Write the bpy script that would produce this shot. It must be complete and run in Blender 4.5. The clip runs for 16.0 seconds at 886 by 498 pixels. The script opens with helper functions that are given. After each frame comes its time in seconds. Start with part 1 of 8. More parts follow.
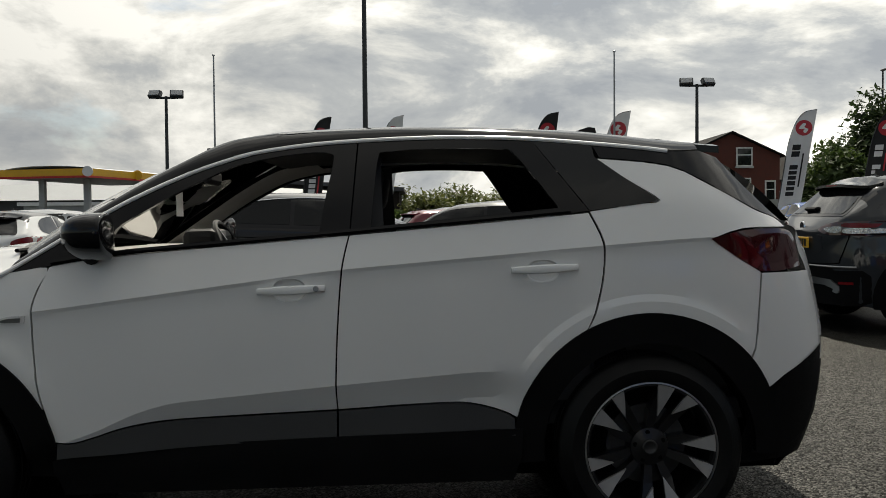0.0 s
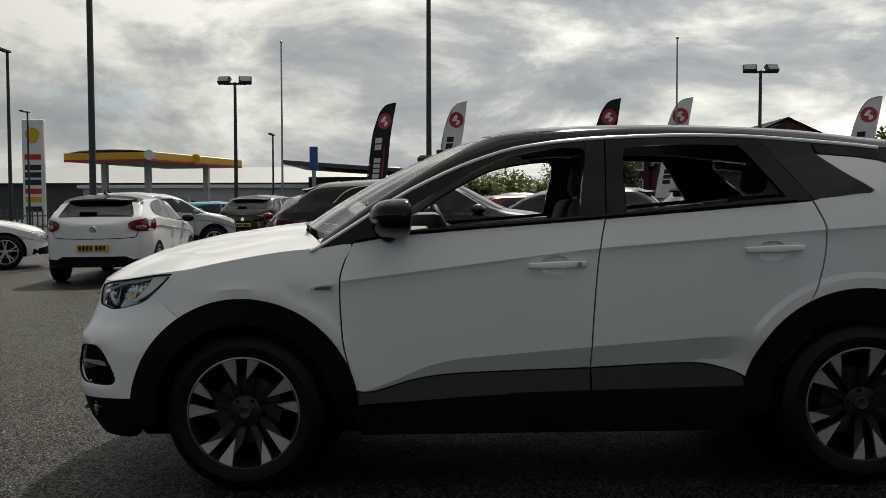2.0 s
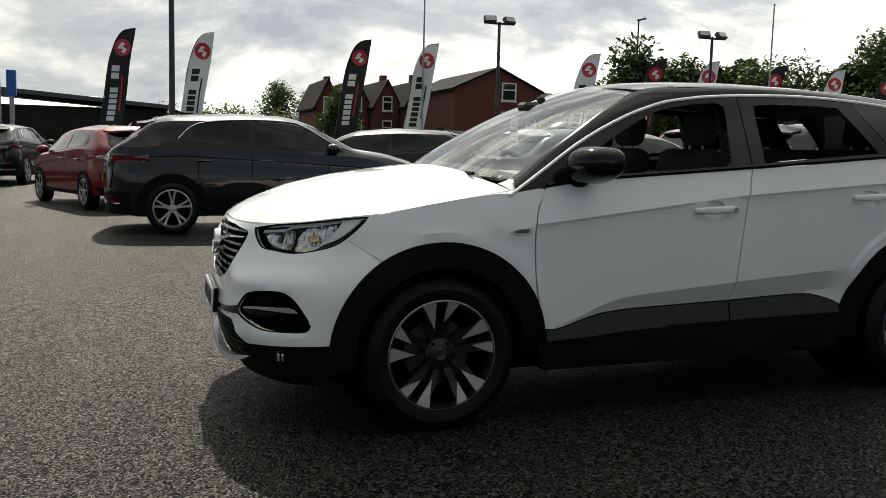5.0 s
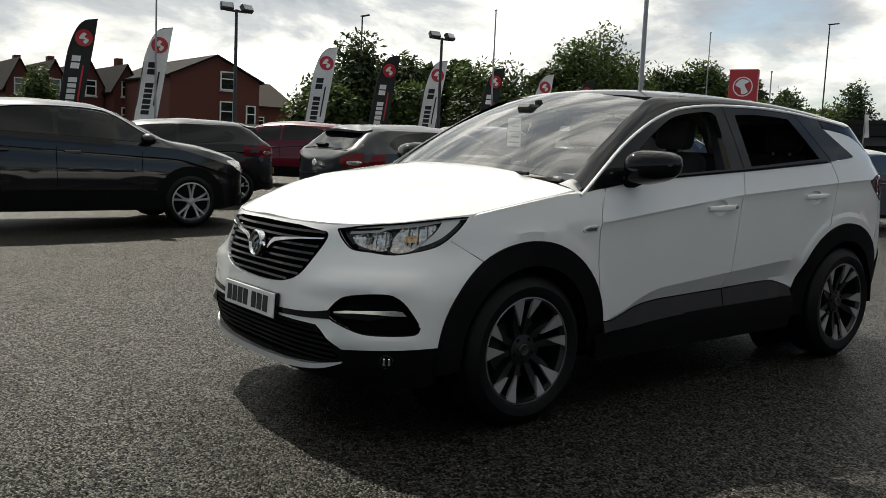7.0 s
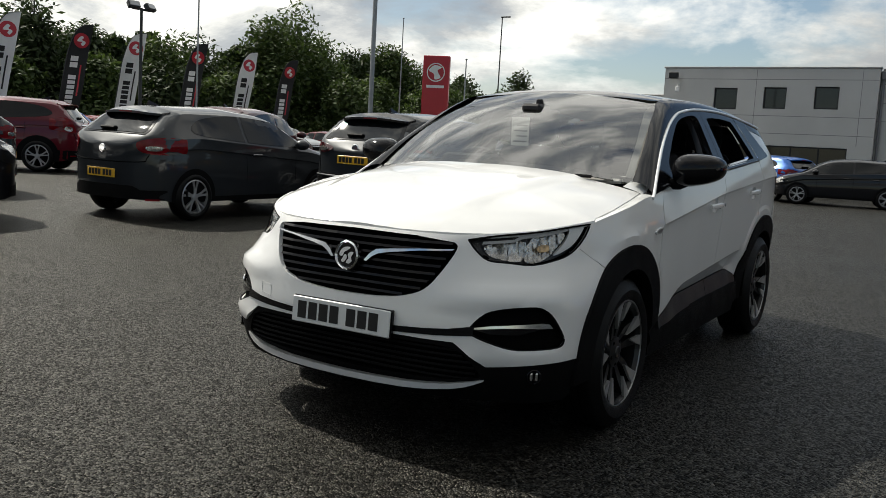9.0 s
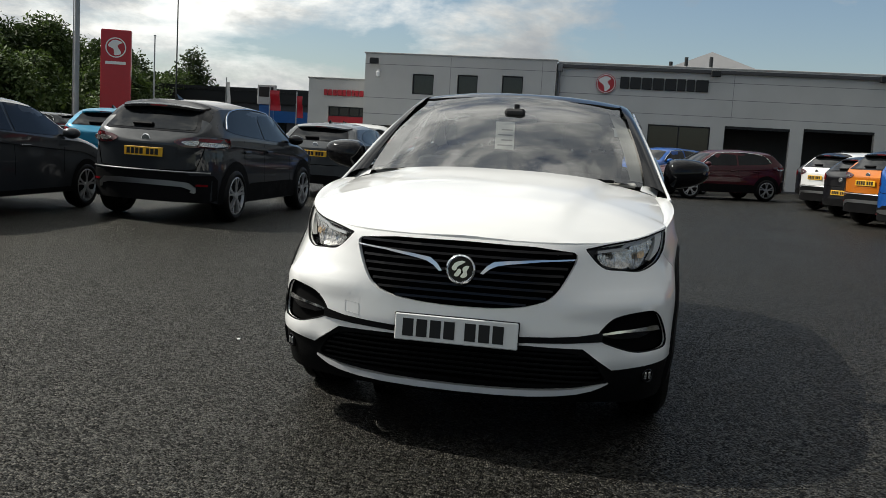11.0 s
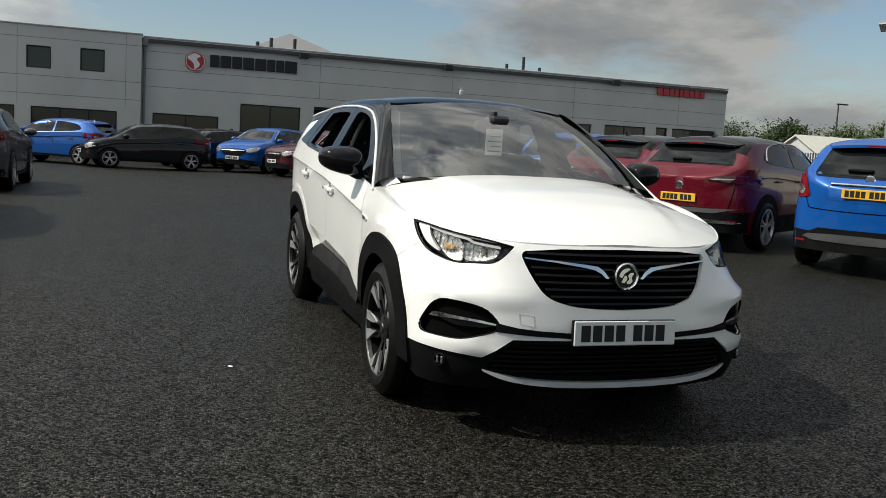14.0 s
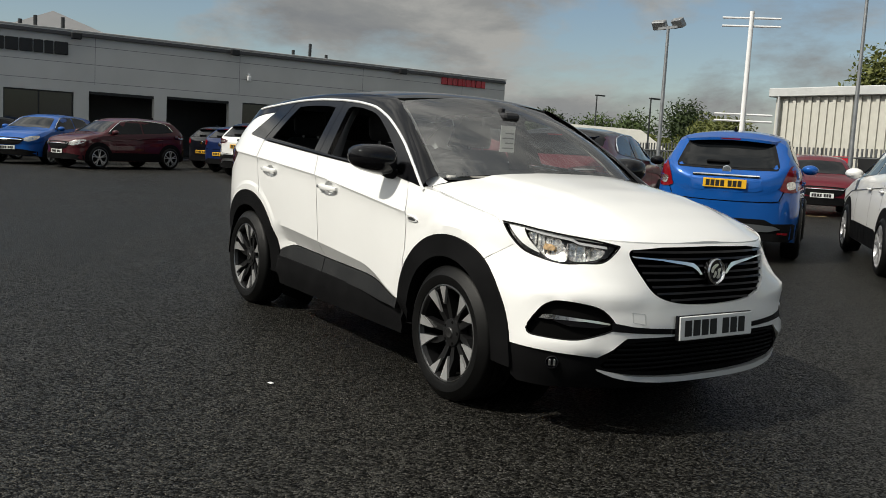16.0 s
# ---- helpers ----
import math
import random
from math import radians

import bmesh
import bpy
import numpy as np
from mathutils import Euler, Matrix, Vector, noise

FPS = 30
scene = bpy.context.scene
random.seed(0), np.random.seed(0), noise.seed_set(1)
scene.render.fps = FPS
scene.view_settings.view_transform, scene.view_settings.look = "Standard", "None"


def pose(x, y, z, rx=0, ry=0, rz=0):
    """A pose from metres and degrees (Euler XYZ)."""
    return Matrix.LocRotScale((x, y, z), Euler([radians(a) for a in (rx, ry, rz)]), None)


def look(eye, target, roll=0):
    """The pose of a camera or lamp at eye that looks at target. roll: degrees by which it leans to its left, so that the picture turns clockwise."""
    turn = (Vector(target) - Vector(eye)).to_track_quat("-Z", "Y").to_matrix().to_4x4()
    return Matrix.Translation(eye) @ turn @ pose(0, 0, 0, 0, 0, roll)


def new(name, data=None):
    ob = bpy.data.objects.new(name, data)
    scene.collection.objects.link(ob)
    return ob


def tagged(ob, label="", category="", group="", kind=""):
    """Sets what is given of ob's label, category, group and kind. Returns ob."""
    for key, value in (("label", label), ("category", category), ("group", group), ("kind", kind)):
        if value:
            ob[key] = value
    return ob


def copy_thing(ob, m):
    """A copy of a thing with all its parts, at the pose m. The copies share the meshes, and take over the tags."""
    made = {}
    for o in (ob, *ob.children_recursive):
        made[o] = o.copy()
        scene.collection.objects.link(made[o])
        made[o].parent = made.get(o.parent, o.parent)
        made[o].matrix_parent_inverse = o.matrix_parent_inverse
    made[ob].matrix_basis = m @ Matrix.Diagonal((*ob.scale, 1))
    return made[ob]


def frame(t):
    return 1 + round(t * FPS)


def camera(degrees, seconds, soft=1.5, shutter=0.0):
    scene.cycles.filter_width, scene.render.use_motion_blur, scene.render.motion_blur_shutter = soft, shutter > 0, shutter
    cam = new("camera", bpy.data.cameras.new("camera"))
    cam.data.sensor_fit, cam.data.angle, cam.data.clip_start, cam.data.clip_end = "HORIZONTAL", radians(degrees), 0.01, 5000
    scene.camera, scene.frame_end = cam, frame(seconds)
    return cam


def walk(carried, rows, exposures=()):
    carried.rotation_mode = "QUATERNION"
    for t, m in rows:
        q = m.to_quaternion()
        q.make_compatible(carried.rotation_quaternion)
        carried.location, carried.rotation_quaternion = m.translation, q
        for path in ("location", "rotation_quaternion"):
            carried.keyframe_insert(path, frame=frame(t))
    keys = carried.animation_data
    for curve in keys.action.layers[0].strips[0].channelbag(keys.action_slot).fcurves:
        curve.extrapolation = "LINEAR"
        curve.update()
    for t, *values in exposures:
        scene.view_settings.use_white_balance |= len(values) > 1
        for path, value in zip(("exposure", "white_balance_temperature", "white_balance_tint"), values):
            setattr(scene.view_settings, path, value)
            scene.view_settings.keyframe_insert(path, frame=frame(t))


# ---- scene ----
cam = camera(52.8, 16.0, soft=0.65)
PATH = [
    (0, (0.493, -4.163, 1.207), (0.539, -2.164, 1.149), -0.5),
    (0.5, (0.305, -4.362, 1.198), (0.361, -2.364, 1.139), -0.4),
    (1, (0.077, -4.459, 1.165), (0.061, -2.46, 1.11), -0.3),
    (1.5, (-0.167, -4.585, 1.191), (-0.223, -2.587, 1.13), -0.2),
    (2, (-0.393, -4.742, 1.214), (-0.435, -2.745, 1.122), -0.1),
    (2.5, (-0.639, -4.772, 1.209), (-0.665, -2.782, 1.007), -0.1),
    (3, (-0.977, -4.813, 1.207), (-0.901, -2.825, 1.003), 0.2),
    (3.5, (-1.364, -4.84, 1.21), (-1.113, -2.866, 1.004), 0.6),
    (6, (-3.335, -4.21, 1.218), (-2.438, -2.437, 0.996), 2.1),
    (6.5, (-3.705, -4.029, 1.192), (-2.632, -2.355, 0.977), 2.4),
    (7, (-4.07, -3.813, 1.194), (-2.861, -2.234, 0.98), 2.6),
    (7.5, (-4.439, -3.535, 1.212), (-3.095, -2.07, 0.994), 2.7),
    (8, (-4.735, -3.122, 1.211), (-3.26, -1.79, 0.988), 2.9),
    (10.5, (-5.747, -1.052, 1.206), (-3.837, -0.505, 0.984), 3.4),
    (11, (-5.882, -0.584, 1.237), (-3.927, -0.227, 1.012), 3.4),
    (11.5, (-5.964, -0.139, 1.243), (-3.982, 0.012, 1.021), 3.4),
    (12, (-5.953, 0.307, 1.253), (-3.965, 0.284, 1.03), 3.3),
    (12.5, (-6.021, 0.78, 1.252), (-4.042, 0.59, 1.032), 3.4),
    (13, (-5.955, 1.227, 1.236), (-3.997, 0.883, 1.018), 3.4),
    (13.5, (-5.876, 1.656, 1.248), (-3.948, 1.172, 1.031), 3.3),
    (14, (-5.78, 2.104, 1.26), (-3.9, 1.457, 1.041), 3.3),
    (14.5, (-5.563, 2.466, 1.231), (-3.739, 1.674, 1.016), 3.3),
    (15, (-5.418, 2.86, 1.23), (-3.654, 1.943, 1.017), 3.3),
    (15.5, (-5.226, 3.189, 1.241), (-3.524, 2.162, 1.024), 3.2),
    (16, (-4.99, 3.446, 1.235), (-3.348, 2.325, 1.017), 3.2),
]
walk(cam, [(t, look(eye, target, roll)) for t, eye, target, roll in PATH], [(0, -0.14, 6780, 7), (1.9, -0.32, 6720, 6.5), (2.1, -0.3, 6720, 6.5), (2.4, 0.36, 6720, 7), (3.5, 0.34, 6720, 7), (6, 0.16, 6700, 7), (7, 0.16, 6700, 7), (10.5, -0.08, 6500, 7), (13, 0.03, 6470, 6), (16, -0.16, 6620, 7)])

# ---- world, sun, exposure ----
SUN_EL, SUN_AZ = 46.0, 7.0
world = bpy.data.worlds.new("world")
scene.world = world
world.use_nodes = True
wt = world.node_tree
wt.nodes.clear()


def wnode(kind, **props):
    n = wt.nodes.new(kind)
    for k, v in props.items():
        if k == "op":
            n.operation = v
        elif k == "dtype":
            n.data_type = v
        elif k == "blend":
            n.blend_type = v
    return n


def wlink(a, b):
    wt.links.new(a, b)


sky = wt.nodes.new("ShaderNodeTexSky")
sky.sky_type = "NISHITA"
sky.sun_disc = False
sky.sun_elevation = radians(SUN_EL)
sky.sun_rotation = radians(SUN_AZ)
sky.dust_density = 1.0
geo = wt.nodes.new("ShaderNodeTexCoord")
sep = wt.nodes.new("ShaderNodeSeparateXYZ")
wlink(geo.outputs["Generated"], sep.inputs[0])
# clouds: heaps, wider than high
stretch = wt.nodes.new("ShaderNodeMapping")
stretch.inputs["Scale"].default_value = (1.5, 1.5, 3.6)
stretch.inputs["Location"].default_value = (3.1, 0.7, 2.2)
wlink(geo.outputs["Generated"], stretch.inputs["Vector"])


def wnoise(scale, detail, rough, dist=0.0):
    n = wt.nodes.new("ShaderNodeTexNoise")
    n.inputs["Scale"].default_value = scale
    n.inputs["Detail"].default_value = detail
    n.inputs["Roughness"].default_value = rough
    n.inputs["Distortion"].default_value = dist
    wlink(stretch.outputs[0], n.inputs["Vector"])
    return n


def wramp(src, stops):
    r = wt.nodes.new("ShaderNodeValToRGB")
    els = r.color_ramp.elements
    while len(els) < len(stops):
        els.new(0.5)
    for e, (p, c) in zip(els, stops):
        e.position = p
        e.color = (*c, 1)
    wlink(src, r.inputs[0])
    return r


cover_n = wnoise(1.9, 12, 0.6, 0.2)
shade_n = wnoise(2.7, 12, 0.6, 0.3)
# the cover is thicker on the sun's side of the sky
ycov = wt.nodes.new("ShaderNodeMapRange")
ycov.inputs["From Min"].default_value = 0.25
ycov.inputs["From Max"].default_value = 0.8
ycov.inputs["To Min"].default_value = -0.06
ycov.inputs["To Max"].default_value = 0.17
wlink(sep.outputs["Y"], ycov.inputs["Value"])
csum = wnode("ShaderNodeMath", op="ADD")
wlink(cover_n.outputs["Fac"], csum.inputs[0])
wlink(ycov.outputs[0], csum.inputs[1])
# and overhead
zcov = wt.nodes.new("ShaderNodeMapRange")
zcov.inputs["From Min"].default_value = 0.35
zcov.inputs["From Max"].default_value = 0.65
zcov.inputs["To Min"].default_value = 0.0
zcov.inputs["To Max"].default_value = 0.2
wlink(sep.outputs["Z"], zcov.inputs["Value"])
# and on the side away from the sun
bcov = wt.nodes.new("ShaderNodeMapRange")
bcov.inputs["From Min"].default_value = -0.1
bcov.inputs["From Max"].default_value = -0.6
bcov.inputs["To Min"].default_value = 0.0
bcov.inputs["To Max"].default_value = 0.1
wlink(sep.outputs["Y"], bcov.inputs["Value"])
csum2 = wnode("ShaderNodeMath", op="ADD")
wlink(csum.outputs[0], csum2.inputs[0])
wlink(bcov.outputs[0], csum2.inputs[1])
call = wnode("ShaderNodeMath", op="ADD")
wlink(csum2.outputs[0], call.inputs[0])
wlink(zcov.outputs[0], call.inputs[1])
cover = wramp(call.outputs[0], [(0.46, (0, 0, 0)), (0.58, (1, 1, 1))])
cloud = wramp(shade_n.outputs["Fac"], [(0.36, (1.8, 1.93, 2.15)), (0.45, (2.5, 2.6, 2.72)), (0.51, (3.8, 3.79, 3.7)), (0.6, (5.9, 5.8, 5.6))])
# brighter towards the sun, as thin cloud is
sdir = Vector((math.sin(radians(SUN_AZ)) * math.cos(radians(SUN_EL)), math.cos(radians(SUN_AZ)) * math.cos(radians(SUN_EL)), math.sin(radians(SUN_EL))))
dot = wt.nodes.new("ShaderNodeVectorMath")
dot.operation = "DOT_PRODUCT"
gaz = radians(SUN_AZ + 22)
dot.inputs[1].default_value = (math.sin(gaz) * math.cos(radians(SUN_EL)), math.cos(gaz) * math.cos(radians(SUN_EL)), math.sin(radians(SUN_EL)))
wlink(geo.outputs["Generated"], dot.inputs[0])
glow = wt.nodes.new("ShaderNodeMapRange")
glow.inputs["From Min"].default_value = 0.2
glow.inputs["From Max"].default_value = 0.9
glow.inputs["To Min"].default_value = 0.85
glow.inputs["To Max"].default_value = 2.75
wlink(dot.outputs["Value"], glow.inputs["Value"])
front = wramp(shade_n.outputs["Fac"], [(0.36, (2.8, 2.92, 3.12)), (0.5, (3.6, 3.65, 3.7)), (0.6, (5.0, 4.95, 4.85))])
side = wt.nodes.new("ShaderNodeMapRange")
side.inputs["From Min"].default_value = 0.7
side.inputs["From Max"].default_value = 0.3
wlink(dot.outputs["Value"], side.inputs["Value"])
cmix = wnode("ShaderNodeMix", dtype="RGBA")
wlink(side.outputs[0], cmix.inputs[0])
wlink(cloud.outputs[0], cmix.inputs[6])
wlink(front.outputs[0], cmix.inputs[7])
lit = wt.nodes.new("ShaderNodeVectorMath")
lit.operation = "SCALE"
wlink(cmix.outputs[2], lit.inputs[0])
wlink(glow.outputs[0], lit.inputs["Scale"])
mix = wnode("ShaderNodeMix", dtype="RGBA")
wlink(cover.outputs[0], mix.inputs[0])
wlink(sky.outputs[0], mix.inputs[6])
wlink(lit.outputs[0], mix.inputs[7])
bg = wt.nodes.new("ShaderNodeBackground")
bg.inputs["Strength"].default_value = 0.1
wlink(mix.outputs[2], bg.inputs["Color"])
wout = wt.nodes.new("ShaderNodeOutputWorld")
wlink(bg.outputs[0], wout.inputs["Surface"])

sun_data = bpy.data.lights.new("sun", "SUN")
sun_data.energy = 5.0
sun_data.angle = radians(0.6)
sun_data.color = (1.0, 0.95, 0.87)
sun = new("sun", sun_data)
sun.matrix_world = look(sdir * 60, (0, 0, 0))

# ---- materials ----


def mat(name, color, rough=0.5, metal=0.0, coat=0.0, var=0.0, vscale=3.0, bump=0.0, bscale=80.0, tint=False, alpha=1.0, spec=0.5, trans=0.0, ior=1.45, detail=6, dark=None, dscale=0.6):
    m = bpy.data.materials.new(name)
    m.use_nodes = True
    nt = m.node_tree
    p = nt.nodes["Principled BSDF"]
    p.inputs["Base Color"].default_value = (*color, 1)
    p.inputs["Roughness"].default_value = rough
    p.inputs["Metallic"].default_value = metal
    p.inputs["Coat Weight"].default_value = coat
    p.inputs["Coat Roughness"].default_value = 0.04
    p.inputs["Specular IOR Level"].default_value = spec
    p.inputs["Transmission Weight"].default_value = trans
    p.inputs["IOR"].default_value = ior
    src = None
    if tint:
        oi = nt.nodes.new("ShaderNodeObjectInfo")
        src = oi.outputs["Color"]
    tc = nt.nodes.new("ShaderNodeTexCoord")
    if var or dark:
        n = nt.nodes.new("ShaderNodeTexNoise")
        n.inputs["Scale"].default_value = vscale
        n.inputs["Detail"].default_value = detail
        nt.links.new(tc.outputs["Object"], n.inputs["Vector"])
        mr = nt.nodes.new("ShaderNodeMapRange")
        mr.inputs["From Min"].default_value = 0.3
        mr.inputs["From Max"].default_value = 0.7
        mr.inputs["To Min"].default_value = 1 - var
        mr.inputs["To Max"].default_value = 1 + var
        nt.links.new(n.outputs["Fac"], mr.inputs["Value"])
        fac = mr.outputs[0]
        if dark:
            n2 = nt.nodes.new("ShaderNodeTexNoise")
            n2.inputs["Scale"].default_value = dscale
            n2.inputs["Detail"].default_value = 8
            nt.links.new(tc.outputs["Object"], n2.inputs["Vector"])
            r2 = nt.nodes.new("ShaderNodeMapRange")
            r2.inputs["From Min"].default_value = 0.35
            r2.inputs["From Max"].default_value = 0.65
            r2.inputs["To Min"].default_value = dark
            r2.inputs["To Max"].default_value = 1.0
            nt.links.new(n2.outputs["Fac"], r2.inputs["Value"])
            mm = nt.nodes.new("ShaderNodeMath")
            mm.operation = "MULTIPLY"
            nt.links.new(fac, mm.inputs[0])
            nt.links.new(r2.outputs[0], mm.inputs[1])
            fac = mm.outputs[0]
        vm = nt.nodes.new("ShaderNodeVectorMath")
        vm.operation = "SCALE"
        if src is None:
            vm.inputs[0].default_value = color
        else:
            nt.links.new(src, vm.inputs[0])
        nt.links.new(fac, vm.inputs["Scale"])
        src = vm.outputs[0]
        mr2 = nt.nodes.new("ShaderNodeMapRange")
        mr2.inputs["From Min"].default_value = 0.3
        mr2.inputs["From Max"].default_value = 0.7
        mr2.inputs["To Min"].default_value = max(0.02, rough * 0.85)
        mr2.inputs["To Max"].default_value = min(1.0, rough * 1.15)
        nt.links.new(n.outputs["Fac"], mr2.inputs["Value"])
        nt.links.new(mr2.outputs[0], p.inputs["Roughness"])
    if src is not None:
        nt.links.new(src, p.inputs["Base Color"])
    if bump:
        nb = nt.nodes.new("ShaderNodeTexNoise")
        nb.inputs["Scale"].default_value = bscale
        nb.inputs["Detail"].default_value = 3
        nt.links.new(tc.outputs["Object"], nb.inputs["Vector"])
        b = nt.nodes.new("ShaderNodeBump")
        b.inputs["Strength"].default_value = bump
        b.inputs["Distance"].default_value = 0.01
        nt.links.new(nb.outputs["Fac"], b.inputs["Height"])
        nt.links.new(b.outputs[0], p.inputs["Normal"])
    return m


M_WHITE = mat("white_paint", (0.78, 0.78, 0.77), 0.35, coat=1.0, var=0.03, vscale=1.5, spec=0.2)
M_PAINT = mat("car_paint", (0.5, 0.5, 0.5), 0.32, metal=0.12, coat=0.8, var=0.04, vscale=1.5, tint=True, spec=0.1)
M_GBLACK = mat("gloss_black", (0.005, 0.005, 0.006), 0.09, var=0.1, spec=0.32)
M_CLAD = mat("black_plastic", (0.005, 0.005, 0.0054), 0.6, var=0.25, vscale=6, bump=0.12, bscale=500, spec=0.08)
M_TYRE = mat("tyre_rubber", (0.0028, 0.0028, 0.0028), 0.5, spec=0.22, var=0.25, vscale=9, bump=0.2, bscale=200)
M_CHROME = mat("chrome", (0.75, 0.76, 0.78), 0.1, metal=1.0, var=0.04)
# chrome trim in near-white: the sky it mirrors is put into the colour
M_BRIGHT = mat("sky_bright_trim", (0.85, 0.85, 0.85), 0.25, metal=0.2, coat=0.6, var=0.03)
M_SATIN = mat("satin_silver", (0.3, 0.305, 0.31), 0.36, metal=1.0, var=0.06)
M_ALLOY = mat("bright_alloy", (0.46, 0.46, 0.46), 0.34, metal=0.6, coat=0.4, var=0.06, vscale=20)
M_SKID = mat("bright_satin_skid", (0.36, 0.36, 0.36), 0.4, metal=0.5, var=0.06)
M_DISC = mat("brake_steel", (0.05, 0.05, 0.05), 0.4, metal=0.7, var=0.2, vscale=30)
M_SILL = mat("grey_sill_plastic", (0.009, 0.009, 0.0092), 0.42, var=0.12, vscale=5, bump=0.06, bscale=400, spec=0.5)
M_RIM = mat("silver_rim", (0.45, 0.45, 0.46), 0.32, metal=0.6, coat=0.3, var=0.1)
M_DALLOY = mat("dark_alloy", (0.008, 0.008, 0.0085), 0.35, metal=0.2, coat=0.15, var=0.15)
# shade of gaps, recesses and arches is put into this gloss-free near-black
M_DARK = mat("hollow_shade", (0.003, 0.003, 0.003), 0.9, var=0.2, spec=0.04)
M_PGLASS = mat("privacy_glass", (0.006, 0.007, 0.008), 0.03, var=0.05, spec=0.45)
M_RED = mat("red_lens", (0.16, 0.004, 0.008), 0.12, var=0.25, vscale=14, spec=0.4)
M_SMOKE = mat("smoked_lens", (0.05, 0.004, 0.006), 0.06, coat=1.0, var=0.1)
M_SMOKE2 = mat("smoked_red_lens", (0.045, 0.005, 0.007), 0.07, coat=0.6, var=0.1)
M_CLEARLAMP = mat("clear_lamp", (0.6, 0.585, 0.55), 0.16, metal=0.85, coat=0.6, var=0.4, vscale=50, bump=0.5, bscale=60)
M_LAMPIN = mat("lamp_interior", (0.06, 0.06, 0.062), 0.25, metal=0.3, var=0.5, vscale=40, bump=0.4, bscale=45)
M_AMBER = mat("amber_reflector", (0.6, 0.4, 0.2), 0.2, metal=0.5, coat=1.0, var=0.6, vscale=60, bump=0.4, bscale=60)
M_PLATE_Y = mat("yellow_plate", (0.75, 0.42, 0.02), 0.35, coat=0.4, var=0.05)
M_PLATE_W = mat("white_plate", (0.72, 0.73, 0.72), 0.35, coat=0.4, var=0.05)
M_PLATE_K = mat("plate_black", (0.01, 0.01, 0.01), 0.5, var=0.1)
M_TRIM_D = mat("dark_interior", (0.018, 0.018, 0.02), 0.7, var=0.15, bump=0.1, bscale=300)
M_TRIM_L = mat("pale_headlining", (0.42, 0.41, 0.39), 0.8, var=0.06)
M_SEAT = mat("dark_seat_cloth", (0.022, 0.022, 0.025), 0.85, var=0.2, vscale=40, bump=0.2, bscale=400)
M_STEEL = mat("galvanised_steel", (0.3, 0.31, 0.32), 0.45, metal=0.7, var=0.12, vscale=4)
M_DPOLE = mat("dark_painted_steel", (0.03, 0.033, 0.035), 0.45, var=0.15)
M_LAMPGLASS = mat("lamp_glass", (0.35, 0.36, 0.37), 0.15, coat=0.6, var=0.1)
M_CLADDING = mat("grey_wall_panel", (0.56, 0.56, 0.545), 0.45, var=0.04, vscale=0.5, bump=0.03, bscale=30, dark=0.93)
M_CAPPING = mat("pale_grey_capping", (0.38, 0.38, 0.375), 0.45, var=0.06)
M_CLADDARK = mat("grey_trim_panel", (0.2, 0.2, 0.205), 0.5, var=0.06)
M_WINDOW = mat("window_glass", (0.012, 0.014, 0.016), 0.04, coat=0.4, var=0.1, vscale=0.7)
M_SIGNRED = mat("sign_red", (0.42, 0.012, 0.025), 0.35, coat=0.3, var=0.05)
M_SIGNBLK = mat("sign_black", (0.012, 0.012, 0.013), 0.4, var=0.1)
M_SIGNWHT = mat("sign_white", (0.78, 0.78, 0.78), 0.4, var=0.03)
M_BANW = mat("white_banner_cloth", (0.7, 0.7, 0.69), 0.75, var=0.05, vscale=5, bump=0.05, bscale=60)
M_BANK = mat("black_banner_cloth", (0.014, 0.014, 0.015), 0.75, var=0.15, vscale=5)
M_BRICK = mat("red_brick_far", (0.105, 0.032, 0.023), 0.85, var=0.18, vscale=2.5, detail=10, bump=0.3, bscale=9)
M_ROOF = mat("slate_roof", (0.013, 0.0122, 0.012), 0.9, spec=0.08, var=0.25, vscale=3, bump=0.3, bscale=6)
M_TILE = mat("clay_tile_roof", (0.035, 0.029, 0.025), 0.9, spec=0.08, var=0.25, vscale=3, bump=0.3, bscale=6)
M_WFRAME = mat("white_window_frame", (0.68, 0.68, 0.67), 0.5, var=0.05)
M_YELLOW = mat("canopy_yellow", (0.72, 0.4, 0.02), 0.4, var=0.05)
M_CANRED = mat("canopy_red", (0.5, 0.02, 0.02), 0.4, var=0.05)
M_LGREY = mat("pale_grey_sheet", (0.46, 0.47, 0.47), 0.5, var=0.06)
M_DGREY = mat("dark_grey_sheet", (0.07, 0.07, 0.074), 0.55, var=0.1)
M_BLUE = mat("sign_blue", (0.015, 0.1, 0.32), 0.4, var=0.05)
M_FENCE = mat("fence_steel", (0.1, 0.105, 0.11), 0.5, metal=0.4, var=0.1)
M_BARK = mat("bark", (0.06, 0.045, 0.032), 0.9, var=0.3, vscale=6, bump=0.5, bscale=20)
M_LINE = mat("bay_line_paint", (0.5, 0.42, 0.2), 0.7, var=0.25, vscale=12)
M_CREAM = mat("cream_profiled_sheet", (0.5, 0.49, 0.44), 0.5, var=0.06)


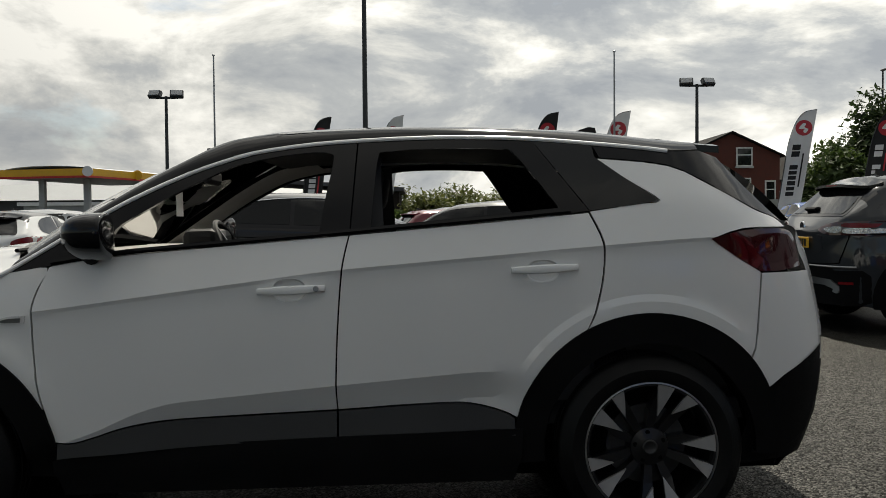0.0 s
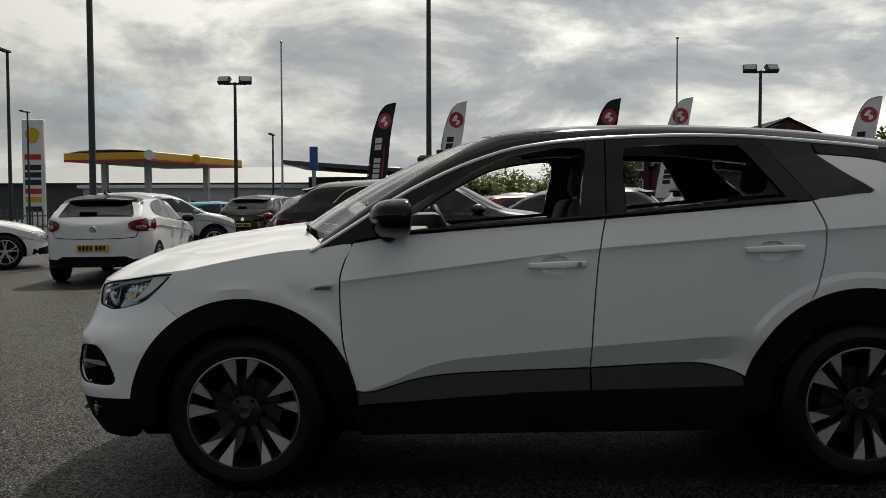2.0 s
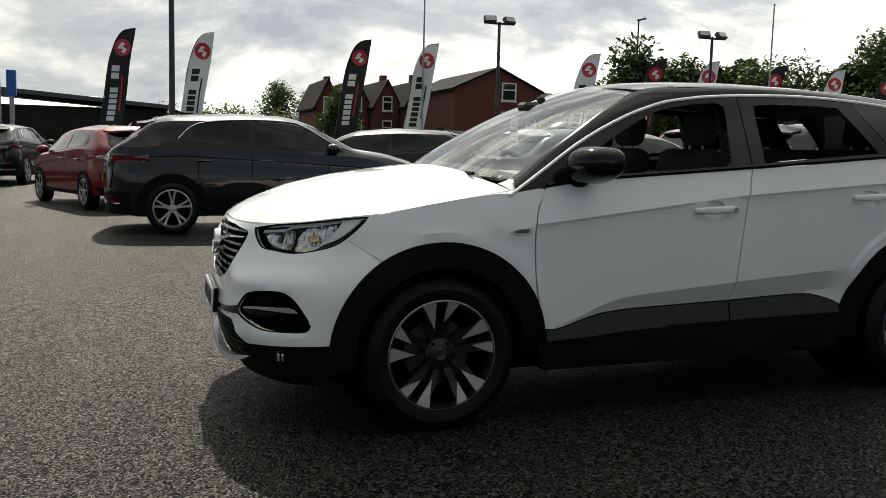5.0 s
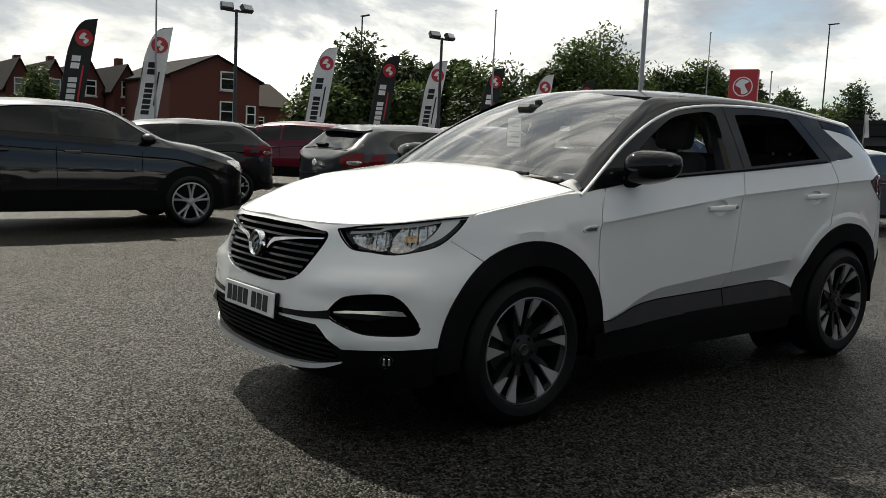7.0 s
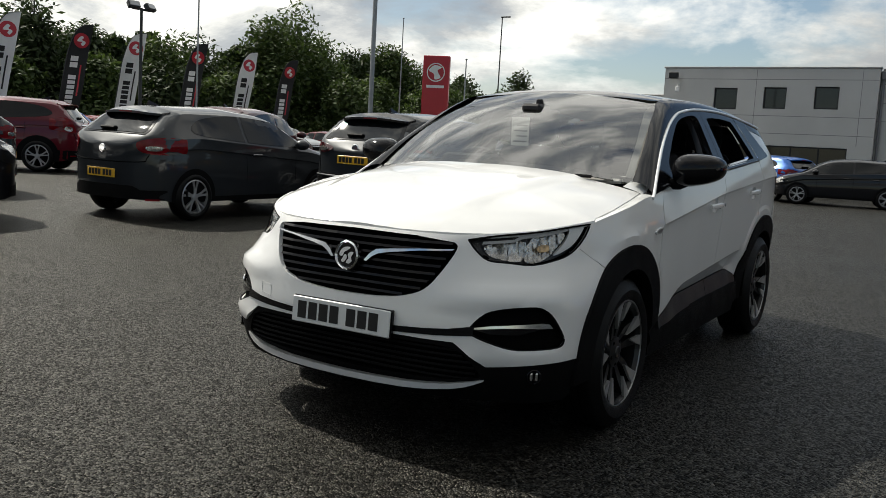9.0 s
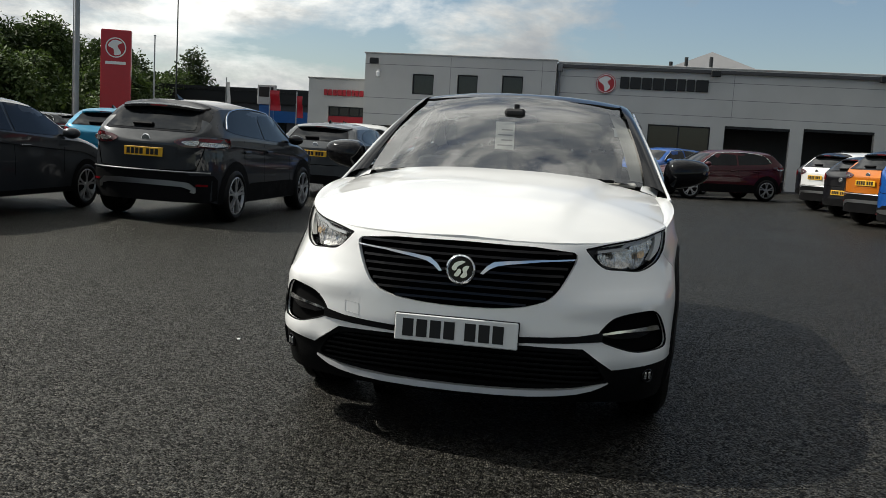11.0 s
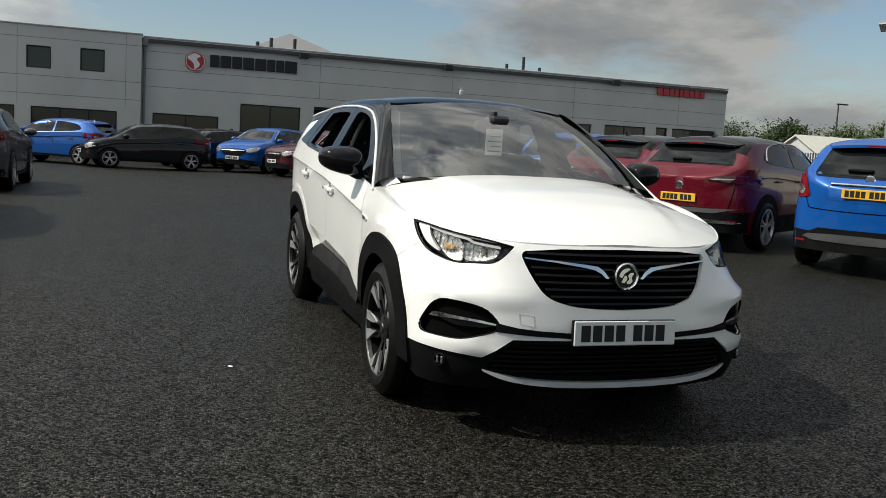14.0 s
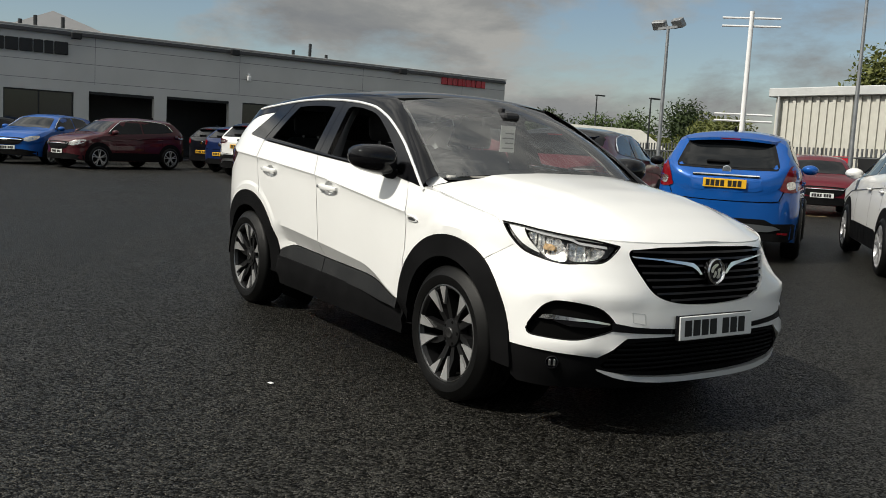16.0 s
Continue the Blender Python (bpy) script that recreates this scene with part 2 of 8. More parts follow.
def leaf_mat(name, c0, c1):
    m = mat(name, c0, 0.65)
    nt = m.node_tree
    p = nt.nodes["Principled BSDF"]
    g = nt.nodes.new("ShaderNodeNewGeometry")
    r = nt.nodes.new("ShaderNodeValToRGB")
    r.color_ramp.elements[0].color = (*c0, 1)
    r.color_ramp.elements[1].color = (*c1, 1)
    nt.links.new(g.outputs["Random Per Island"], r.inputs[0])
    nt.links.new(r.outputs[0], p.inputs["Base Color"])
    p.inputs["Subsurface Weight"].default_value = 0.0
    t = nt.nodes.new("ShaderNodeBsdfTranslucent")
    nt.links.new(r.outputs[0], t.inputs["Color"])
    a = nt.nodes.new("ShaderNodeMixShader")
    a.inputs[0].default_value = 0.3
    nt.links.new(p.outputs[0], a.inputs[1])
    nt.links.new(t.outputs[0], a.inputs[2])
    nt.links.new(a.outputs[0], nt.nodes["Material Output"].inputs["Surface"])
    return m


M_LEAF = leaf_mat("leaves", (0.03, 0.055, 0.012), (0.085, 0.125, 0.03))
M_LEAF2 = leaf_mat("leaves_dark", (0.018, 0.035, 0.01), (0.05, 0.075, 0.02))
M_LEAF3 = leaf_mat("leaves_yellowish", (0.07, 0.09, 0.02), (0.16, 0.17, 0.045))


def glass_mat(name, tint, refl=1.0, ior=1.8):
    """A thin pane: clear, with a Fresnel gloss."""
    m = bpy.data.materials.new(name)
    m.use_nodes = True
    nt = m.node_tree
    nt.nodes.clear()
    o = nt.nodes.new("ShaderNodeOutputMaterial")
    tr = nt.nodes.new("ShaderNodeBsdfTransparent")
    tr.inputs[0].default_value = (*tint, 1)
    gl = nt.nodes.new("ShaderNodeBsdfGlossy")
    gl.inputs["Roughness"].default_value = 0.015
    gl.inputs["Color"].default_value = (refl, refl, refl, 1)
    fr = nt.nodes.new("ShaderNodeFresnel")
    fr.inputs["IOR"].default_value = ior
    mx = nt.nodes.new("ShaderNodeMixShader")
    nt.links.new(fr.outputs[0], mx.inputs[0])
    nt.links.new(tr.outputs[0], mx.inputs[1])
    nt.links.new(gl.outputs[0], mx.inputs[2])
    nt.links.new(mx.outputs[0], o.inputs["Surface"])
    return m


M_GLASS = glass_mat("windscreen_glass", (0.66, 0.71, 0.7), 1.0, 2.4)
M_LENS = glass_mat("clear_lens", (0.97, 0.97, 0.97), 0.5, 1.18)


def asphalt():
    m = bpy.data.materials.new("asphalt")
    m.use_nodes = True
    nt = m.node_tree
    p = nt.nodes["Principled BSDF"]
    tc = nt.nodes.new("ShaderNodeTexCoord")

    def noise_tex(scale, detail, rough=0.6):
        n = nt.nodes.new("ShaderNodeTexNoise")
        n.inputs["Scale"].default_value = scale
        n.inputs["Detail"].default_value = detail
        n.inputs["Roughness"].default_value = rough
        nt.links.new(tc.outputs["Object"], n.inputs["Vector"])
        return n

    def ramp(src, stops):
        r = nt.nodes.new("ShaderNodeValToRGB")
        els = r.color_ramp.elements
        while len(els) < len(stops):
            els.new(0.5)
        for e, (q, c) in zip(els, stops):
            e.position = q
            e.color = (*c, 1)
        nt.links.new(src, r.inputs[0])
        return r

    vor = nt.nodes.new("ShaderNodeTexVoronoi")
    vor.inputs["Scale"].default_value = 105.0
    nt.links.new(tc.outputs["Object"], vor.inputs["Vector"])
    big = noise_tex(0.35, 8)
    fine = noise_tex(260, 3)
    one = nt.nodes.new("ShaderNodeSeparateColor")
    nt.links.new(vor.outputs["Color"], one.inputs[0])
    stone = ramp(one.outputs[0], [(0.0, (0.001, 0.001, 0.001)), (0.55, (0.002, 0.002, 0.002)), (0.7, (0.008, 0.008, 0.0078)), (0.86, (0.018, 0.0178, 0.017)), (0.95, (0.045, 0.044, 0.042)), (1.0, (0.07, 0.069, 0.066))])
    patch = ramp(big.outputs["Fac"], [(0.35, (0.8, 0.8, 0.8)), (0.65, (1.15, 1.14, 1.12))])
    mul = nt.nodes.new("ShaderNodeMix")
    mul.data_type = "RGBA"
    mul.blend_type = "MULTIPLY"
    mul.inputs[0].default_value = 1.0
    nt.links.new(stone.outputs[0], mul.inputs[6])
    nt.links.new(patch.outputs[0], mul.inputs[7])
    nt.links.new(mul.outputs[2], p.inputs["Base Color"])
    rr = ramp(big.outputs["Fac"], [(0.3, (0.42, 0.42, 0.42)), (0.7, (0.5, 0.5, 0.5))])
    nt.links.new(rr.outputs[0], p.inputs["Roughness"])
    glint = ramp(one.outputs[1], [(0.0, (0.02, 0.02, 0.02)), (0.5, (0.08, 0.08, 0.08)), (0.75, (0.42, 0.42, 0.42)), (1.0, (1.0, 1.0, 1.0))])
    nt.links.new(glint.outputs[0], p.inputs["Specular IOR Level"])
    p.inputs["Specular Tint"].default_value = (1.0, 0.95, 0.78, 1)
    b1 = nt.nodes.new("ShaderNodeBump")
    b1.inputs["Strength"].default_value = 1.0
    b1.inputs["Distance"].default_value = 0.009
    nt.links.new(vor.outputs["Distance"], b1.inputs["Height"])
    b1.invert = True
    b2 = nt.nodes.new("ShaderNodeBump")
    b2.inputs["Strength"].default_value = 0.35
    b2.inputs["Distance"].default_value = 0.004
    nt.links.new(fine.outputs["Fac"], b2.inputs["Height"])
    nt.links.new(b1.outputs[0], b2.inputs["Normal"])
    nt.links.new(b2.outputs[0], p.inputs["Normal"])
    return m


M_ASPHALT = asphalt()

# ---- geometry helpers ----
from mathutils.geometry import delaunay_2d_cdt


def ground_z(x, y):
    """Height of the lot: it rises gently from the front of the white car to its rear."""
    side = max(0.0, abs(y) - 2.0) / 6.0
    return 0.12 * math.tanh(0.0175 * x / 0.12) + 0.10 * (1 - math.exp(-side * side))


def ob_from(name, verts, faces, material, parent=None, smooth=True, label="", sharp=38):
    me = bpy.data.meshes.new(name)
    me.from_pydata([tuple(v) for v in verts], [], faces)
    me.materials.append(material)
    if smooth:
        me.shade_smooth()
        me.set_sharp_from_angle(angle=radians(sharp))
    ob = new(name, me)
    if parent is not None:
        ob.parent = parent
    if label:
        ob["label"] = label
    return ob


def part(name, bm, material, parent, label="", smooth=False):
    me = bpy.data.meshes.new(name)
    bm.to_mesh(me)
    bm.free()
    me.materials.append(material)
    if smooth:
        me.shade_smooth()
    ob = new(name, me)
    if parent is not None:
        ob.parent = parent
    if label:
        ob["label"] = label
    return ob


def share(name, me, parent, m=None, label=""):
    """Another object on the same mesh."""
    ob = new(name, me)
    ob.parent = parent
    if m is not None:
        ob.matrix_local = m
    if label:
        ob["label"] = label
    return ob


def empty(name, label, category, group="", m=None):
    ob = new(name)
    ob.empty_display_size = 0.2
    tagged(ob, label, category, group)
    if m is not None:
        ob.matrix_world = m
    return ob


def box_bm(lo, hi, bevel=0.0, seg=1, bm=None):
    own = bm is None
    if own:
        bm = bmesh.new()
    r = bmesh.ops.create_cube(bm, size=1.0)
    vs = r["verts"]
    for v in vs:
        v.co = Vector([lo[i] + (v.co[i] + 0.5) * (hi[i] - lo[i]) for i in range(3)])
    if bevel:
        es = list({e for v in vs for e in v.link_edges})
        bmesh.ops.bevel(bm, geom=es, offset=bevel, segments=seg, profile=0.5, affect="EDGES")
    return bm


def lathe(profile, seg=32, axis="y"):
    """A turned shape: profile of (radius, height along the axis)."""
    verts, faces = [], []
    n = len(profile)
    for i in range(seg):
        a = 2 * math.pi * i / seg
        for r, h in profile:
            c, s = r * math.cos(a), r * math.sin(a)
            verts.append((c, h, s) if axis == "y" else (c, s, h))
    for i in range(seg):
        j = (i + 1) % seg
        for k in range(n - 1):
            q = (i * n + k, j * n + k, j * n + k + 1, i * n + k + 1)
            faces.append(q if axis == "y" else q[::-1])
    return verts, faces


def tube(pts, r, seg=8, cap=True, r2=None):
    """A tube along points; the radius may taper to r2."""
    verts, faces = [], []
    pts = [Vector(q) for q in pts]
    n = len(pts)
    for i, q in enumerate(pts):
        d = (pts[min(i + 1, n - 1)] - pts[max(i - 1, 0)]).normalized()
        up = Vector((0, 0, 1)) if abs(d.z) < 0.9 else Vector((0, 1, 0))
        a = d.cross(up).normalized()
        b = a.cross(d)
        rr = r if r2 is None else r + (r2 - r) * i / (n - 1)
        for k in range(seg):
            t = 2 * math.pi * k / seg
            verts.append(q + (a * math.cos(t) + b * math.sin(t)) * rr)
    for i in range(n - 1):
        for k in range(seg):
            k2 = (k + 1) % seg
            faces.append((i * seg + k, i * seg + k2, (i + 1) * seg + k2, (i + 1) * seg + k))
    if cap:
        faces.append(tuple(range(seg))[::-1])
        faces.append(tuple((n - 1) * seg + k for k in range(seg)))
    return verts, faces


def smooth_loop(pts, n=6, closed=True):
    """Catmull-Rom through the points; a point with a third value 1 stays a corner."""
    out = []
    m = len(pts)
    rng = range(m) if closed else range(m - 1)
    for i in rng:
        p1, p2 = pts[i], pts[(i + 1) % m]
        p0 = pts[i - 1] if (closed or i > 0) else p1
        p3 = pts[(i + 2) % m] if (closed or i + 2 < m) else p2
        if len(p1) > 2 and p1[2]:
            p0 = p1
        if len(p2) > 2 and p2[2]:
            p3 = p2
        for k in range(n):
            t = k / n
            q = []
            for c in range(2):
                a, b, cc, d = p0[c], p1[c], p2[c], p3[c]
                q.append(0.5 * (2 * b + (cc - a) * t + (2 * a - 5 * b + 4 * cc - d) * t * t + (3 * b - a - 3 * cc + d) * t ** 3))
            out.append(tuple(q))
    if not closed:
        out.append(tuple(pts[-1][:2]))
    return out


def inside(loop, x, y):
    c = False
    n = len(loop)
    for i in range(n):
        (ax, ay), (bx, by) = loop[i][:2], loop[(i + 1) % n][:2]
        if (ay > y) != (by > y) and x < (bx - ax) * (y - ay) / (by - ay) + ax:
            c = not c
    return c


def densify(loop, step):
    """The outline with no edge longer than step."""
    out = []
    n = len(loop)
    for i in range(n):
        a, b = loop[i][:2], loop[(i + 1) % n][:2]
        k = max(1, math.ceil(math.hypot(b[0] - a[0], b[1] - a[1]) / step))
        out += [(a[0] + (b[0] - a[0]) * t / k, a[1] + (b[1] - a[1]) * t / k) for t in range(k)]
    return out


def fill2d(loop, step, holes=(), lines=()):
    """Triangles of a flat outline, with inner points on a grid; holes are left open, lines are kept as edges."""
    loop = densify(loop, step)
    holes = [densify(h, step) for h in holes]
    pts = [Vector(q) for q in loop]
    n = len(pts)
    extra, eedges = [], []
    for h in holes:
        b = n + len(extra)
        extra += [Vector(q[:2]) for q in h]
        eedges += [(b + i, b + (i + 1) % len(h)) for i in range(len(h))]
    for ln in lines:
        ins = [inside(loop, q[0], q[1]) for q in ln]
        last = None
        for i, q in enumerate(ln):
            if not any(ins[max(0, i - 1):i + 2]):
                last = None
                continue
            extra.append(Vector(q))
            k = n + len(extra) - 1
            if last is not None:
                eedges.append((last, k))
            last = k
    xs, ys = [q.x for q in pts], [q.y for q in pts]
    inner = []
    x = min(xs) + step * 0.5
    lp = [(q.x, q.y) for q in pts]
    segs = [(lp[i], lp[(i + 1) % n]) for i in range(n)]
    allp = lp + [(q.x, q.y) for q in extra]
    hsegs = [(allp[a], allp[b]) for a, b in eedges]
    while x < max(xs):
        y = min(ys) + step * 0.5
        while y < max(ys):
            c = False
            near = False
            for q, ((ax, ay), (bx, by)) in enumerate(segs + hsegs):
                if q < n and (ay > y) != (by > y) and x < (bx - ax) * (y - ay) / (by - ay) + ax:
                    c = not c
                dx, dy = bx - ax, by - ay
                ll = dx * dx + dy * dy or 1e-12
                tt = max(0, min(1, ((x - ax) * dx + (y - ay) * dy) / ll))
                ex, ey = ax + tt * dx - x, ay + tt * dy - y
                if ex * ex + ey * ey < (0.3 * step) ** 2:
                    near = True
                    break
            if c and not near:
                inner.append(Vector((x, y)))
            y += step
        x += step
    v, _, f, _, _, _ = delaunay_2d_cdt(pts + extra + inner, [(i, (i + 1) % n) for i in range(n)] + eedges, [], 1, 1e-6)
    out = []
    for t in f:
        if len(holes):
            cx, cy = sum(v[i].x for i in t) / 3, sum(v[i].y for i in t) / 3
            if any(inside(h, cx, cy) for h in holes):
                continue
        out.append(tuple(t))
    return [(q.x, q.y) for q in v], out


def panel(name, loop, to3d, material, parent, step=0.08, thick=0.0, inward=None, label="", holes=(), lines=(), sharp=38):
    """A sheet cut to a flat outline and laid on a surface; with thick, its rim is turned inwards."""
    v2, f = fill2d(loop, step, holes, lines)
    verts = [Vector(to3d(*q)) for q in v2]
    # face the sheet outwards
    nrm = Vector()
    for t in f:
        nrm += (verts[t[1]] - verts[t[0]]).cross(verts[t[2]] - verts[t[0]])
    mid = sum(verts, Vector()) / len(verts)
    ref = Vector(inward(mid)) if inward else Vector((0, 0, -1))
    if nrm.dot(ref) > 0:
        f = [t[::-1] for t in f]
    if thick:
        cnt = {}
        for t in f:
            for a, b in zip(t, t[1:] + t[:1]):
                cnt[(a, b)] = 1
        edge = [(a, b) for (a, b) in cnt if (b, a) not in cnt]
        idx = {}
        nv = len(verts)
        for a, b in edge:
            for k in (a, b):
                if k not in idx:
                    idx[k] = len(verts)
                    verts.append(verts[k] + Vector(inward(verts[k])).normalized() * thick)
        for a, b in edge:
            f.append((a, idx[a], idx[b], b))
    return ob_from(name, verts, f, material, parent, True, label, sharp)


def bars(n, w, h, gap, seed, lo=0.6):
    """Widths of letter-sized blocks."""
    rnd = random.Random(seed)
    out = []
    ws = [rnd.uniform(lo, 1.0) for _ in range(n)]
    s = sum(ws)
    x = 0.0
    free = w - gap * (n - 1)
    for q in ws:
        out.append((x, x + free * q / s))
        x += free * q / s + gap
    return out

# ---- ground ----


def build_ground():
    verts, faces = [], []
    cs = [-900, -300, -140, -80, -55] + [-40 + 2.0 * i for i in range(41)] + [55, 80, 140, 300, 900]
    n = len(cs)
    for y in cs:
        for x in cs:
            verts.append((x, y, ground_z(x, y)))
    for j in range(n - 1):
        for i in range(n - 1):
            a = j * n + i
            faces.append((a, a + 1, a + n + 1, a + n))
    g = ob_from("ground", verts, faces, M_ASPHALT)
    tagged(g, "dark grey asphalt of an open car lot", "ground", kind="structure")


build_ground()


def strip_line(x0, y0, x1, y1, w=0.1):
    """A painted bay line that follows the lot."""
    d = Vector((x1 - x0, y1 - y0))
    nrm = Vector((-d.y, d.x)).normalized() * w / 2
    verts, faces = [], []
    for i in range(9):
        q = Vector((x0, y0)) + d * i / 8
        for s in (-1, 1):
            a = q + nrm * s
            verts.append((a.x, a.y, ground_z(a.x, a.y) + 0.006))
    for i in range(8):
        faces.append((2 * i, 2 * i + 2, 2 * i + 3, 2 * i + 1))
    o = ob_from("bay_line", verts, faces, M_LINE)
    tagged(o, "worn pale yellow bay line painted on asphalt", "road marking", "bay lines", "structure")


strip_line(7.9, -14.8, 7.3, -15.8)
strip_line(-14, 9.5, -10, 9.3)

# ---- dealership building ----
BX = 38.0
# the hall was laid out 38 m off; it stands a tenth nearer, and smaller by as much
NEARER = Matrix.Translation((-5.7, 1.0, 1.23)) @ Matrix.Scale(0.9, 4) @ Matrix.Translation((5.7, -1.0, -1.23))


def block(name, lo, hi, material, parent=None, label="", bevel=0.0):
    return part(name, box_bm(lo, hi, bevel), material, parent, label)


def wall_with_holes(name, x0, x1, y0, y1, z0, z1, holes, material, parent):
    """An upright wall along y, x0 to x1 thick, with openings (ya, yb, za, zb) that go through it."""
    ys = sorted({y0, y1, *[h[0] for h in holes], *[h[1] for h in holes]})
    zs = sorted({z0, z1, *[h[2] for h in holes], *[h[3] for h in holes]})

    def solid(i, k):
        if i < 0 or k < 0 or i >= len(ys) - 1 or k >= len(zs) - 1:
            return False
        cy, cz = (ys[i] + ys[i + 1]) / 2, (zs[k] + zs[k + 1]) / 2
        return not any(h[0] < cy < h[1] and h[2] < cz < h[3] for h in holes)

    verts, faces, idx = [], [], {}

    def v(x, y, z):
        key = (x, y, z)
        if key not in idx:
            idx[key] = len(verts)
            verts.append(key)
        return idx[key]

    for i in range(len(ys) - 1):
        for k in range(len(zs) - 1):
            if not solid(i, k):
                continue
            a, b, c, d = ys[i], ys[i + 1], zs[k], zs[k + 1]
            faces.append((v(x0, a, c), v(x0, a, d), v(x0, b, d), v(x0, b, c)))
            faces.append((v(x1, a, c), v(x1, b, c), v(x1, b, d), v(x1, a, d)))
            if not solid(i - 1, k):
                faces.append((v(x0, a, c), v(x1, a, c), v(x1, a, d), v(x0, a, d)))
            if not solid(i + 1, k):
                faces.append((v(x0, b, c), v(x0, b, d), v(x1, b, d), v(x1, b, c)))
            if not solid(i, k - 1):
                faces.append((v(x0, a, c), v(x0, b, c), v(x1, b, c), v(x1, a, c)))
            if not solid(i, k + 1):
                faces.append((v(x0, a, d), v(x1, a, d), v(x1, b, d), v(x0, b, d)))
    return ob_from(name, verts, faces, material, parent, False)


def window_unit(parent, x, y0, y1, z0, z1, mull=1, name="window"):
    w = new(name)
    w.parent = parent
    t = 0.06
    bm = bmesh.new()
    for lo, hi in (((x + 0.12, y0, z0), (x + 0.2, y0 + t, z1)), ((x + 0.12, y1 - t, z0), (x + 0.2, y1, z1)), ((x + 0.12, y0 + t, z0), (x + 0.2, y1 - t, z0 + t)), ((x + 0.12, y0 + t, z1 - t), (x + 0.2, y1 - t, z1))):
        box_bm(lo, hi, bm=bm)
    for i in range(1, mull):
        yy = y0 + (y1 - y0) * i / mull
        box_bm((x + 0.125, yy - 0.03, z0 + t), (x + 0.195, yy + 0.03, z1 - t), bm=bm)
    part("window_frame", bm, M_SIGNBLK, w)
    part("pane", box_bm((x + 0.15, y0 + t, z0 + t), (x + 0.165, y1 - t, z1 - t)), M_WINDOW, w)
    return w


def sign_letters(name, label, y_start, y_end, z, h, n, material, seed, x, slope=0.0):
    """A row of raised sign blocks on the wall; it reads towards -y."""
    s = empty(name, label, "sign", m=NEARER)
    w = y_start - y_end
    for a, b in bars(n, w, h, 0.06 * h + 0.02, seed):
        zz = z + slope * (a / w)
        part("sign_block", box_bm((x - 0.1, y_start - b, zz - h / 2), (x - 0.012, y_start - a, zz + h / 2), 0.02), material, s)
    return s


def roundel(name, x, y, z, r, parent=None):
    s = empty(name, "round red and white emblem disc on the wall", "sign", m=NEARER)
    v, f = lathe([(0, 0.0), (r, 0.0), (r, 0.08), (0, 0.08)], 40, "z")
    m = Matrix.Translation((x - 0.09, y, z)) @ Matrix.Rotation(radians(90), 4, "Y")
    o = ob_from("disc", v, f, M_SIGNRED, s, False)
    o.matrix_local = m
    loop = smooth_loop([(-0.75 * r, 0.3 * r), (-0.1 * r, 0.75 * r), (0.5 * r, 0.5 * r), (0.15 * r, 0.2 * r), (0.45 * r, -0.35 * r), (-0.05 * r, -0.8 * r), (-0.2 * r, -0.2 * r)], 5)
    panel("emblem_shape", loop, lambda a, b: (x - 0.1, y - a, z + b), M_SIGNWHT, s, step=r * 0.4, inward=lambda q: (1, 0, 0))
    v, f = lathe([(0.86 * r, 0.0), (0.93 * r, 0.0), (0.93 * r, 0.012), (0.86 * r, 0.012)], 40, "z")
    o = ob_from("ring", v, f, M_SIGNWHT, s, False)
    o.matrix_local = Matrix.Translation((x - 0.1, y, z)) @ Matrix.Rotation(radians(90), 4, "Y")
    return s


def floodlight(x, y, z, parent):
    f = new("floodlight")
    f.parent = parent
    part("arm", box_bm((x - 0.3, y - 0.03, z - 0.03), (x, y + 0.03, z + 0.03)), M_SIGNBLK, f)
    part("lamp_head", box_bm((x - 0.5, y - 0.22, z - 0.17), (x - 0.3, y + 0.22, z + 0.12), 0.03), M_SIGNBLK, f)


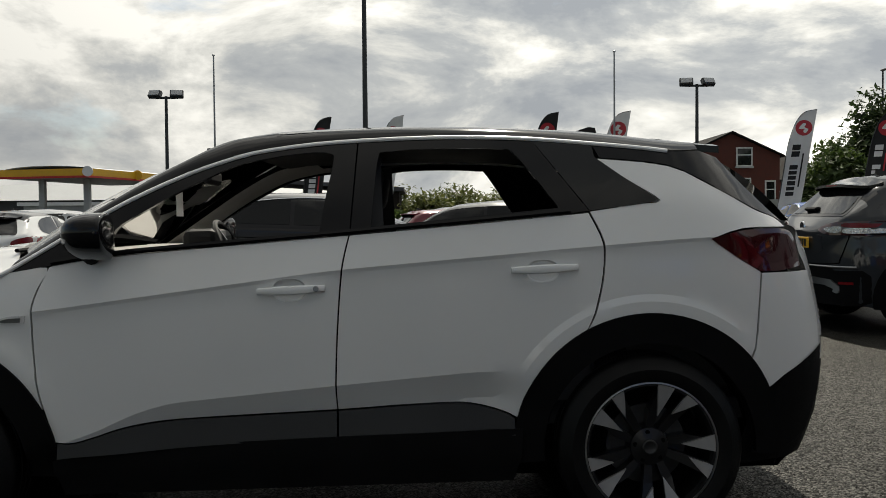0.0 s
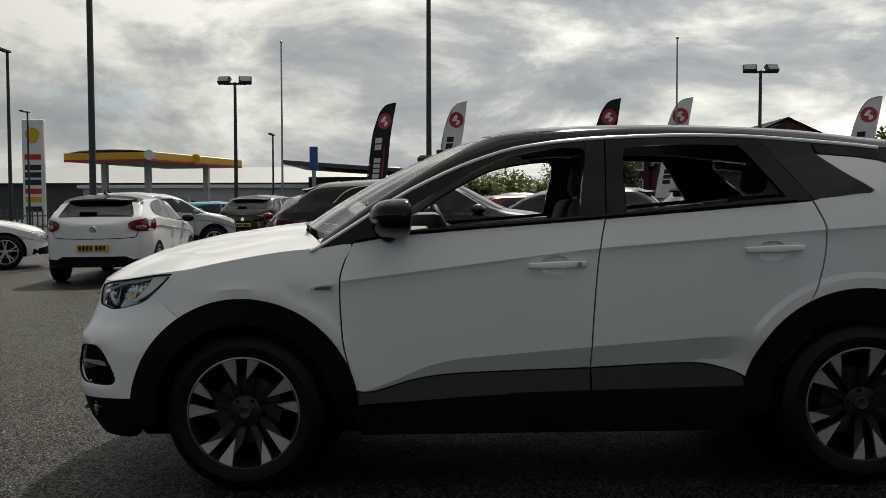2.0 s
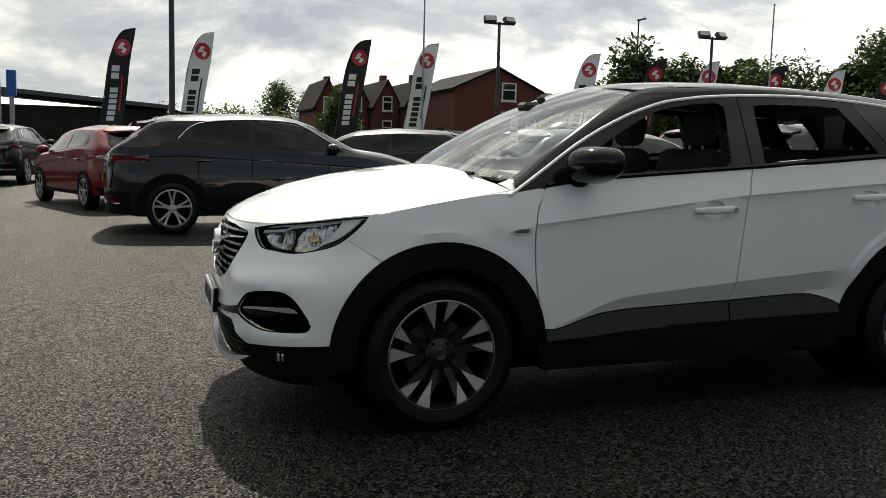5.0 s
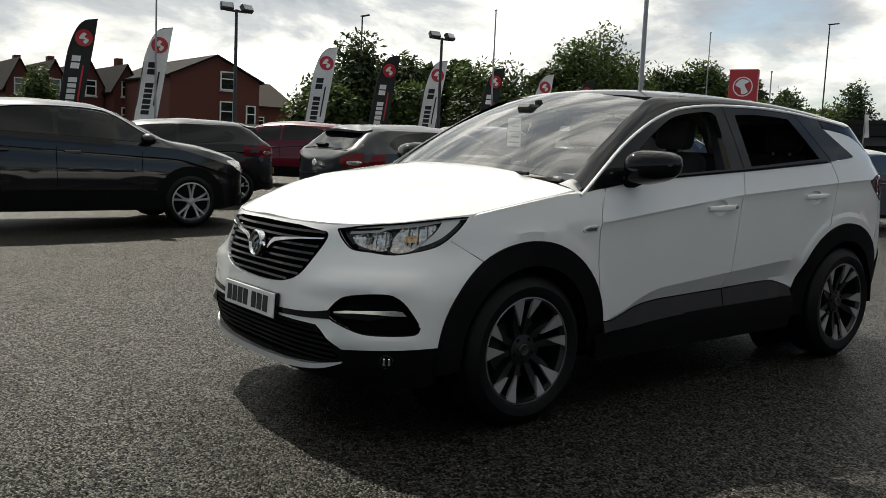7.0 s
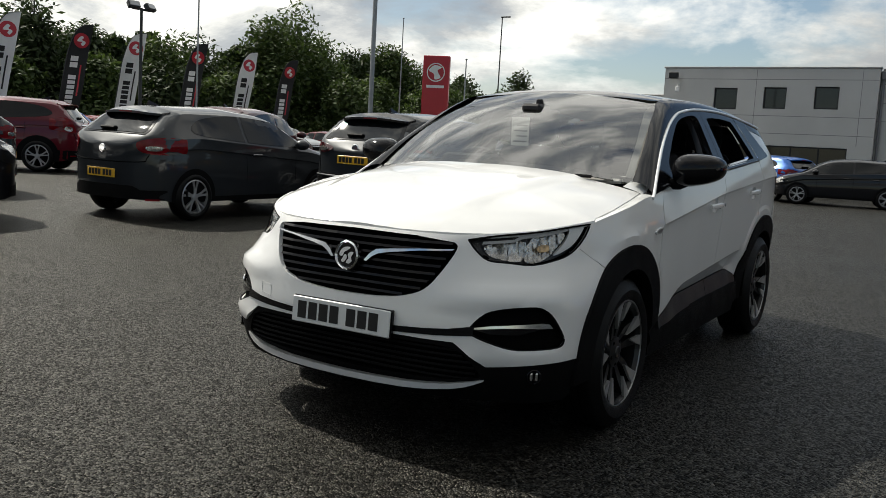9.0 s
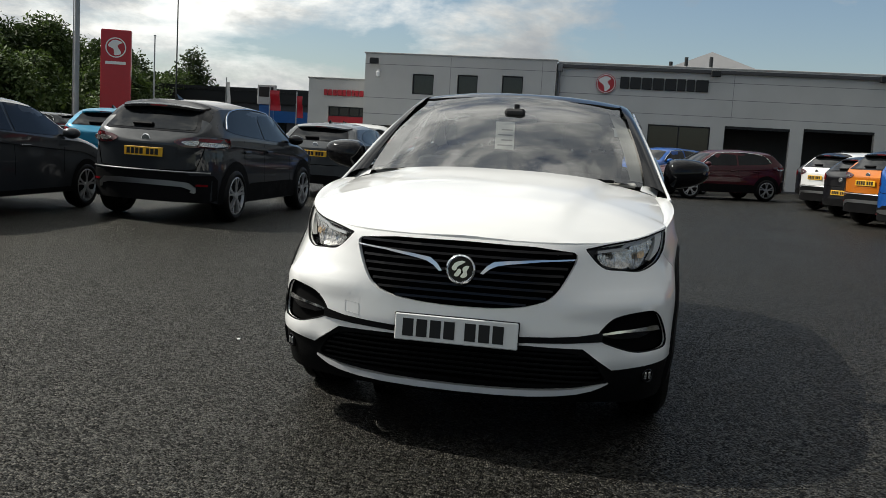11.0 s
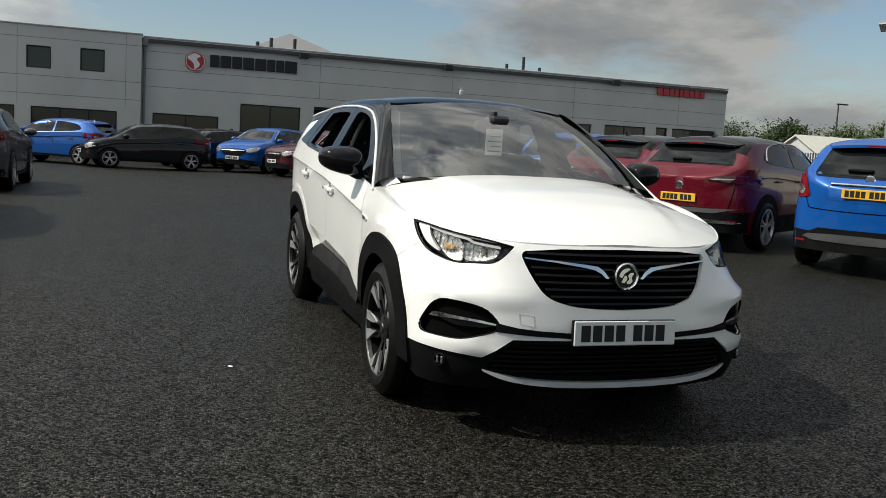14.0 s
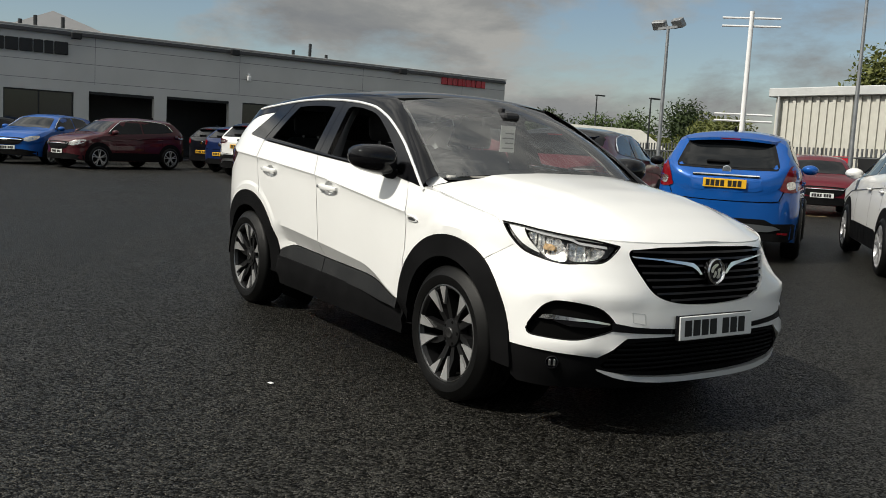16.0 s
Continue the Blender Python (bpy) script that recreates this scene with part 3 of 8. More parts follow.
def dealership():
    b = empty("dealership_building", "long low pale grey panelled car showroom with dark workshop doors", "building", m=NEARER)
    gz = 0.0
    # tall left block, long hall, low annex
    blk_holes = [(8.23, 9.31, 3.8, 4.8), (6.03, 7.04, 3.87, 4.85), (3.8, 4.83, 3.9, 4.9), (7.5, 11.3, 0.1, 2.2), (3.25, 6.85, 0.1, 2.2)]
    wall_with_holes("wall_block", BX, BX + 0.35, 2.23, 11.76, gz - 0.5, 5.7, blk_holes, M_CLADDING, b)
    hall_holes = [(-1.3, 1.7, 0.1, 2.25), (-5.2, -2.3, 0.1, 2.95), (-8.8, -5.85, 0.1, 3.05), (-12.5, -9.4, 0.1, 3.1), (-17.0, -13.2, 1.2, 3.1), (-21.2, -17.8, 1.2, 3.15), (-24.6, -22.0, 1.2, 3.2), (-26.0, -25.25, 0.1, 3.25), (-29.2, -26.3, 0.1, 3.25)]
    wall_with_holes("wall_hall", BX + 0.45, BX + 0.8, -29.75, 2.23, gz - 0.5, 5.66, hall_holes, M_CLADDING, b)
    wall_with_holes("wall_annex", BX + 1.2, BX + 1.5, 11.76, 15.1, gz - 0.5, 4.45, [(11.8, 14.0, 0.1, 3.05)], M_CLADDING, b)
    for h in blk_holes:
        window_unit(b, BX, *h, mull=3 if h[1] - h[0] > 2 else 1)
    for h in hall_holes:
        if h[0] in (-8.8, -12.5):
            # open workshop bays: dark inside
            d = new("workshop_door")
            d.parent = b
            part("door_frame", box_bm((BX + 0.5, h[0], h[3] - 0.12), (BX + 0.62, h[1], h[3])), M_SIGNBLK, d)
        else:
            window_unit(b, BX + 0.45, *h, mull=max(1, round((h[1] - h[0]) / 1.2)))
    part("red_shopfront", box_bm((BX + 1.32, 11.8, 0.1), (BX + 1.45, 14.0, 2.55)), M_SIGNRED, b)
    window_unit(b, BX + 1.2, 11.8, 14.0, 2.55, 3.05, 4)
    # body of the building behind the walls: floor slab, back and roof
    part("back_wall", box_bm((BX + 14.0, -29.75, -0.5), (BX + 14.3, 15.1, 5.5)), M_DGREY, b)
    part("side_wall", box_bm((BX + 0.8, -29.75, -0.5), (BX + 14, -29.4, 5.65)), M_CLADDING, b)
    part("side_wall", box_bm((BX + 0.35, 11.4, -0.5), (BX + 14, 11.75, 5.69)), M_CLADDING, b)
    part("side_wall", box_bm((BX + 1.5, 14.8, -0.5), (BX + 14, 15.09, 4.44)), M_CLADDING, b)
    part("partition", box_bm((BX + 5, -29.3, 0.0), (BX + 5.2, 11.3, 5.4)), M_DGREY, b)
    part("roof", box_bm((BX + 0.3, -29.7, 5.45), (BX + 14.2, 11.7, 5.6)), M_DGREY, b)
    part("roof", box_bm((BX + 1.4, 11.8, 4.25), (BX + 14.2, 15.0, 4.35)), M_DGREY, b)
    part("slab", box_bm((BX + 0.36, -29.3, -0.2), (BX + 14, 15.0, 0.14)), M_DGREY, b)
    # parapet cappings
    part("capping", box_bm((BX - 0.04, 2.18, 5.7), (BX + 0.45, 11.82, 5.78), 0.015), M_CAPPING, b)
    part("capping", box_bm((BX + 0.42, -29.82, 5.66), (BX + 0.9, 2.17, 5.74), 0.015), M_CAPPING, b)
    part("capping", box_bm((BX + 1.14, 11.83, 4.45), (BX + 1.6, 15.16, 4.52), 0.015), M_CAPPING, b)
    # panel joints, proud dark gaskets a few millimetres deep
    for z in (4.05, 5.2):
        part("panel_joint", box_bm((BX - 0.004, 2.25, z - 0.012), (BX + 0.004, 11.75, z + 0.012)), M_CLADDARK, b) if z > 5 else None
    for z in (2.75, 3.55):
        part("panel_joint", box_bm((BX - 0.004, 2.25, z - 0.012), (BX + 0.004, 11.75, z + 0.012)), M_CLADDARK, b)
    for z in (3.45, 4.25, 5.05):
        part("panel_joint", box_bm((BX + 0.446, -29.7, z - 0.012), (BX + 0.454, 2.2, z + 0.012)), M_CLADDARK, b)
    for y in (-6.1, -13.0, -20.0, -26.6):
        part("panel_joint", box_bm((BX + 0.445, y - 0.01, 3.35), (BX + 0.4495, y + 0.01, 5.62)), M_CLADDARK, b)
    for y in (7.4, 2.9):
        part("panel_joint", box_bm((BX - 0.005, y - 0.01, 2.3), (BX - 0.0005, y + 0.01, 5.65)), M_CLADDARK, b)
    v, f = tube([(BX + 0.33, 2.1, 5.3), (BX + 0.33, 2.1, 0.1)], 0.06)
    ob_from("downpipe", v, f, M_CLADDARK, b)
    part("hopper", box_bm((BX + 0.2, 1.95, 5.25), (BX + 0.44, 2.2, 5.6), 0.02), M_CLADDARK, b)
    for y, z in ((-5.2, 5.45), (-12.6, 5.5), (-22.3, 5.5)):
        floodlight(BX + 0.45, y, z, b)
    floodlight(BX, 11.2, 5.35, b)
    for y, x in ((11.0, BX), (-13.4, BX + 0.45)):
        cam_o = new("security_camera")
        cam_o.parent = b
        part("bracket", box_bm((x - 0.3, y - 0.04, 4.85 if y > 0 else 4.45), (x, y + 0.04, 4.93 if y > 0 else 4.53)), M_SIGNWHT, cam_o)
        part("housing", box_bm((x - 0.36, y - 0.1, 4.55 if y > 0 else 4.15), (x - 0.2, y + 0.1, 4.83 if y > 0 else 4.43), 0.05, 2), M_SIGNWHT, cam_o)
    # plant on the roof
    v, f = [(BX + 5, -2.0, 5.6), (BX + 5, -9.4, 5.6), (BX + 12, -9.4, 5.6), (BX + 12, -2.0, 5.6), (BX + 8, -5.7, 7.35)], [(0, 1, 4), (1, 2, 4), (2, 3, 4), (3, 0, 4), (3, 2, 1, 0)]
    ob_from("rooflight_hip", v, f, M_CLADDARK, b, False)
    for y, x, h in ((-4.0, 3, 6.45), (-5.2, 3, 6.5), (-18.0, 3, 6.7), (-17.0, 3, 6.25), (-19.0, 3, 6.2), (-3.2, 2, 6.1)):
        v, f = tube([(BX + x, y, 5.6), (BX + x, y, h)], 0.09)
        ob_from("roof_flue", v, f, M_DPOLE, b)
    roundel("wall_emblem", BX + 0.45, -0.16, 4.77, 0.47)
    sign_letters("fascia_sign", "row of black raised sign blocks on the showroom wall", -0.83, -4.93, 4.85, 0.56, 8, M_SIGNBLK, 3, BX + 0.45)
    sign_letters("fascia_sign", "small row of red raised sign blocks on the wall", 14.24, 12.11, 3.75, 0.3, 9, M_SIGNRED, 5, BX + 1.2)
    sign_letters("fascia_sign", "small row of red raised sign blocks on the wall", -25.1, -28.2, 5.25, 0.42, 9, M_SIGNRED, 6, BX + 0.45)


dealership()

# ---- masts, banners, totem ----


def mast(x, y, h, r=0.09, heads=2, material=None, label="grey steel floodlight mast with twin lamp heads", turn=0.0):
    material = material or M_DPOLE
    z = ground_z(x, y)
    m = empty("light_mast", label, "street lamp", "masts round the lot", Matrix.Translation((x, y, z)) @ Matrix.Rotation(radians(turn), 4, "Z"))
    v, f = tube([(0, 0, 0), (0, 0, h)], r, 10, True, r * 0.65)
    ob_from("pole", v, f, material, m)
    v, f = lathe([(0, 0), (r * 2, 0), (r * 2, 0.05), (0, 0.05)], 12, "z")
    ob_from("base_plate", v, f, material, m, False)
    if heads == 2:
        part("cross_arm", box_bm((-0.45, -0.04, h - 0.1), (0.45, 0.04, h - 0.02)), material, m)
        for s in (-1, 1):
            lamp = new("lamp_head")
            lamp.parent = m
            lamp.matrix_local = Matrix.Translation((s * 0.42, 0, h + 0.06)) @ Euler((radians(-35), 0, radians(12 * s))).to_matrix().to_4x4()
            part("housing", box_bm((-0.26, -0.13, -0.16), (0.26, 0.08, 0.16), 0.03), material, lamp)
            part("lamp_glass", box_bm((-0.21, -0.145, -0.12), (0.21, -0.132, 0.12)), M_LAMPGLASS, lamp)
    elif heads == 1:
        part("lamp_head", box_bm((-0.1, -0.75, h - 0.02), (0.1, 0.1, h + 0.07), 0.02), material, m)
    return m


for a in ((-9.55, 31.4, 6.3, 2, 0.09), (11.2, 30.4, 6.3, 2, 0.09), (20.6, 29.2, 6.15, 2, 0.09), (17.0, -20.5, 5.75, 2, 0.08), (13.5, -26.6, 7.4, 2, 0.085)):
    mast(a[0], a[1], a[2], a[4], a[3], M_DPOLE if a[1] > 0 else M_STEEL)
for a in ((-8.6, 15.0, 12.0), (-1.7, 31.0, 12.5), (16.7, 14.05, 12.0)):
    mast(a[0], a[1], a[2], 0.12 if a[1] > 20 else 0.08, 0, M_DPOLE if a[0] < 5 else M_STEEL, "tall plain dark steel mast")
for a in ((-15.4, 24.7, 6.4), (-10.7, 44, 5.2), (26.0, 44.8, 9.2), (-24.2, 44, 6.5), (61, 34, 12.0), (43, -42, 5.6), (34, -38, 4.9)):
    mast(a[0], a[1], a[2], 0.07, 1, M_DPOLE, "slim street lamp with a flat lamp head")


def flagpole(x, y, h):
    z = ground_z(x, y)
    m = empty("flagpole", "slim bare white flagpole", "flagpole", "", Matrix.Translation((x, y, z)))
    v, f = tube([(0, 0, 0), (0, 0, h)], 0.05, 10, True, 0.03)
    ob_from("pole", v, f, M_STEEL, m)
    v, f = lathe([(0, h), (0.06, h + 0.03), (0.06, h + 0.08), (0, h + 0.12)], 10, "z")
    ob_from("finial", v, f, M_STEEL, m)


for a in ((-7.62, 31.2, 7.8), (8.0, 30.5, 7.55), (23.3, 28.7, 7.6), (42.5, 31, 9.0), (35.5, 22.0, 5.6)):
    flagpole(*a)


def banner(x, y, dark, h=5.3, face=-24.0):
    """A feather banner: bowed pole, cloth sail, emblem and printed bars."""
    z = ground_z(x, y)
    cloth, ink = (M_BANK, M_BANW) if dark else (M_BANW, M_BANK)
    b = empty("feather_banner", ("black" if dark else "white") + " feather banner with a red emblem and printed bars", "banner", "banners along the lot", Matrix.Translation((x, y, z)) @ Matrix.Rotation(radians(face), 4, "Z"))
    z0 = h - 3.9
    edge = smooth_loop([(0.0, 0.0), (0.19, 1.24), (0.38, 2.47), (0.55, 3.1), (0.75, 3.55), (1.02, 3.82), (1.45, 3.9)], 4, False)
    pts = [(-0.25, 0, 0.0), (-0.12, 0, z0 * 0.5)] + [(a, 0, z0 + c) for a, c in edge]
    v, f = tube(pts, 0.022, 6, True, 0.012)
    ob_from("pole", v, f, M_DPOLE, b)
    loop = [(a, z0 + c) for a, c in edge] + [(1.42, z0 + 3.7), (1.1, z0 + 1.7), (0.83, z0 + 0.02)]
    wav = lambda a, c: (a, 0.05 * math.sin(c * 2.2 + x), c)
    sail = panel("sail", loop, wav, cloth, b, step=0.2, inward=lambda q: (0, 1, 0))
    c = (0.97, z0 + 3.2)
    ring = [(c[0] + 0.31 * math.cos(k * math.pi / 9), c[1] + 0.31 * math.sin(k * math.pi / 9)) for k in range(18)]
    for side in (-1, 1):
        off = lambda a, q, s=side: (a, 0.05 * math.sin(q * 2.2 + x) + 0.012 * s, q)
        panel("emblem", ring, off, M_SIGNRED, b, step=0.2, inward=lambda q, s=side: (0, -s, 0))
        off2 = lambda a, q, s=side: (a, 0.05 * math.sin(q * 2.2 + x) + 0.02 * s, q)
        panel("emblem_shape", smooth_loop([(c[0] + a * 0.3, c[1] + d * 0.3) for a, d in ((-0.6, -0.1), (-0.1, 0.6), (0.3, 0.45), (0.05, 0.1), (0.55, -0.2), (0.2, -0.7), (-0.1, -0.45), (0.1, -0.15))], 3), off2, M_BANW, b, step=0.2, inward=lambda q, s=side: (0, -s, 0))
        slope = 0.146
        base = 0.2
        zz = z0 + 0.55
        for k, (a0, a1) in enumerate(bars(9, 2.0, 0.3, 0.05, 4)):
            if k == 6:
                continue
            b0, b1 = zz + a0, zz + a1
            q = lambda t, w: (base + (t - z0) * slope + w, t)
            panel("printed_bar", [q(b0, 0.0), q(b0, 0.3), q(b1, 0.3), q(b1, 0.0)], off, ink, b, step=0.5, inward=lambda q2, s=side: (0, -s, 0))
        q = lambda t, w: (base + (t - z0) * slope + w, t)
        panel("printed_bar", [q(z0 + 0.9, 0.4), q(z0 + 0.9, 0.46), q(z0 + 2.2, 0.46), q(z0 + 2.2, 0.4)], off, ink if not dark else M_SIGNRED, b, step=0.5, inward=lambda q2, s=side: (0, -s, 0))


for bx, by, dk in ((-4.3, 31, True), (-1.5, 31, False), (4.5, 31, True), (7.3, 31, False), (14.6, 31, False), (18.0, 31.2, True), (20.6, 31, False), (24.2, 31, True), (27.6, 31, False), (31.2, 31.5, True)):
    banner(bx, by, dk)


def totem():
    x, y = 41.1, 27.4
    t = empty("sign_totem", "tall red dealer sign totem with a pale emblem", "sign", "", Matrix.Translation((x, y, 0.1)) @ Matrix.Rotation(radians(20), 4, "Z"))
    part("slab", box_bm((-0.18, -0.82, 0.0), (0.18, 0.82, 6.65), 0.06, 2), M_SIGNRED, t)
    loop = smooth_loop([(-0.42, 0.1), (-0.1, 0.42), (0.35, 0.3), (0.1, 0.1), (0.3, -0.3), (-0.05, -0.42), (-0.12, -0.1)], 5)
    panel("emblem_shape", loop, lambda a, b: (-0.2, -a, 5.65 + b), M_SIGNWHT, t, step=0.2, inward=lambda q: (1, 0, 0))
    v, f = lathe([(0.5, 0.0), (0.56, 0.0), (0.56, 0.015), (0.5, 0.015)], 32, "z")
    o = ob_from("ring", v, f, M_SIGNWHT, t, False)
    o.matrix_local = Matrix.Translation((-0.2, 0, 5.65)) @ Matrix.Rotation(radians(90), 4, "Y")
    part("printed_bar", box_bm((-0.195, -0.55, 4.72), (-0.183, 0.55, 4.88)), M_SIGNWHT, t)


totem()

# ---- trees, hedges ----


def tree(x, y, h, w, seed, material=None, trunk_h=None, name="tree", label="leafy broadleaf tree beyond the lot", n=1500, leaf=0.34):
    """Tapered trunk, limbs, and a crown of many small leaf clumps."""
    material = material or M_LEAF
    rnd = random.Random(seed)
    z0 = ground_z(x, y)
    t = empty(name, label, "tree", "trees round the lot", Matrix.Translation((x, y, z0)))
    th = trunk_h or h * 0.14
    v, f = tube([(0, 0, -0.1), (0.05 * h * rnd.uniform(-0.3, 0.3), 0, th), (0.1 * rnd.uniform(-1, 1), 0.1 * rnd.uniform(-1, 1), h * 0.7)], 0.035 * h, 8, True, 0.012 * h)
    ob_from("trunk", v, f, M_BARK, t)
    # lobes of the crown
    lobes = []
    for k in range(15):
        a = rnd.uniform(0, 6.28)
        rr = w * 0.5 * rnd.uniform(0.15, 0.62)
        zz = rnd.uniform(th * 0.8, h * 0.84)
        sh = 1.0 - 0.55 * max(0, (zz - h * 0.5) / (h * 0.5))
        lobes.append((Vector((math.cos(a) * rr * sh, math.sin(a) * rr * sh, zz)), w * rnd.uniform(0.2, 0.34) * sh + 0.25))
    lobes.append((Vector((0, 0, h * 0.82)), w * 0.2 + 0.2))
    for q, r in lobes[:5]:
        v, f = tube([(0, 0, th * 0.9), q * 0.6 + Vector((0, 0, th * 0.3)), q], 0.014 * h, 5, True, 0.004 * h)
        ob_from("limb", v, f, M_BARK, t)
    verts, faces = [], []
    tot = sum(r ** 2 for _, r in lobes)
    for q, r in lobes:
        for _ in range(int(n * r * r / tot)):
            d = Vector((rnd.gauss(0, 1), rnd.gauss(0, 1), rnd.gauss(0, 1))).normalized()
            p = q + d * r * (rnd.random() ** 0.35) * rnd.uniform(0.85, 1.2)
            p.z = max(p.z, 0.15)
            s = leaf * rnd.uniform(0.6, 1.4)
            u = Vector((rnd.gauss(0, 1), rnd.gauss(0, 1), rnd.gauss(0, 0.7))).normalized()
            w2 = u.cross(d + Vector((0.3, 0.2, 0.5))).normalized()
            b = len(verts)
            verts += [p - u * s, p + w2 * s * 0.45, p + u * s, p - w2 * s * 0.45 + d * s * 0.15]
            faces.append((b, b + 1, b + 2, b + 3))
    ob_from("crown", verts, faces, material, t, False)
    return t


TREES = []
rt = random.Random(11)
for x, y, h, w, k in ((24.2, 47, 5.8, 4.5, 0), (26, 45, 8.6, 6, 1), (30, 46, 7.4, 6, 1), (34.5, 44, 7.2, 6, 0), (39, 46, 8.0, 7, 1), (44, 44, 10.2, 7, 0), (48, 45, 11.8, 8, 0), (53, 47, 10.2, 7, 0), (58.5, 48, 9.8, 7, 1), (63.5, 47, 11.0, 6.5, 0), (69.5, 48, 9.6, 7, 0), (75, 46, 9.0, 6, 1), (84, 44, 10.8, 5.5, 1), (23, 43, 4.6, 4, 0), (28, 42, 5.0, 5, 0), (33, 42, 5.2, 5, 1), (37, 41, 5.0, 5, 0), (50, 42, 6.5, 6, 1), (55, 42, 6.5, 6, 0), (46, 38, 5.5, 5, 0), (60, 40, 6.2, 6, 0), (66, 40, 6.2, 6, 1), (72, 40, 6.5, 6, 0), (53, 34, 5.5, 5, 0)):
    tree(x, y, h, w, int(x * 7 + y), M_LEAF if k == 0 else M_LEAF2, n=6500, leaf=0.19)
for x, y, h, w in ((3.8, 66, 3.4, 6), (-1.0, 80, 3.6, 8), (11.5, 100, 9.2, 5.5), (15.5, 100, 8.0, 5), (1, 60, 2.8, 5), (6, 58, 2.6, 5), (-6, 95, 3.6, 10), (4, 100, 4.2, 10), (12.0, 66, 6.4, 3.4)):
    tree(x, y, h, w, int(x * 5 + y), M_LEAF3 if h < 4 else M_LEAF, n=4000, leaf=0.19, label="rounded green tree far beyond the lot")
for x, y, h, w, k in ((70, -61, 5.8, 7, 1), (64, -62, 5.4, 7, 0), (58, -61, 5.6, 7, 0), (52, -62, 6.8, 7, 1), (47, -59, 5.0, 6, 2), (42.5, -56, 4.6, 6, 2), (78, -67, 6.0, 8, 1), (87, -71, 6.5, 9, 1), (99, -76, 6.8, 11, 1), (24, -46, 9.0, 5.5, 2), (20.5, -46, 9.2, 5.5, 0), (17, -46, 8.6, 6, 2)):
    tree(x, y, h, w, int(x * 3 - y), (M_LEAF, M_LEAF2, M_LEAF3)[k], n=4800, leaf=0.18)

# ---- houses beyond the lot ----


def house_window(parent, x0, x1, y, z0, z1):
    w = new("window")
    w.parent = parent
    part("pane", box_bm((x0, y - 0.05, z0), (x1, y - 0.02, z1)), M_WINDOW, w)
    bm = bmesh.new()
    t = 0.09
    for lo, hi in (((x0 - t, y - 0.1, z0 - t), (x0, y, z1 + t)), ((x1, y - 0.1, z0 - t), (x1 + t, y, z1 + t)), ((x0, y - 0.1, z0 - t), (x1, y, z0)), ((x0, y - 0.1, z1), (x1, y, z1 + t)), ((x0, y - 0.09, (z0 + z1) / 2 + 0.1), (x1, y - 0.03, (z0 + z1) / 2 + 0.18))):
        box_bm(lo, hi, bm=bm)
    part("window_frame", bm, M_WFRAME, w)
    part("sill", box_bm((x0 - 0.15, y - 0.16, z0 - 0.2), (x1 + 0.15, y - 0.001, z0 - t)), M_LGREY, w)


def gable_house(x0, x1, y0, y1, ze, zr, windows, roof=None, ridge="y", label="red brick house with a dark slate roof"):
    h = empty("house", label, "house", "houses beyond the lot")
    xm = (x0 + x1) / 2
    z0 = -0.3
    if ridge == "y":
        v = [(x0, y0, z0), (x1, y0, z0), (x1, y0, ze), (xm, y0, zr), (x0, y0, ze), (x0, y1, z0), (x1, y1, z0), (x1, y1, ze), (xm, y1, zr), (x0, y1, ze)]
        ob_from("wall", v, [(0, 1, 2, 3, 4), (9, 8, 7, 6, 5), (0, 4, 9, 5), (1, 6, 7, 2)], M_BRICK, h, False)
        e = 0.3
        for s, xe in ((-1, x0), (1, x1)):
            k = (zr - ze) / (xm - x0)
            xo, zo = xe + s * e, ze - e * k
            rv = [(xo, y0 - 0.25, zo), (xm, y0 - 0.25, zr + 0.02), (xm, y1 + 0.25, zr + 0.02), (xo, y1 + 0.25, zo)]
            rv += [(a, b, c + 0.14) for a, b, c in rv]
            ob_from("roof_slope", rv, [(0, 1, 2, 3), (7, 6, 5, 4), (0, 4, 5, 1), (3, 2, 6, 7), (0, 3, 7, 4), (1, 5, 6, 2)], roof or M_ROOF, h, False)
    else:
        ym = (y0 + y1) / 2
        v = [(x0, y0, z0), (x0, y1, z0), (x0, y1, ze), (x0, ym, zr), (x0, y0, ze), (x1, y0, z0), (x1, y1, z0), (x1, y1, ze), (x1, ym, zr), (x1, y0, ze)]
        ob_from("wall", v, [(4, 3, 2, 1, 0), (5, 6, 7, 8, 9), (0, 5, 9, 4), (1, 2, 7, 6)], M_BRICK, h, False)
        for yo, s in ((y0, -1), (y1, 1)):
            k = (zr - ze) / (ym - y0)
            ye, zo = yo + s * 0.3, ze - 0.3 * k
            rv = [(x0 - 0.2, ye, zo), (x1 + 0.2, ye, zo), (x1 + 0.2, ym, zr + 0.02), (x0 - 0.2, ym, zr + 0.02)]
            rv += [(a, b, c + 0.14) for a, b, c in rv]
            ob_from("roof_slope", rv, [(0, 1, 2, 3), (7, 6, 5, 4), (0, 4, 5, 1), (3, 2, 6, 7), (0, 3, 7, 4), (1, 5, 6, 2)], roof or M_ROOF, h, False)
    for a in windows:
        house_window(h, a[0], a[1], y0, a[2], a[3])
    return h


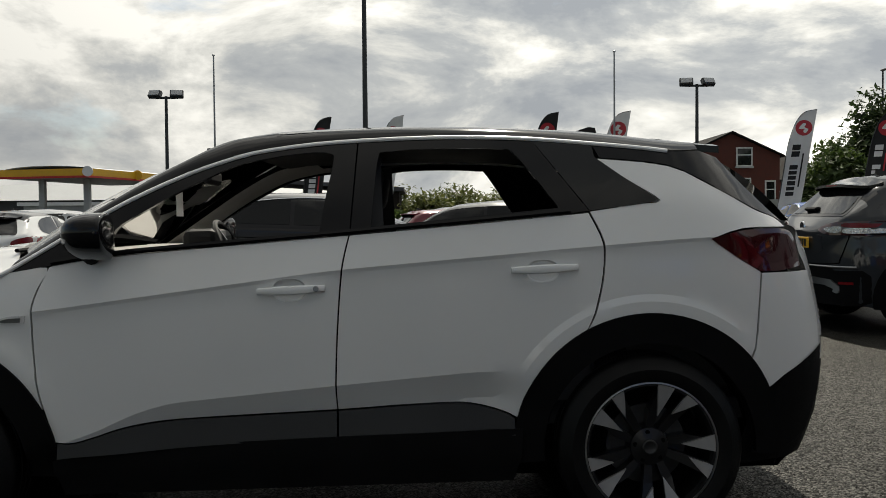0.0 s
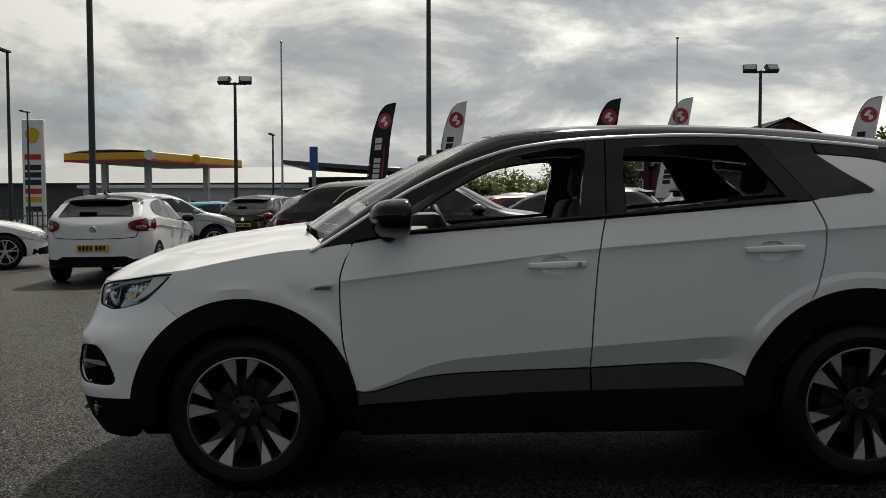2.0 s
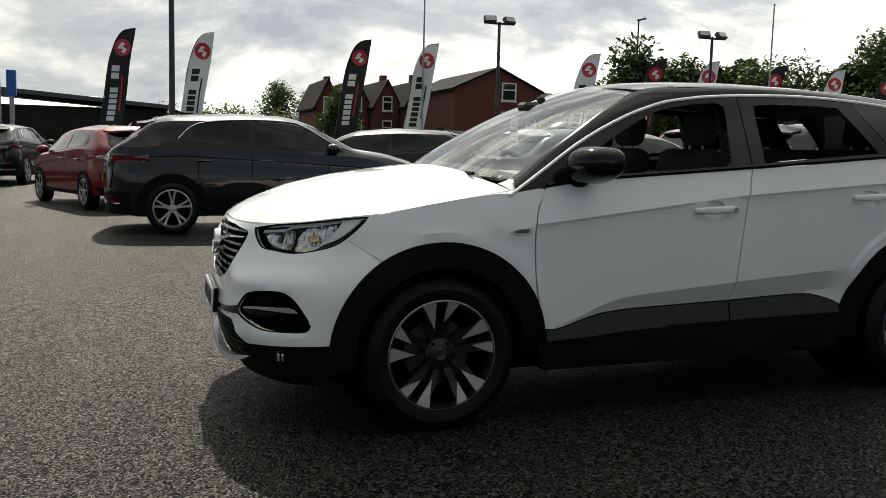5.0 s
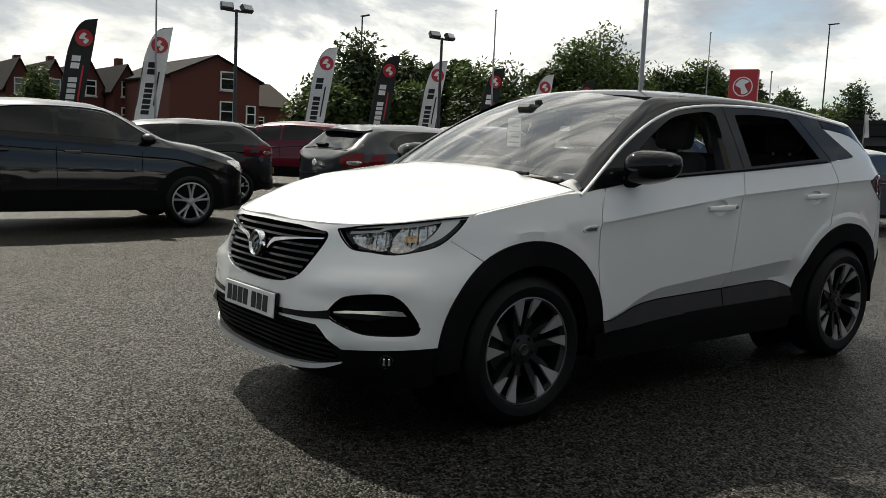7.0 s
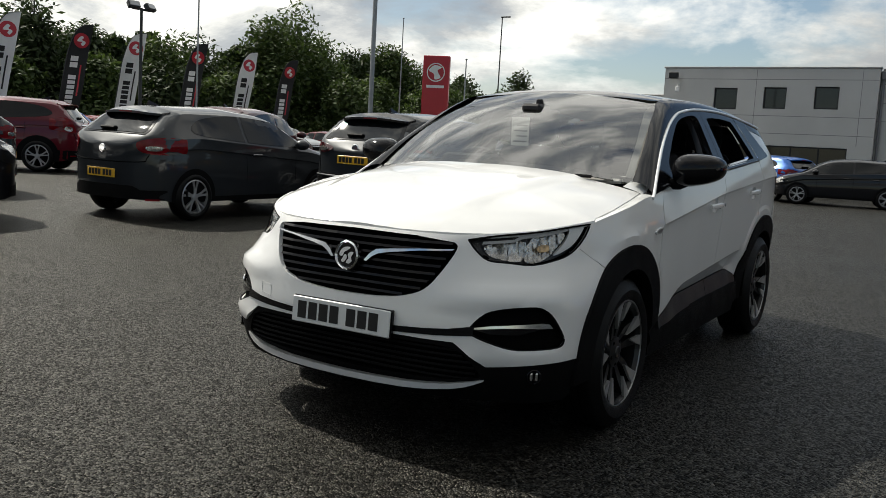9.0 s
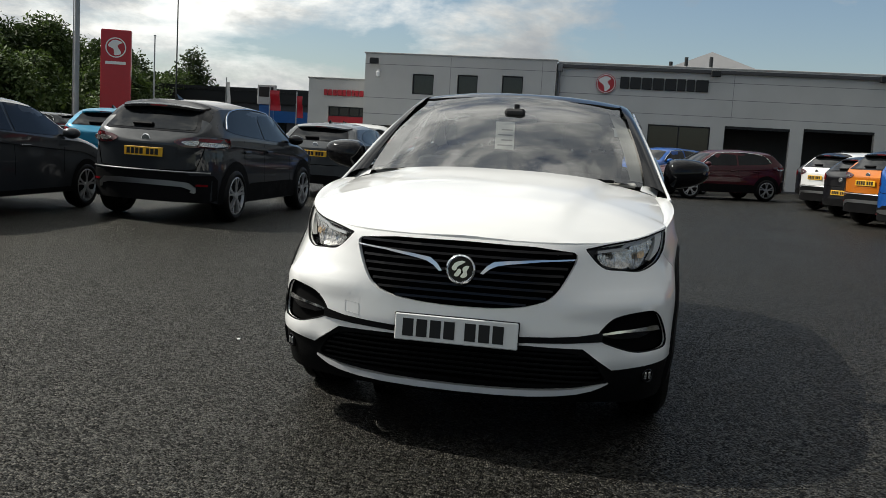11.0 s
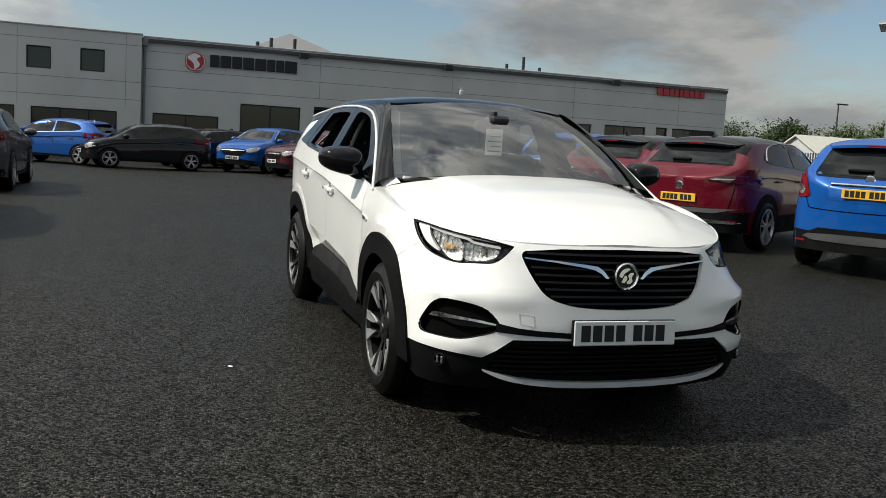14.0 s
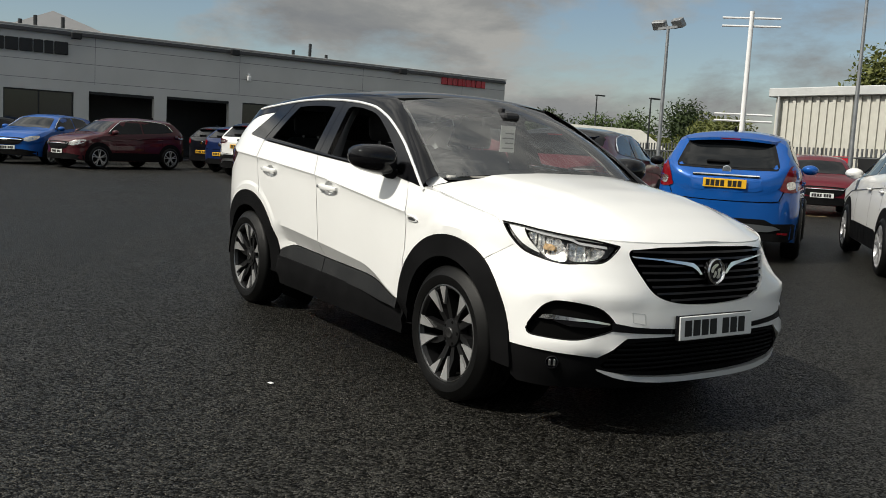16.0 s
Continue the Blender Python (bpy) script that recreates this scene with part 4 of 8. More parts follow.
gable_house(19.4, 26.4, 60, 74, 5.9, 7.5, [(23.3, 24.3, 5.2, 6.4), (23.3, 24.2, 2.6, 4.2), (25.4, 26.0, 2.6, 4.0)])
gable_house(26.5, 30.5, 62, 72, 4.2, 6.2, [(27.2, 27.7, 2.6, 3.3)], M_TILE, "x", "low brick house with a brown tiled roof")
for i in range(4):
    xx = 20.6 - i * 2.2
    h = gable_house(xx - 2.1, xx, 70 + i * 2.2, 80 + i * 2.2, 5.2, 7.0 + 0.1 * i, [(xx - 1.4, xx - 0.7, 4.6, 5.7), (xx - 1.4, xx - 0.7, 2.3, 3.6)], label="red brick terraced house gable with a slate roof")
    part("chimney", box_bm((xx - 0.6, 74 + i * 2.2, 5.6), (xx - 0.1, 74.9 + i * 2.2, 7.9)), M_BRICK, h)


def shrub_belt(name, label, pts, n, seed, material, leaf=0.24):
    """A long belt of bushes: pts of (x, y, height)."""
    rnd = random.Random(seed)
    verts, faces = [], []
    xs = [p[0] for p in pts]
    for _ in range(n):
        k = rnd.uniform(0, len(pts) - 1.001)
        i = int(k)
        t = k - i
        x = pts[i][0] + (pts[i + 1][0] - pts[i][0]) * t
        y = pts[i][1] + (pts[i + 1][1] - pts[i][1]) * t
        hh = pts[i][2] + (pts[i + 1][2] - pts[i][2]) * t
        hh *= 0.8 + 0.45 * noise.noise(Vector((x * 0.45, y * 0.45, seed)))
        u = rnd.random() ** 0.6
        z = hh * u
        wv = 1.6 * (1 - u * u) ** 0.5 + 0.15
        p = Vector((x + rnd.gauss(0, 0.3), y + rnd.uniform(-wv, wv), ground_z(x, y) + z))
        s = leaf * rnd.uniform(0.6, 1.4)
        a = Vector((rnd.gauss(0, 1), rnd.gauss(0, 1), rnd.gauss(0, 0.7))).normalized()
        b = a.cross(Vector((rnd.gauss(0, 1), rnd.gauss(0, 1), rnd.gauss(0, 1)))).normalized()
        q = len(verts)
        verts += [p - a * s, p + b * s * 0.5, p + a * s, p - b * s * 0.5]
        faces.append((q, q + 1, q + 2, q + 3))
    o = ob_from(name, verts, faces, material, None, False)
    tagged(o, label, "shrubs", kind="stuff")


shrub_belt("shrub_belt", "dense dark green belt of shrubs and young trees", [(22.5, 47, 3.6), (25, 46, 6.2), (30, 46.5, 7.6), (38, 46, 8.2), (46, 46, 9.2), (54, 47, 9.0), (62, 48, 9.0), (70, 48, 8.8), (80, 47, 8.4), (88, 45, 7.0)], 46000, 5, M_LEAF2, 0.27)
shrub_belt("shrub_belt", "lighter green scrub along the road", [(22.5, 43, 1.8), (28, 42.5, 2.6), (36, 42, 3.0), (44, 41, 3.0), (52, 40, 3.4), (60, 38, 3.4), (66, 36, 3.0)], 9000, 6, M_LEAF, 0.24)
shrub_belt("shrub_belt", "low yellowish scrub behind the fence", [(24, -38, 2.2), (30, -42, 2.6), (38, -50, 3.0), (50, -56, 3.6), (66, -60, 4.0), (90, -68, 4.6)], 12000, 7, M_LEAF3, 0.24)
shrub_belt("shrub_belt", "low green hedge far beyond the lot", [(-6, 60, 1.7), (4, 58, 1.9), (12, 55, 1.8), (19, 53, 1.9)], 6000, 8, M_LEAF, 0.22)


def far_wall(name, label, lo, hi, material):
    o = block(name, lo, hi, material)
    tagged(o, label, "wall")
    return o


far_wall("garden_wall", "low grey garden wall below the houses", (17, 55.0, -0.2), (34, 55.3, 2.6), M_LGREY)


def paling_fence(x0, y0, x1, y1, h, n, label):
    f_ = empty("fence", label, "fence")
    d = Vector((x1 - x0, y1 - y0))
    first = part("paling", box_bm((-0.035, -0.02, 0.0), (0.035, 0.02, h)), M_FENCE, f_)
    first.matrix_local = Matrix.Translation((x0, y0, ground_z(x0, y0)))
    for i in range(1, n + 1):
        q = Vector((x0, y0)) + d * i / n
        share("paling", first.data, f_, Matrix.Translation((q.x, q.y, ground_z(q.x, q.y))))
    for zz in (0.3, h - 0.35):
        v, f = tube([(x0, y0 + 0.04, ground_z(x0, y0) + zz), (x1, y1 + 0.04, ground_z(x1, y1) + zz)], 0.035, 6)
        ob_from("rail", v, f, M_FENCE, f_)


paling_fence(8, -29.0, 38, -31.0, 2.0, 150, "dark steel palisade fence along the lot")
paling_fence(-45, 40, -16, 42, 1.2, 110, "dark steel railing before the filling station")

# ---- filling station and roadside building ----


def filling_station():
    s = empty("filling_station", "filling station with a yellow and red canopy", "building")
    # canopy seen at its corner
    c0, c1, c2 = (-27.4, 55.5), (-21.0, 54.0), (-17.6, 65.0)
    zb, zt = 4.35, 4.95
    for (ax, ay), (bx, by), nm in ((c0, c1, "fascia"), (c1, c2, "fascia")):
        for z0, z1, mt in ((zb + 0.14, zt - 0.08, M_YELLOW), (zb, zb + 0.14, M_CANRED), (zt - 0.08, zt, M_YELLOW)):
            d = Vector((bx - ax, by - ay)).normalized()
            nn = Vector((d.y, -d.x)) * 0.1
            v = [(ax, ay, z0), (bx, by, z0), (bx, by, z1), (ax, ay, z1)]
            v += [(p[0] - nn.x, p[1] - nn.y, p[2]) for p in v]
            ob_from(nm, v, [(0, 1, 2, 3), (7, 6, 5, 4), (0, 4, 5, 1), (3, 2, 6, 7), (0, 3, 7, 4), (1, 5, 6, 2)], mt, s, False)
    v = [(-27.3, 55.75, zb + 0.02), (-21.2, 54.3, zb + 0.02), (-17.9, 65.0, zb + 0.02), (-24.0, 66.5, zb + 0.02)]
    v += [(a, b, c + 0.5) for a, b, c in v]
    ob_from("canopy_deck", v, [(0, 1, 2, 3), (7, 6, 5, 4), (0, 4, 5, 1), (1, 5, 6, 2), (2, 6, 7, 3), (3, 7, 4, 0)], M_LGREY, s, False)
    v, f = [], []
    for i in range(9):
        a = math.pi * i / 8
        for yy in (56.0, 65.0):
            v.append((-24.2 + 3.2 * math.cos(a) + (yy - 56) * 0.33, yy, zt - 0.05 + 0.35 * math.sin(a)))
    f = [(2 * i, 2 * i + 1, 2 * i + 3, 2 * i + 2) for i in range(8)]
    ob_from("canopy_crown", v, f, M_LGREY, s)
    for px, py in ((-25.4, 57.5), (-22.0, 56.5), (-19.4, 61.5)):
        part("column", box_bm((px - 0.2, py - 0.2, 0), (px + 0.2, py + 0.2, zb + 0.1), 0.02), M_LGREY, s)
    for px, py in ((-21.0, 53.9), (-19.4, 58.9)):
        v, f = lathe([(0, 0), (0.34, 0), (0.34, 0.1), (0, 0.1)], 24)
        o = ob_from("round_badge", v, f, M_YELLOW if py > 55 else M_SIGNWHT, s, False)
        o.matrix_local = Matrix.Translation((px, py - 0.05, 4.75))
    part("shop_wall", box_bm((-34, 74, 0), (-12, 80, 3.0)), M_LGREY, s)
    part("shop_roof", box_bm((-34.4, 73.6, 3.0), (-11.6, 80.4, 3.3)), M_SIGNWHT, s)
    part("pump", box_bm((-20.8, 59.7, 0), (-20.2, 60.1, 2.1), 0.05), M_LGREY, s)
    part("pump", box_bm((-23.8, 58.7, 0), (-23.2, 59.1, 2.1), 0.05), M_CANRED, s)
    w = empty("warehouse", "long pale roofed warehouse behind the filling station", "building")
    part("wall", box_bm((-60, 100, 0), (-8, 112, 4.2)), M_DGREY, w)
    v = [(-60, 99, 4.2), (-8, 99, 4.2), (-8, 106, 6.3), (-60, 106, 6.3), (-60, 113, 4.2), (-8, 113, 4.2)]
    ob_from("roof", v, [(0, 1, 2, 3), (3, 2, 5, 4), (0, 3, 4), (1, 5, 2), (0, 4, 5, 1)], M_LGREY, w, False)
    p = empty("price_totem", "white filling station price totem with a yellow shell emblem", "sign", "", Matrix.Translation((-29.2, 55, 0.1)))
    part("slab", box_bm((-0.75, -0.15, 0), (0.75, 0.15, 7.1), 0.08, 2), M_SIGNWHT, p)
    loop = smooth_loop([(-0.2, -0.5, 1), (-0.48, 0.0), (-0.42, 0.35), (0, 0.55), (0.42, 0.35), (0.48, 0.0), (0.2, -0.5, 1)], 4)
    panel("emblem_shape", loop, lambda a, b: (a, -0.165, 6.0 + b), M_YELLOW, p, step=0.3, inward=lambda q: (0, 1, 0))
    for k, (zz, mt) in enumerate(((4.4, M_CANRED), (3.7, M_SIGNBLK), (3.2, M_SIGNBLK), (2.7, M_SIGNBLK), (2.1, M_CANRED), (1.55, M_YELLOW), (0.9, M_SIGNBLK))):
        part("price_panel", box_bm((-0.55, -0.17, zz), (0.55, -0.153, zz + 0.36)), mt, p)
    r = empty("roadside_building", "low building with a flat overhanging dark roof", "building")
    ob_from("roof", [(-15.4, 70, 4.9), (-1.0, 70, 3.9), (-1.0, 82, 3.9), (-15.4, 82, 4.9), (-15.4, 70, 5.25), (-1.0, 70, 4.2), (-1.0, 82, 4.2), (-15.4, 82, 5.25)], [(3, 2, 1, 0), (4, 5, 6, 7), (0, 1, 5, 4), (1, 2, 6, 5), (2, 3, 7, 6), (3, 0, 4, 7)], M_DGREY, r, False)
    part("wall", box_bm((-13.4, 71, 0), (-1.4, 81, 3.85)), M_TILE, r)
    b = empty("blue_sign", "square dark blue sign board on a post", "sign")
    part("board", box_bm((-10.75, 56, 3.8), (-10.2, 56.3, 5.4), 0.04), M_BLUE, b)
    part("post", box_bm((-10.6, 56.05, 0.1), (-10.35, 56.25, 3.8)), M_STEEL, b)


filling_station()


def shed():
    s = empty("shed", "pale profiled metal shed behind the fence", "building")
    x0, x1, y0, y1 = 2.0, 21.5, -46.0, -33.0
    part("wall", box_bm((x0, y0, 0), (x1, y1 - 0.08, 4.6)), M_CREAM, s)
    bm = bmesh.new()
    x = x0
    while x < x1:
        box_bm((x, y1 - 0.08, 0.2), (x + 0.16, y1, 4.6), bm=bm)
        x += 0.4
    part("ribs", bm, M_CREAM, s)["kind"] = "stuff"
    bm = bmesh.new()
    y = y0
    while y < y1 - 0.3:
        box_bm((x1, y, 0.2), (x1 + 0.08, y + 0.16, 4.6), bm=bm)
        y += 0.4
    part("ribs", bm, M_CREAM, s)["kind"] = "stuff"
    part("fascia", box_bm((x0 - 0.1, y0 - 0.1, 4.6), (x1 + 0.25, y1 + 0.2, 5.0), 0.03), M_LGREY, s)
    v, f = tube([(x1 - 0.3, y1 + 0.15, 4.6), (x1 - 0.3, y1 + 0.15, 0.1)], 0.06)
    ob_from("downpipe", v, f, M_LGREY, s)


shed()


def small_store():
    """A low gabled store, ridge along y."""
    s = empty("store", "low pale store with a cream pitched roof", "building")
    x0, x1, y0, y1, ze, zr = 40.0, 45.0, -46.0, -38.5, 2.2, 3.5
    xm = (x0 + x1) / 2
    v = [(x, y, z) for y in (y0, y1) for x, z in ((x0, 0.0), (x1, 0.0), (x1, ze), (xm, zr), (x0, ze))]
    ob_from("wall", v, [(4, 3, 2, 1, 0), (5, 6, 7, 8, 9), (0, 5, 9, 4), (1, 2, 7, 6)], M_LGREY, s, False)
    for xe, sg in ((x0, -1), (x1, 1)):
        k = (zr - ze) / (xm - x0)
        rv = [(xe + sg * 0.3, y0 - 0.2, ze - 0.3 * k), (xm, y0 - 0.2, zr + 0.02), (xm, y1 + 0.2, zr + 0.02), (xe + sg * 0.3, y1 + 0.2, ze - 0.3 * k)]
        rv += [(a, b, c + 0.1) for a, b, c in rv]
        ob_from("roof_slope", rv, [(0, 1, 2, 3), (7, 6, 5, 4), (0, 4, 5, 1), (3, 2, 6, 7), (0, 3, 7, 4), (1, 5, 6, 2)], M_CREAM, s, False)


small_store()


def cross_mast():
    m = empty("sign_mast", "white mast with short cross arms", "mast", "", Matrix.Translation((17.2, -25.2, 0.1)))
    v, f = tube([(0, 0, 0), (0, 0, 7.0)], 0.11, 12, True, 0.085)
    ob_from("pole", v, f, M_SIGNWHT, m)
    for z in (6.75, 6.45, 3.15, 2.9):
        v, f = tube([(0.75, 0.75, z), (-0.75, -0.75, z)], 0.04, 8)
        ob_from("cross_arm", v, f, M_SIGNWHT, m)


cross_mast()


def hoarding(x0, y0, x1, y1, material, label):
    d = Vector((x1 - x0, y1 - y0)).normalized()
    n = Vector((-d.y, d.x)) * 0.02
    z0, z1 = 0.9, 1.9
    v = [(x0, y0, z0), (x1, y1, z0), (x1, y1, z1), (x0, y0, z1)]
    v += [(a + n.x, b + n.y, c) for a, b, c in v]
    o = ob_from("fence_banner", v, [(0, 1, 2, 3), (7, 6, 5, 4), (0, 4, 5, 1), (3, 2, 6, 7), (0, 3, 7, 4), (1, 5, 6, 2)], material, None, False)
    tagged(o, label, "banner", "banners on the fence")


hoarding(18.8, -29.66, 15.2, -29.42, M_SIGNRED, "red printed banner tied to the fence")
hoarding(14.9, -29.4, 10.5, -29.11, M_SIGNBLK, "black printed banner tied to the fence")
far = empty("far_showroom", "distant dark blue showroom with a flat roof", "building")
part("wall", box_bm((70, 22, 0), (86, 46, 5.2)), M_DGREY, far)
part("fascia", box_bm((69.7, 21.5, 4.2), (70, 46.2, 5.2)), M_SIGNBLK, far)
part("blue_band", box_bm((69.75, 21.6, 2.6), (69.98, 30.0, 3.6)), M_BLUE, far)
part("capping", box_bm((69.6, 21.4, 5.2), (86, 46.3, 5.5)), M_SIGNBLK, far)
for yy in (24, 28, 32):
    part("window", box_bm((69.9, yy, 0.5), (70.05, yy + 3, 3.4)), M_WINDOW, far)


def small_flag(x, y, z0, z1, w, material, label):
    """A straight pole with a tall narrow flag."""
    g = empty("pole_flag", label, "flag", "flags by the far showroom", Matrix.Translation((x, y, 0)))
    v, f = tube([(0, 0, 0), (0, 0, z1 + 0.3)], 0.035, 6)
    ob_from("pole", v, f, M_STEEL, g)
    vs, fs = [], []
    for i in range(7):
        t = i / 6
        for a in (-0.012, 0.012):
            vs += [(0.06 * math.sin(t * 5) + a, -0.04, z0 + (z1 - z0) * t), (0.08 * math.sin(t * 5 + 1) + a, -w * (1 - 0.12 * t), z0 + (z1 - z0) * t)]
    for i in range(6):
        b = i * 4
        fs += [(b, b + 1, b + 5, b + 4), (b + 2, b + 6, b + 7, b + 3), (b + 1, b + 3, b + 7, b + 5)]
    ob_from("cloth", vs, fs, material, g)


small_flag(50, 21.7, 3.0, 4.3, 0.75, M_SIGNRED, "narrow red flag on a thin steel pole")
small_flag(50, 19.85, 2.6, 4.0, 0.45, M_SIGNRED, "narrow red flag on a thin steel pole")
small_flag(50, 24.75, 3.3, 4.7, 0.3, M_BANW, "narrow white flag on a thin steel pole")
sgn_ = empty("pole_sign", "dark blue and white sign box on a post", "sign", "", Matrix.Translation((51, 22.3, 0)))
part("post", box_bm((-0.08, -0.5, 0), (0.08, 0.5, 3.4), 0.02), M_BLUE, sgn_)
part("sign_box", box_bm((-0.15, -0.62, 3.4), (0.15, 0.62, 4.7), 0.03), M_LGREY, sgn_)
part("sign_face", box_bm((-0.17, -0.5, 3.9), (-0.152, 0.5, 4.55), 0.005), M_SIGNBLK, sgn_)
bit = part("litter", box_bm((-0.015, -0.01, 0.0), (0.015, 0.01, 0.005), 0.002), M_SIGNWHT, None)
bit.matrix_world = Matrix.Translation((-0.77, 1.6, ground_z(-0.77, 1.6) + 0.001)) @ Matrix.Rotation(0.4, 4, "Z")
tagged(bit, "tiny white scrap of litter on the asphalt", "litter")

# ---- wheels ----


def wheel_meshes(r=0.345, w=0.225, spokes=5, rim_r=0.235):
    """Meshes of a parked car's wheel: tyre, rim, dark drum. The outer face looks to -y."""
    t = w / 2
    v, f = lathe([(rim_r, -t + 0.02), (rim_r + 0.02, -t), (r - 0.05, -t), (r - 0.012, -t + 0.025), (r, -t + 0.06), (r, t - 0.06), (r - 0.02, t), (rim_r, t)], 32)
    tyre = bpy.data.meshes.new("tyre")
    tyre.from_pydata(v, [], f)
    tyre.materials.append(M_TYRE)
    tyre.shade_smooth()
    v, f = lathe([(rim_r, t - 0.05), (rim_r + 0.002, -t + 0.012), (rim_r - 0.012, -t + 0.006), (rim_r - 0.022, -t + 0.04), (rim_r - 0.03, t - 0.05)], 32)
    vs, fs = list(v), list(f)
    for k in range(spokes):
        a0 = 2 * math.pi * k / spokes + math.pi / 2
        for side_ in (-1, 1):
            b = len(vs)
            # each spoke of the pair runs from the hub outwards and splays
            for rr, da, hw_, dd in ((0.045, 0.10, 0.014, 0.014), (rim_r * 0.55, 0.13, 0.012, 0.012), (rim_r - 0.012, 0.19, 0.015, 0.004)):
                a = a0 + side_ * da
                ux, uz = math.cos(a), math.sin(a)
                px, pz = -uz, ux
                for s in (-1, 1):
                    for dep in (0.0, 0.035):
                        vs.append((ux * rr + px * hw_ * s, -t + dd + dep, uz * rr + pz * hw_ * s))
            for o_ in (b, b + 4):
                fs += [(o_, o_ + 4, o_ + 6, o_ + 2), (o_, o_ + 1, o_ + 5, o_ + 4), (o_ + 2, o_ + 6, o_ + 7, o_ + 3)]
    v, f = lathe([(0.0, -t + 0.006), (0.045, -t + 0.01), (0.06, -t + 0.04)], 20)
    o = len(vs)
    vs += v
    fs += [tuple(i + o for i in q) for q in f]
    rim = bpy.data.meshes.new("rim")
    rim.from_pydata([tuple(q) for q in vs], [], fs)
    rim.materials.append(M_RIM)
    v, f = lathe([(0.0, -t + 0.1), (rim_r, -t + 0.1)], 24)
    drum = bpy.data.meshes.new("brake_drum")
    drum.from_pydata(v, [], f)
    drum.materials.append(M_DARK)
    return tyre, rim, drum


WHEEL_SUV = wheel_meshes(0.345, 0.225, 5, 0.25)
WHEEL_HATCH = wheel_meshes(0.315, 0.2, 5, 0.222)


def lerp_list(pts, x):
    if x <= pts[0][0]:
        return pts[0][1]
    for (a, b), (c, d) in zip(pts, pts[1:]):
        if x <= c:
            t = (x - a) / (c - a)
            return b + (d - b) * t
    return pts[-1][1]


def smooth_list(pts, x, r=0.1):
    return (lerp_list(pts, x - r) + lerp_list(pts, x - r * 0.5) + lerp_list(pts, x) + lerp_list(pts, x + r * 0.5) + lerp_list(pts, x + r)) / 5


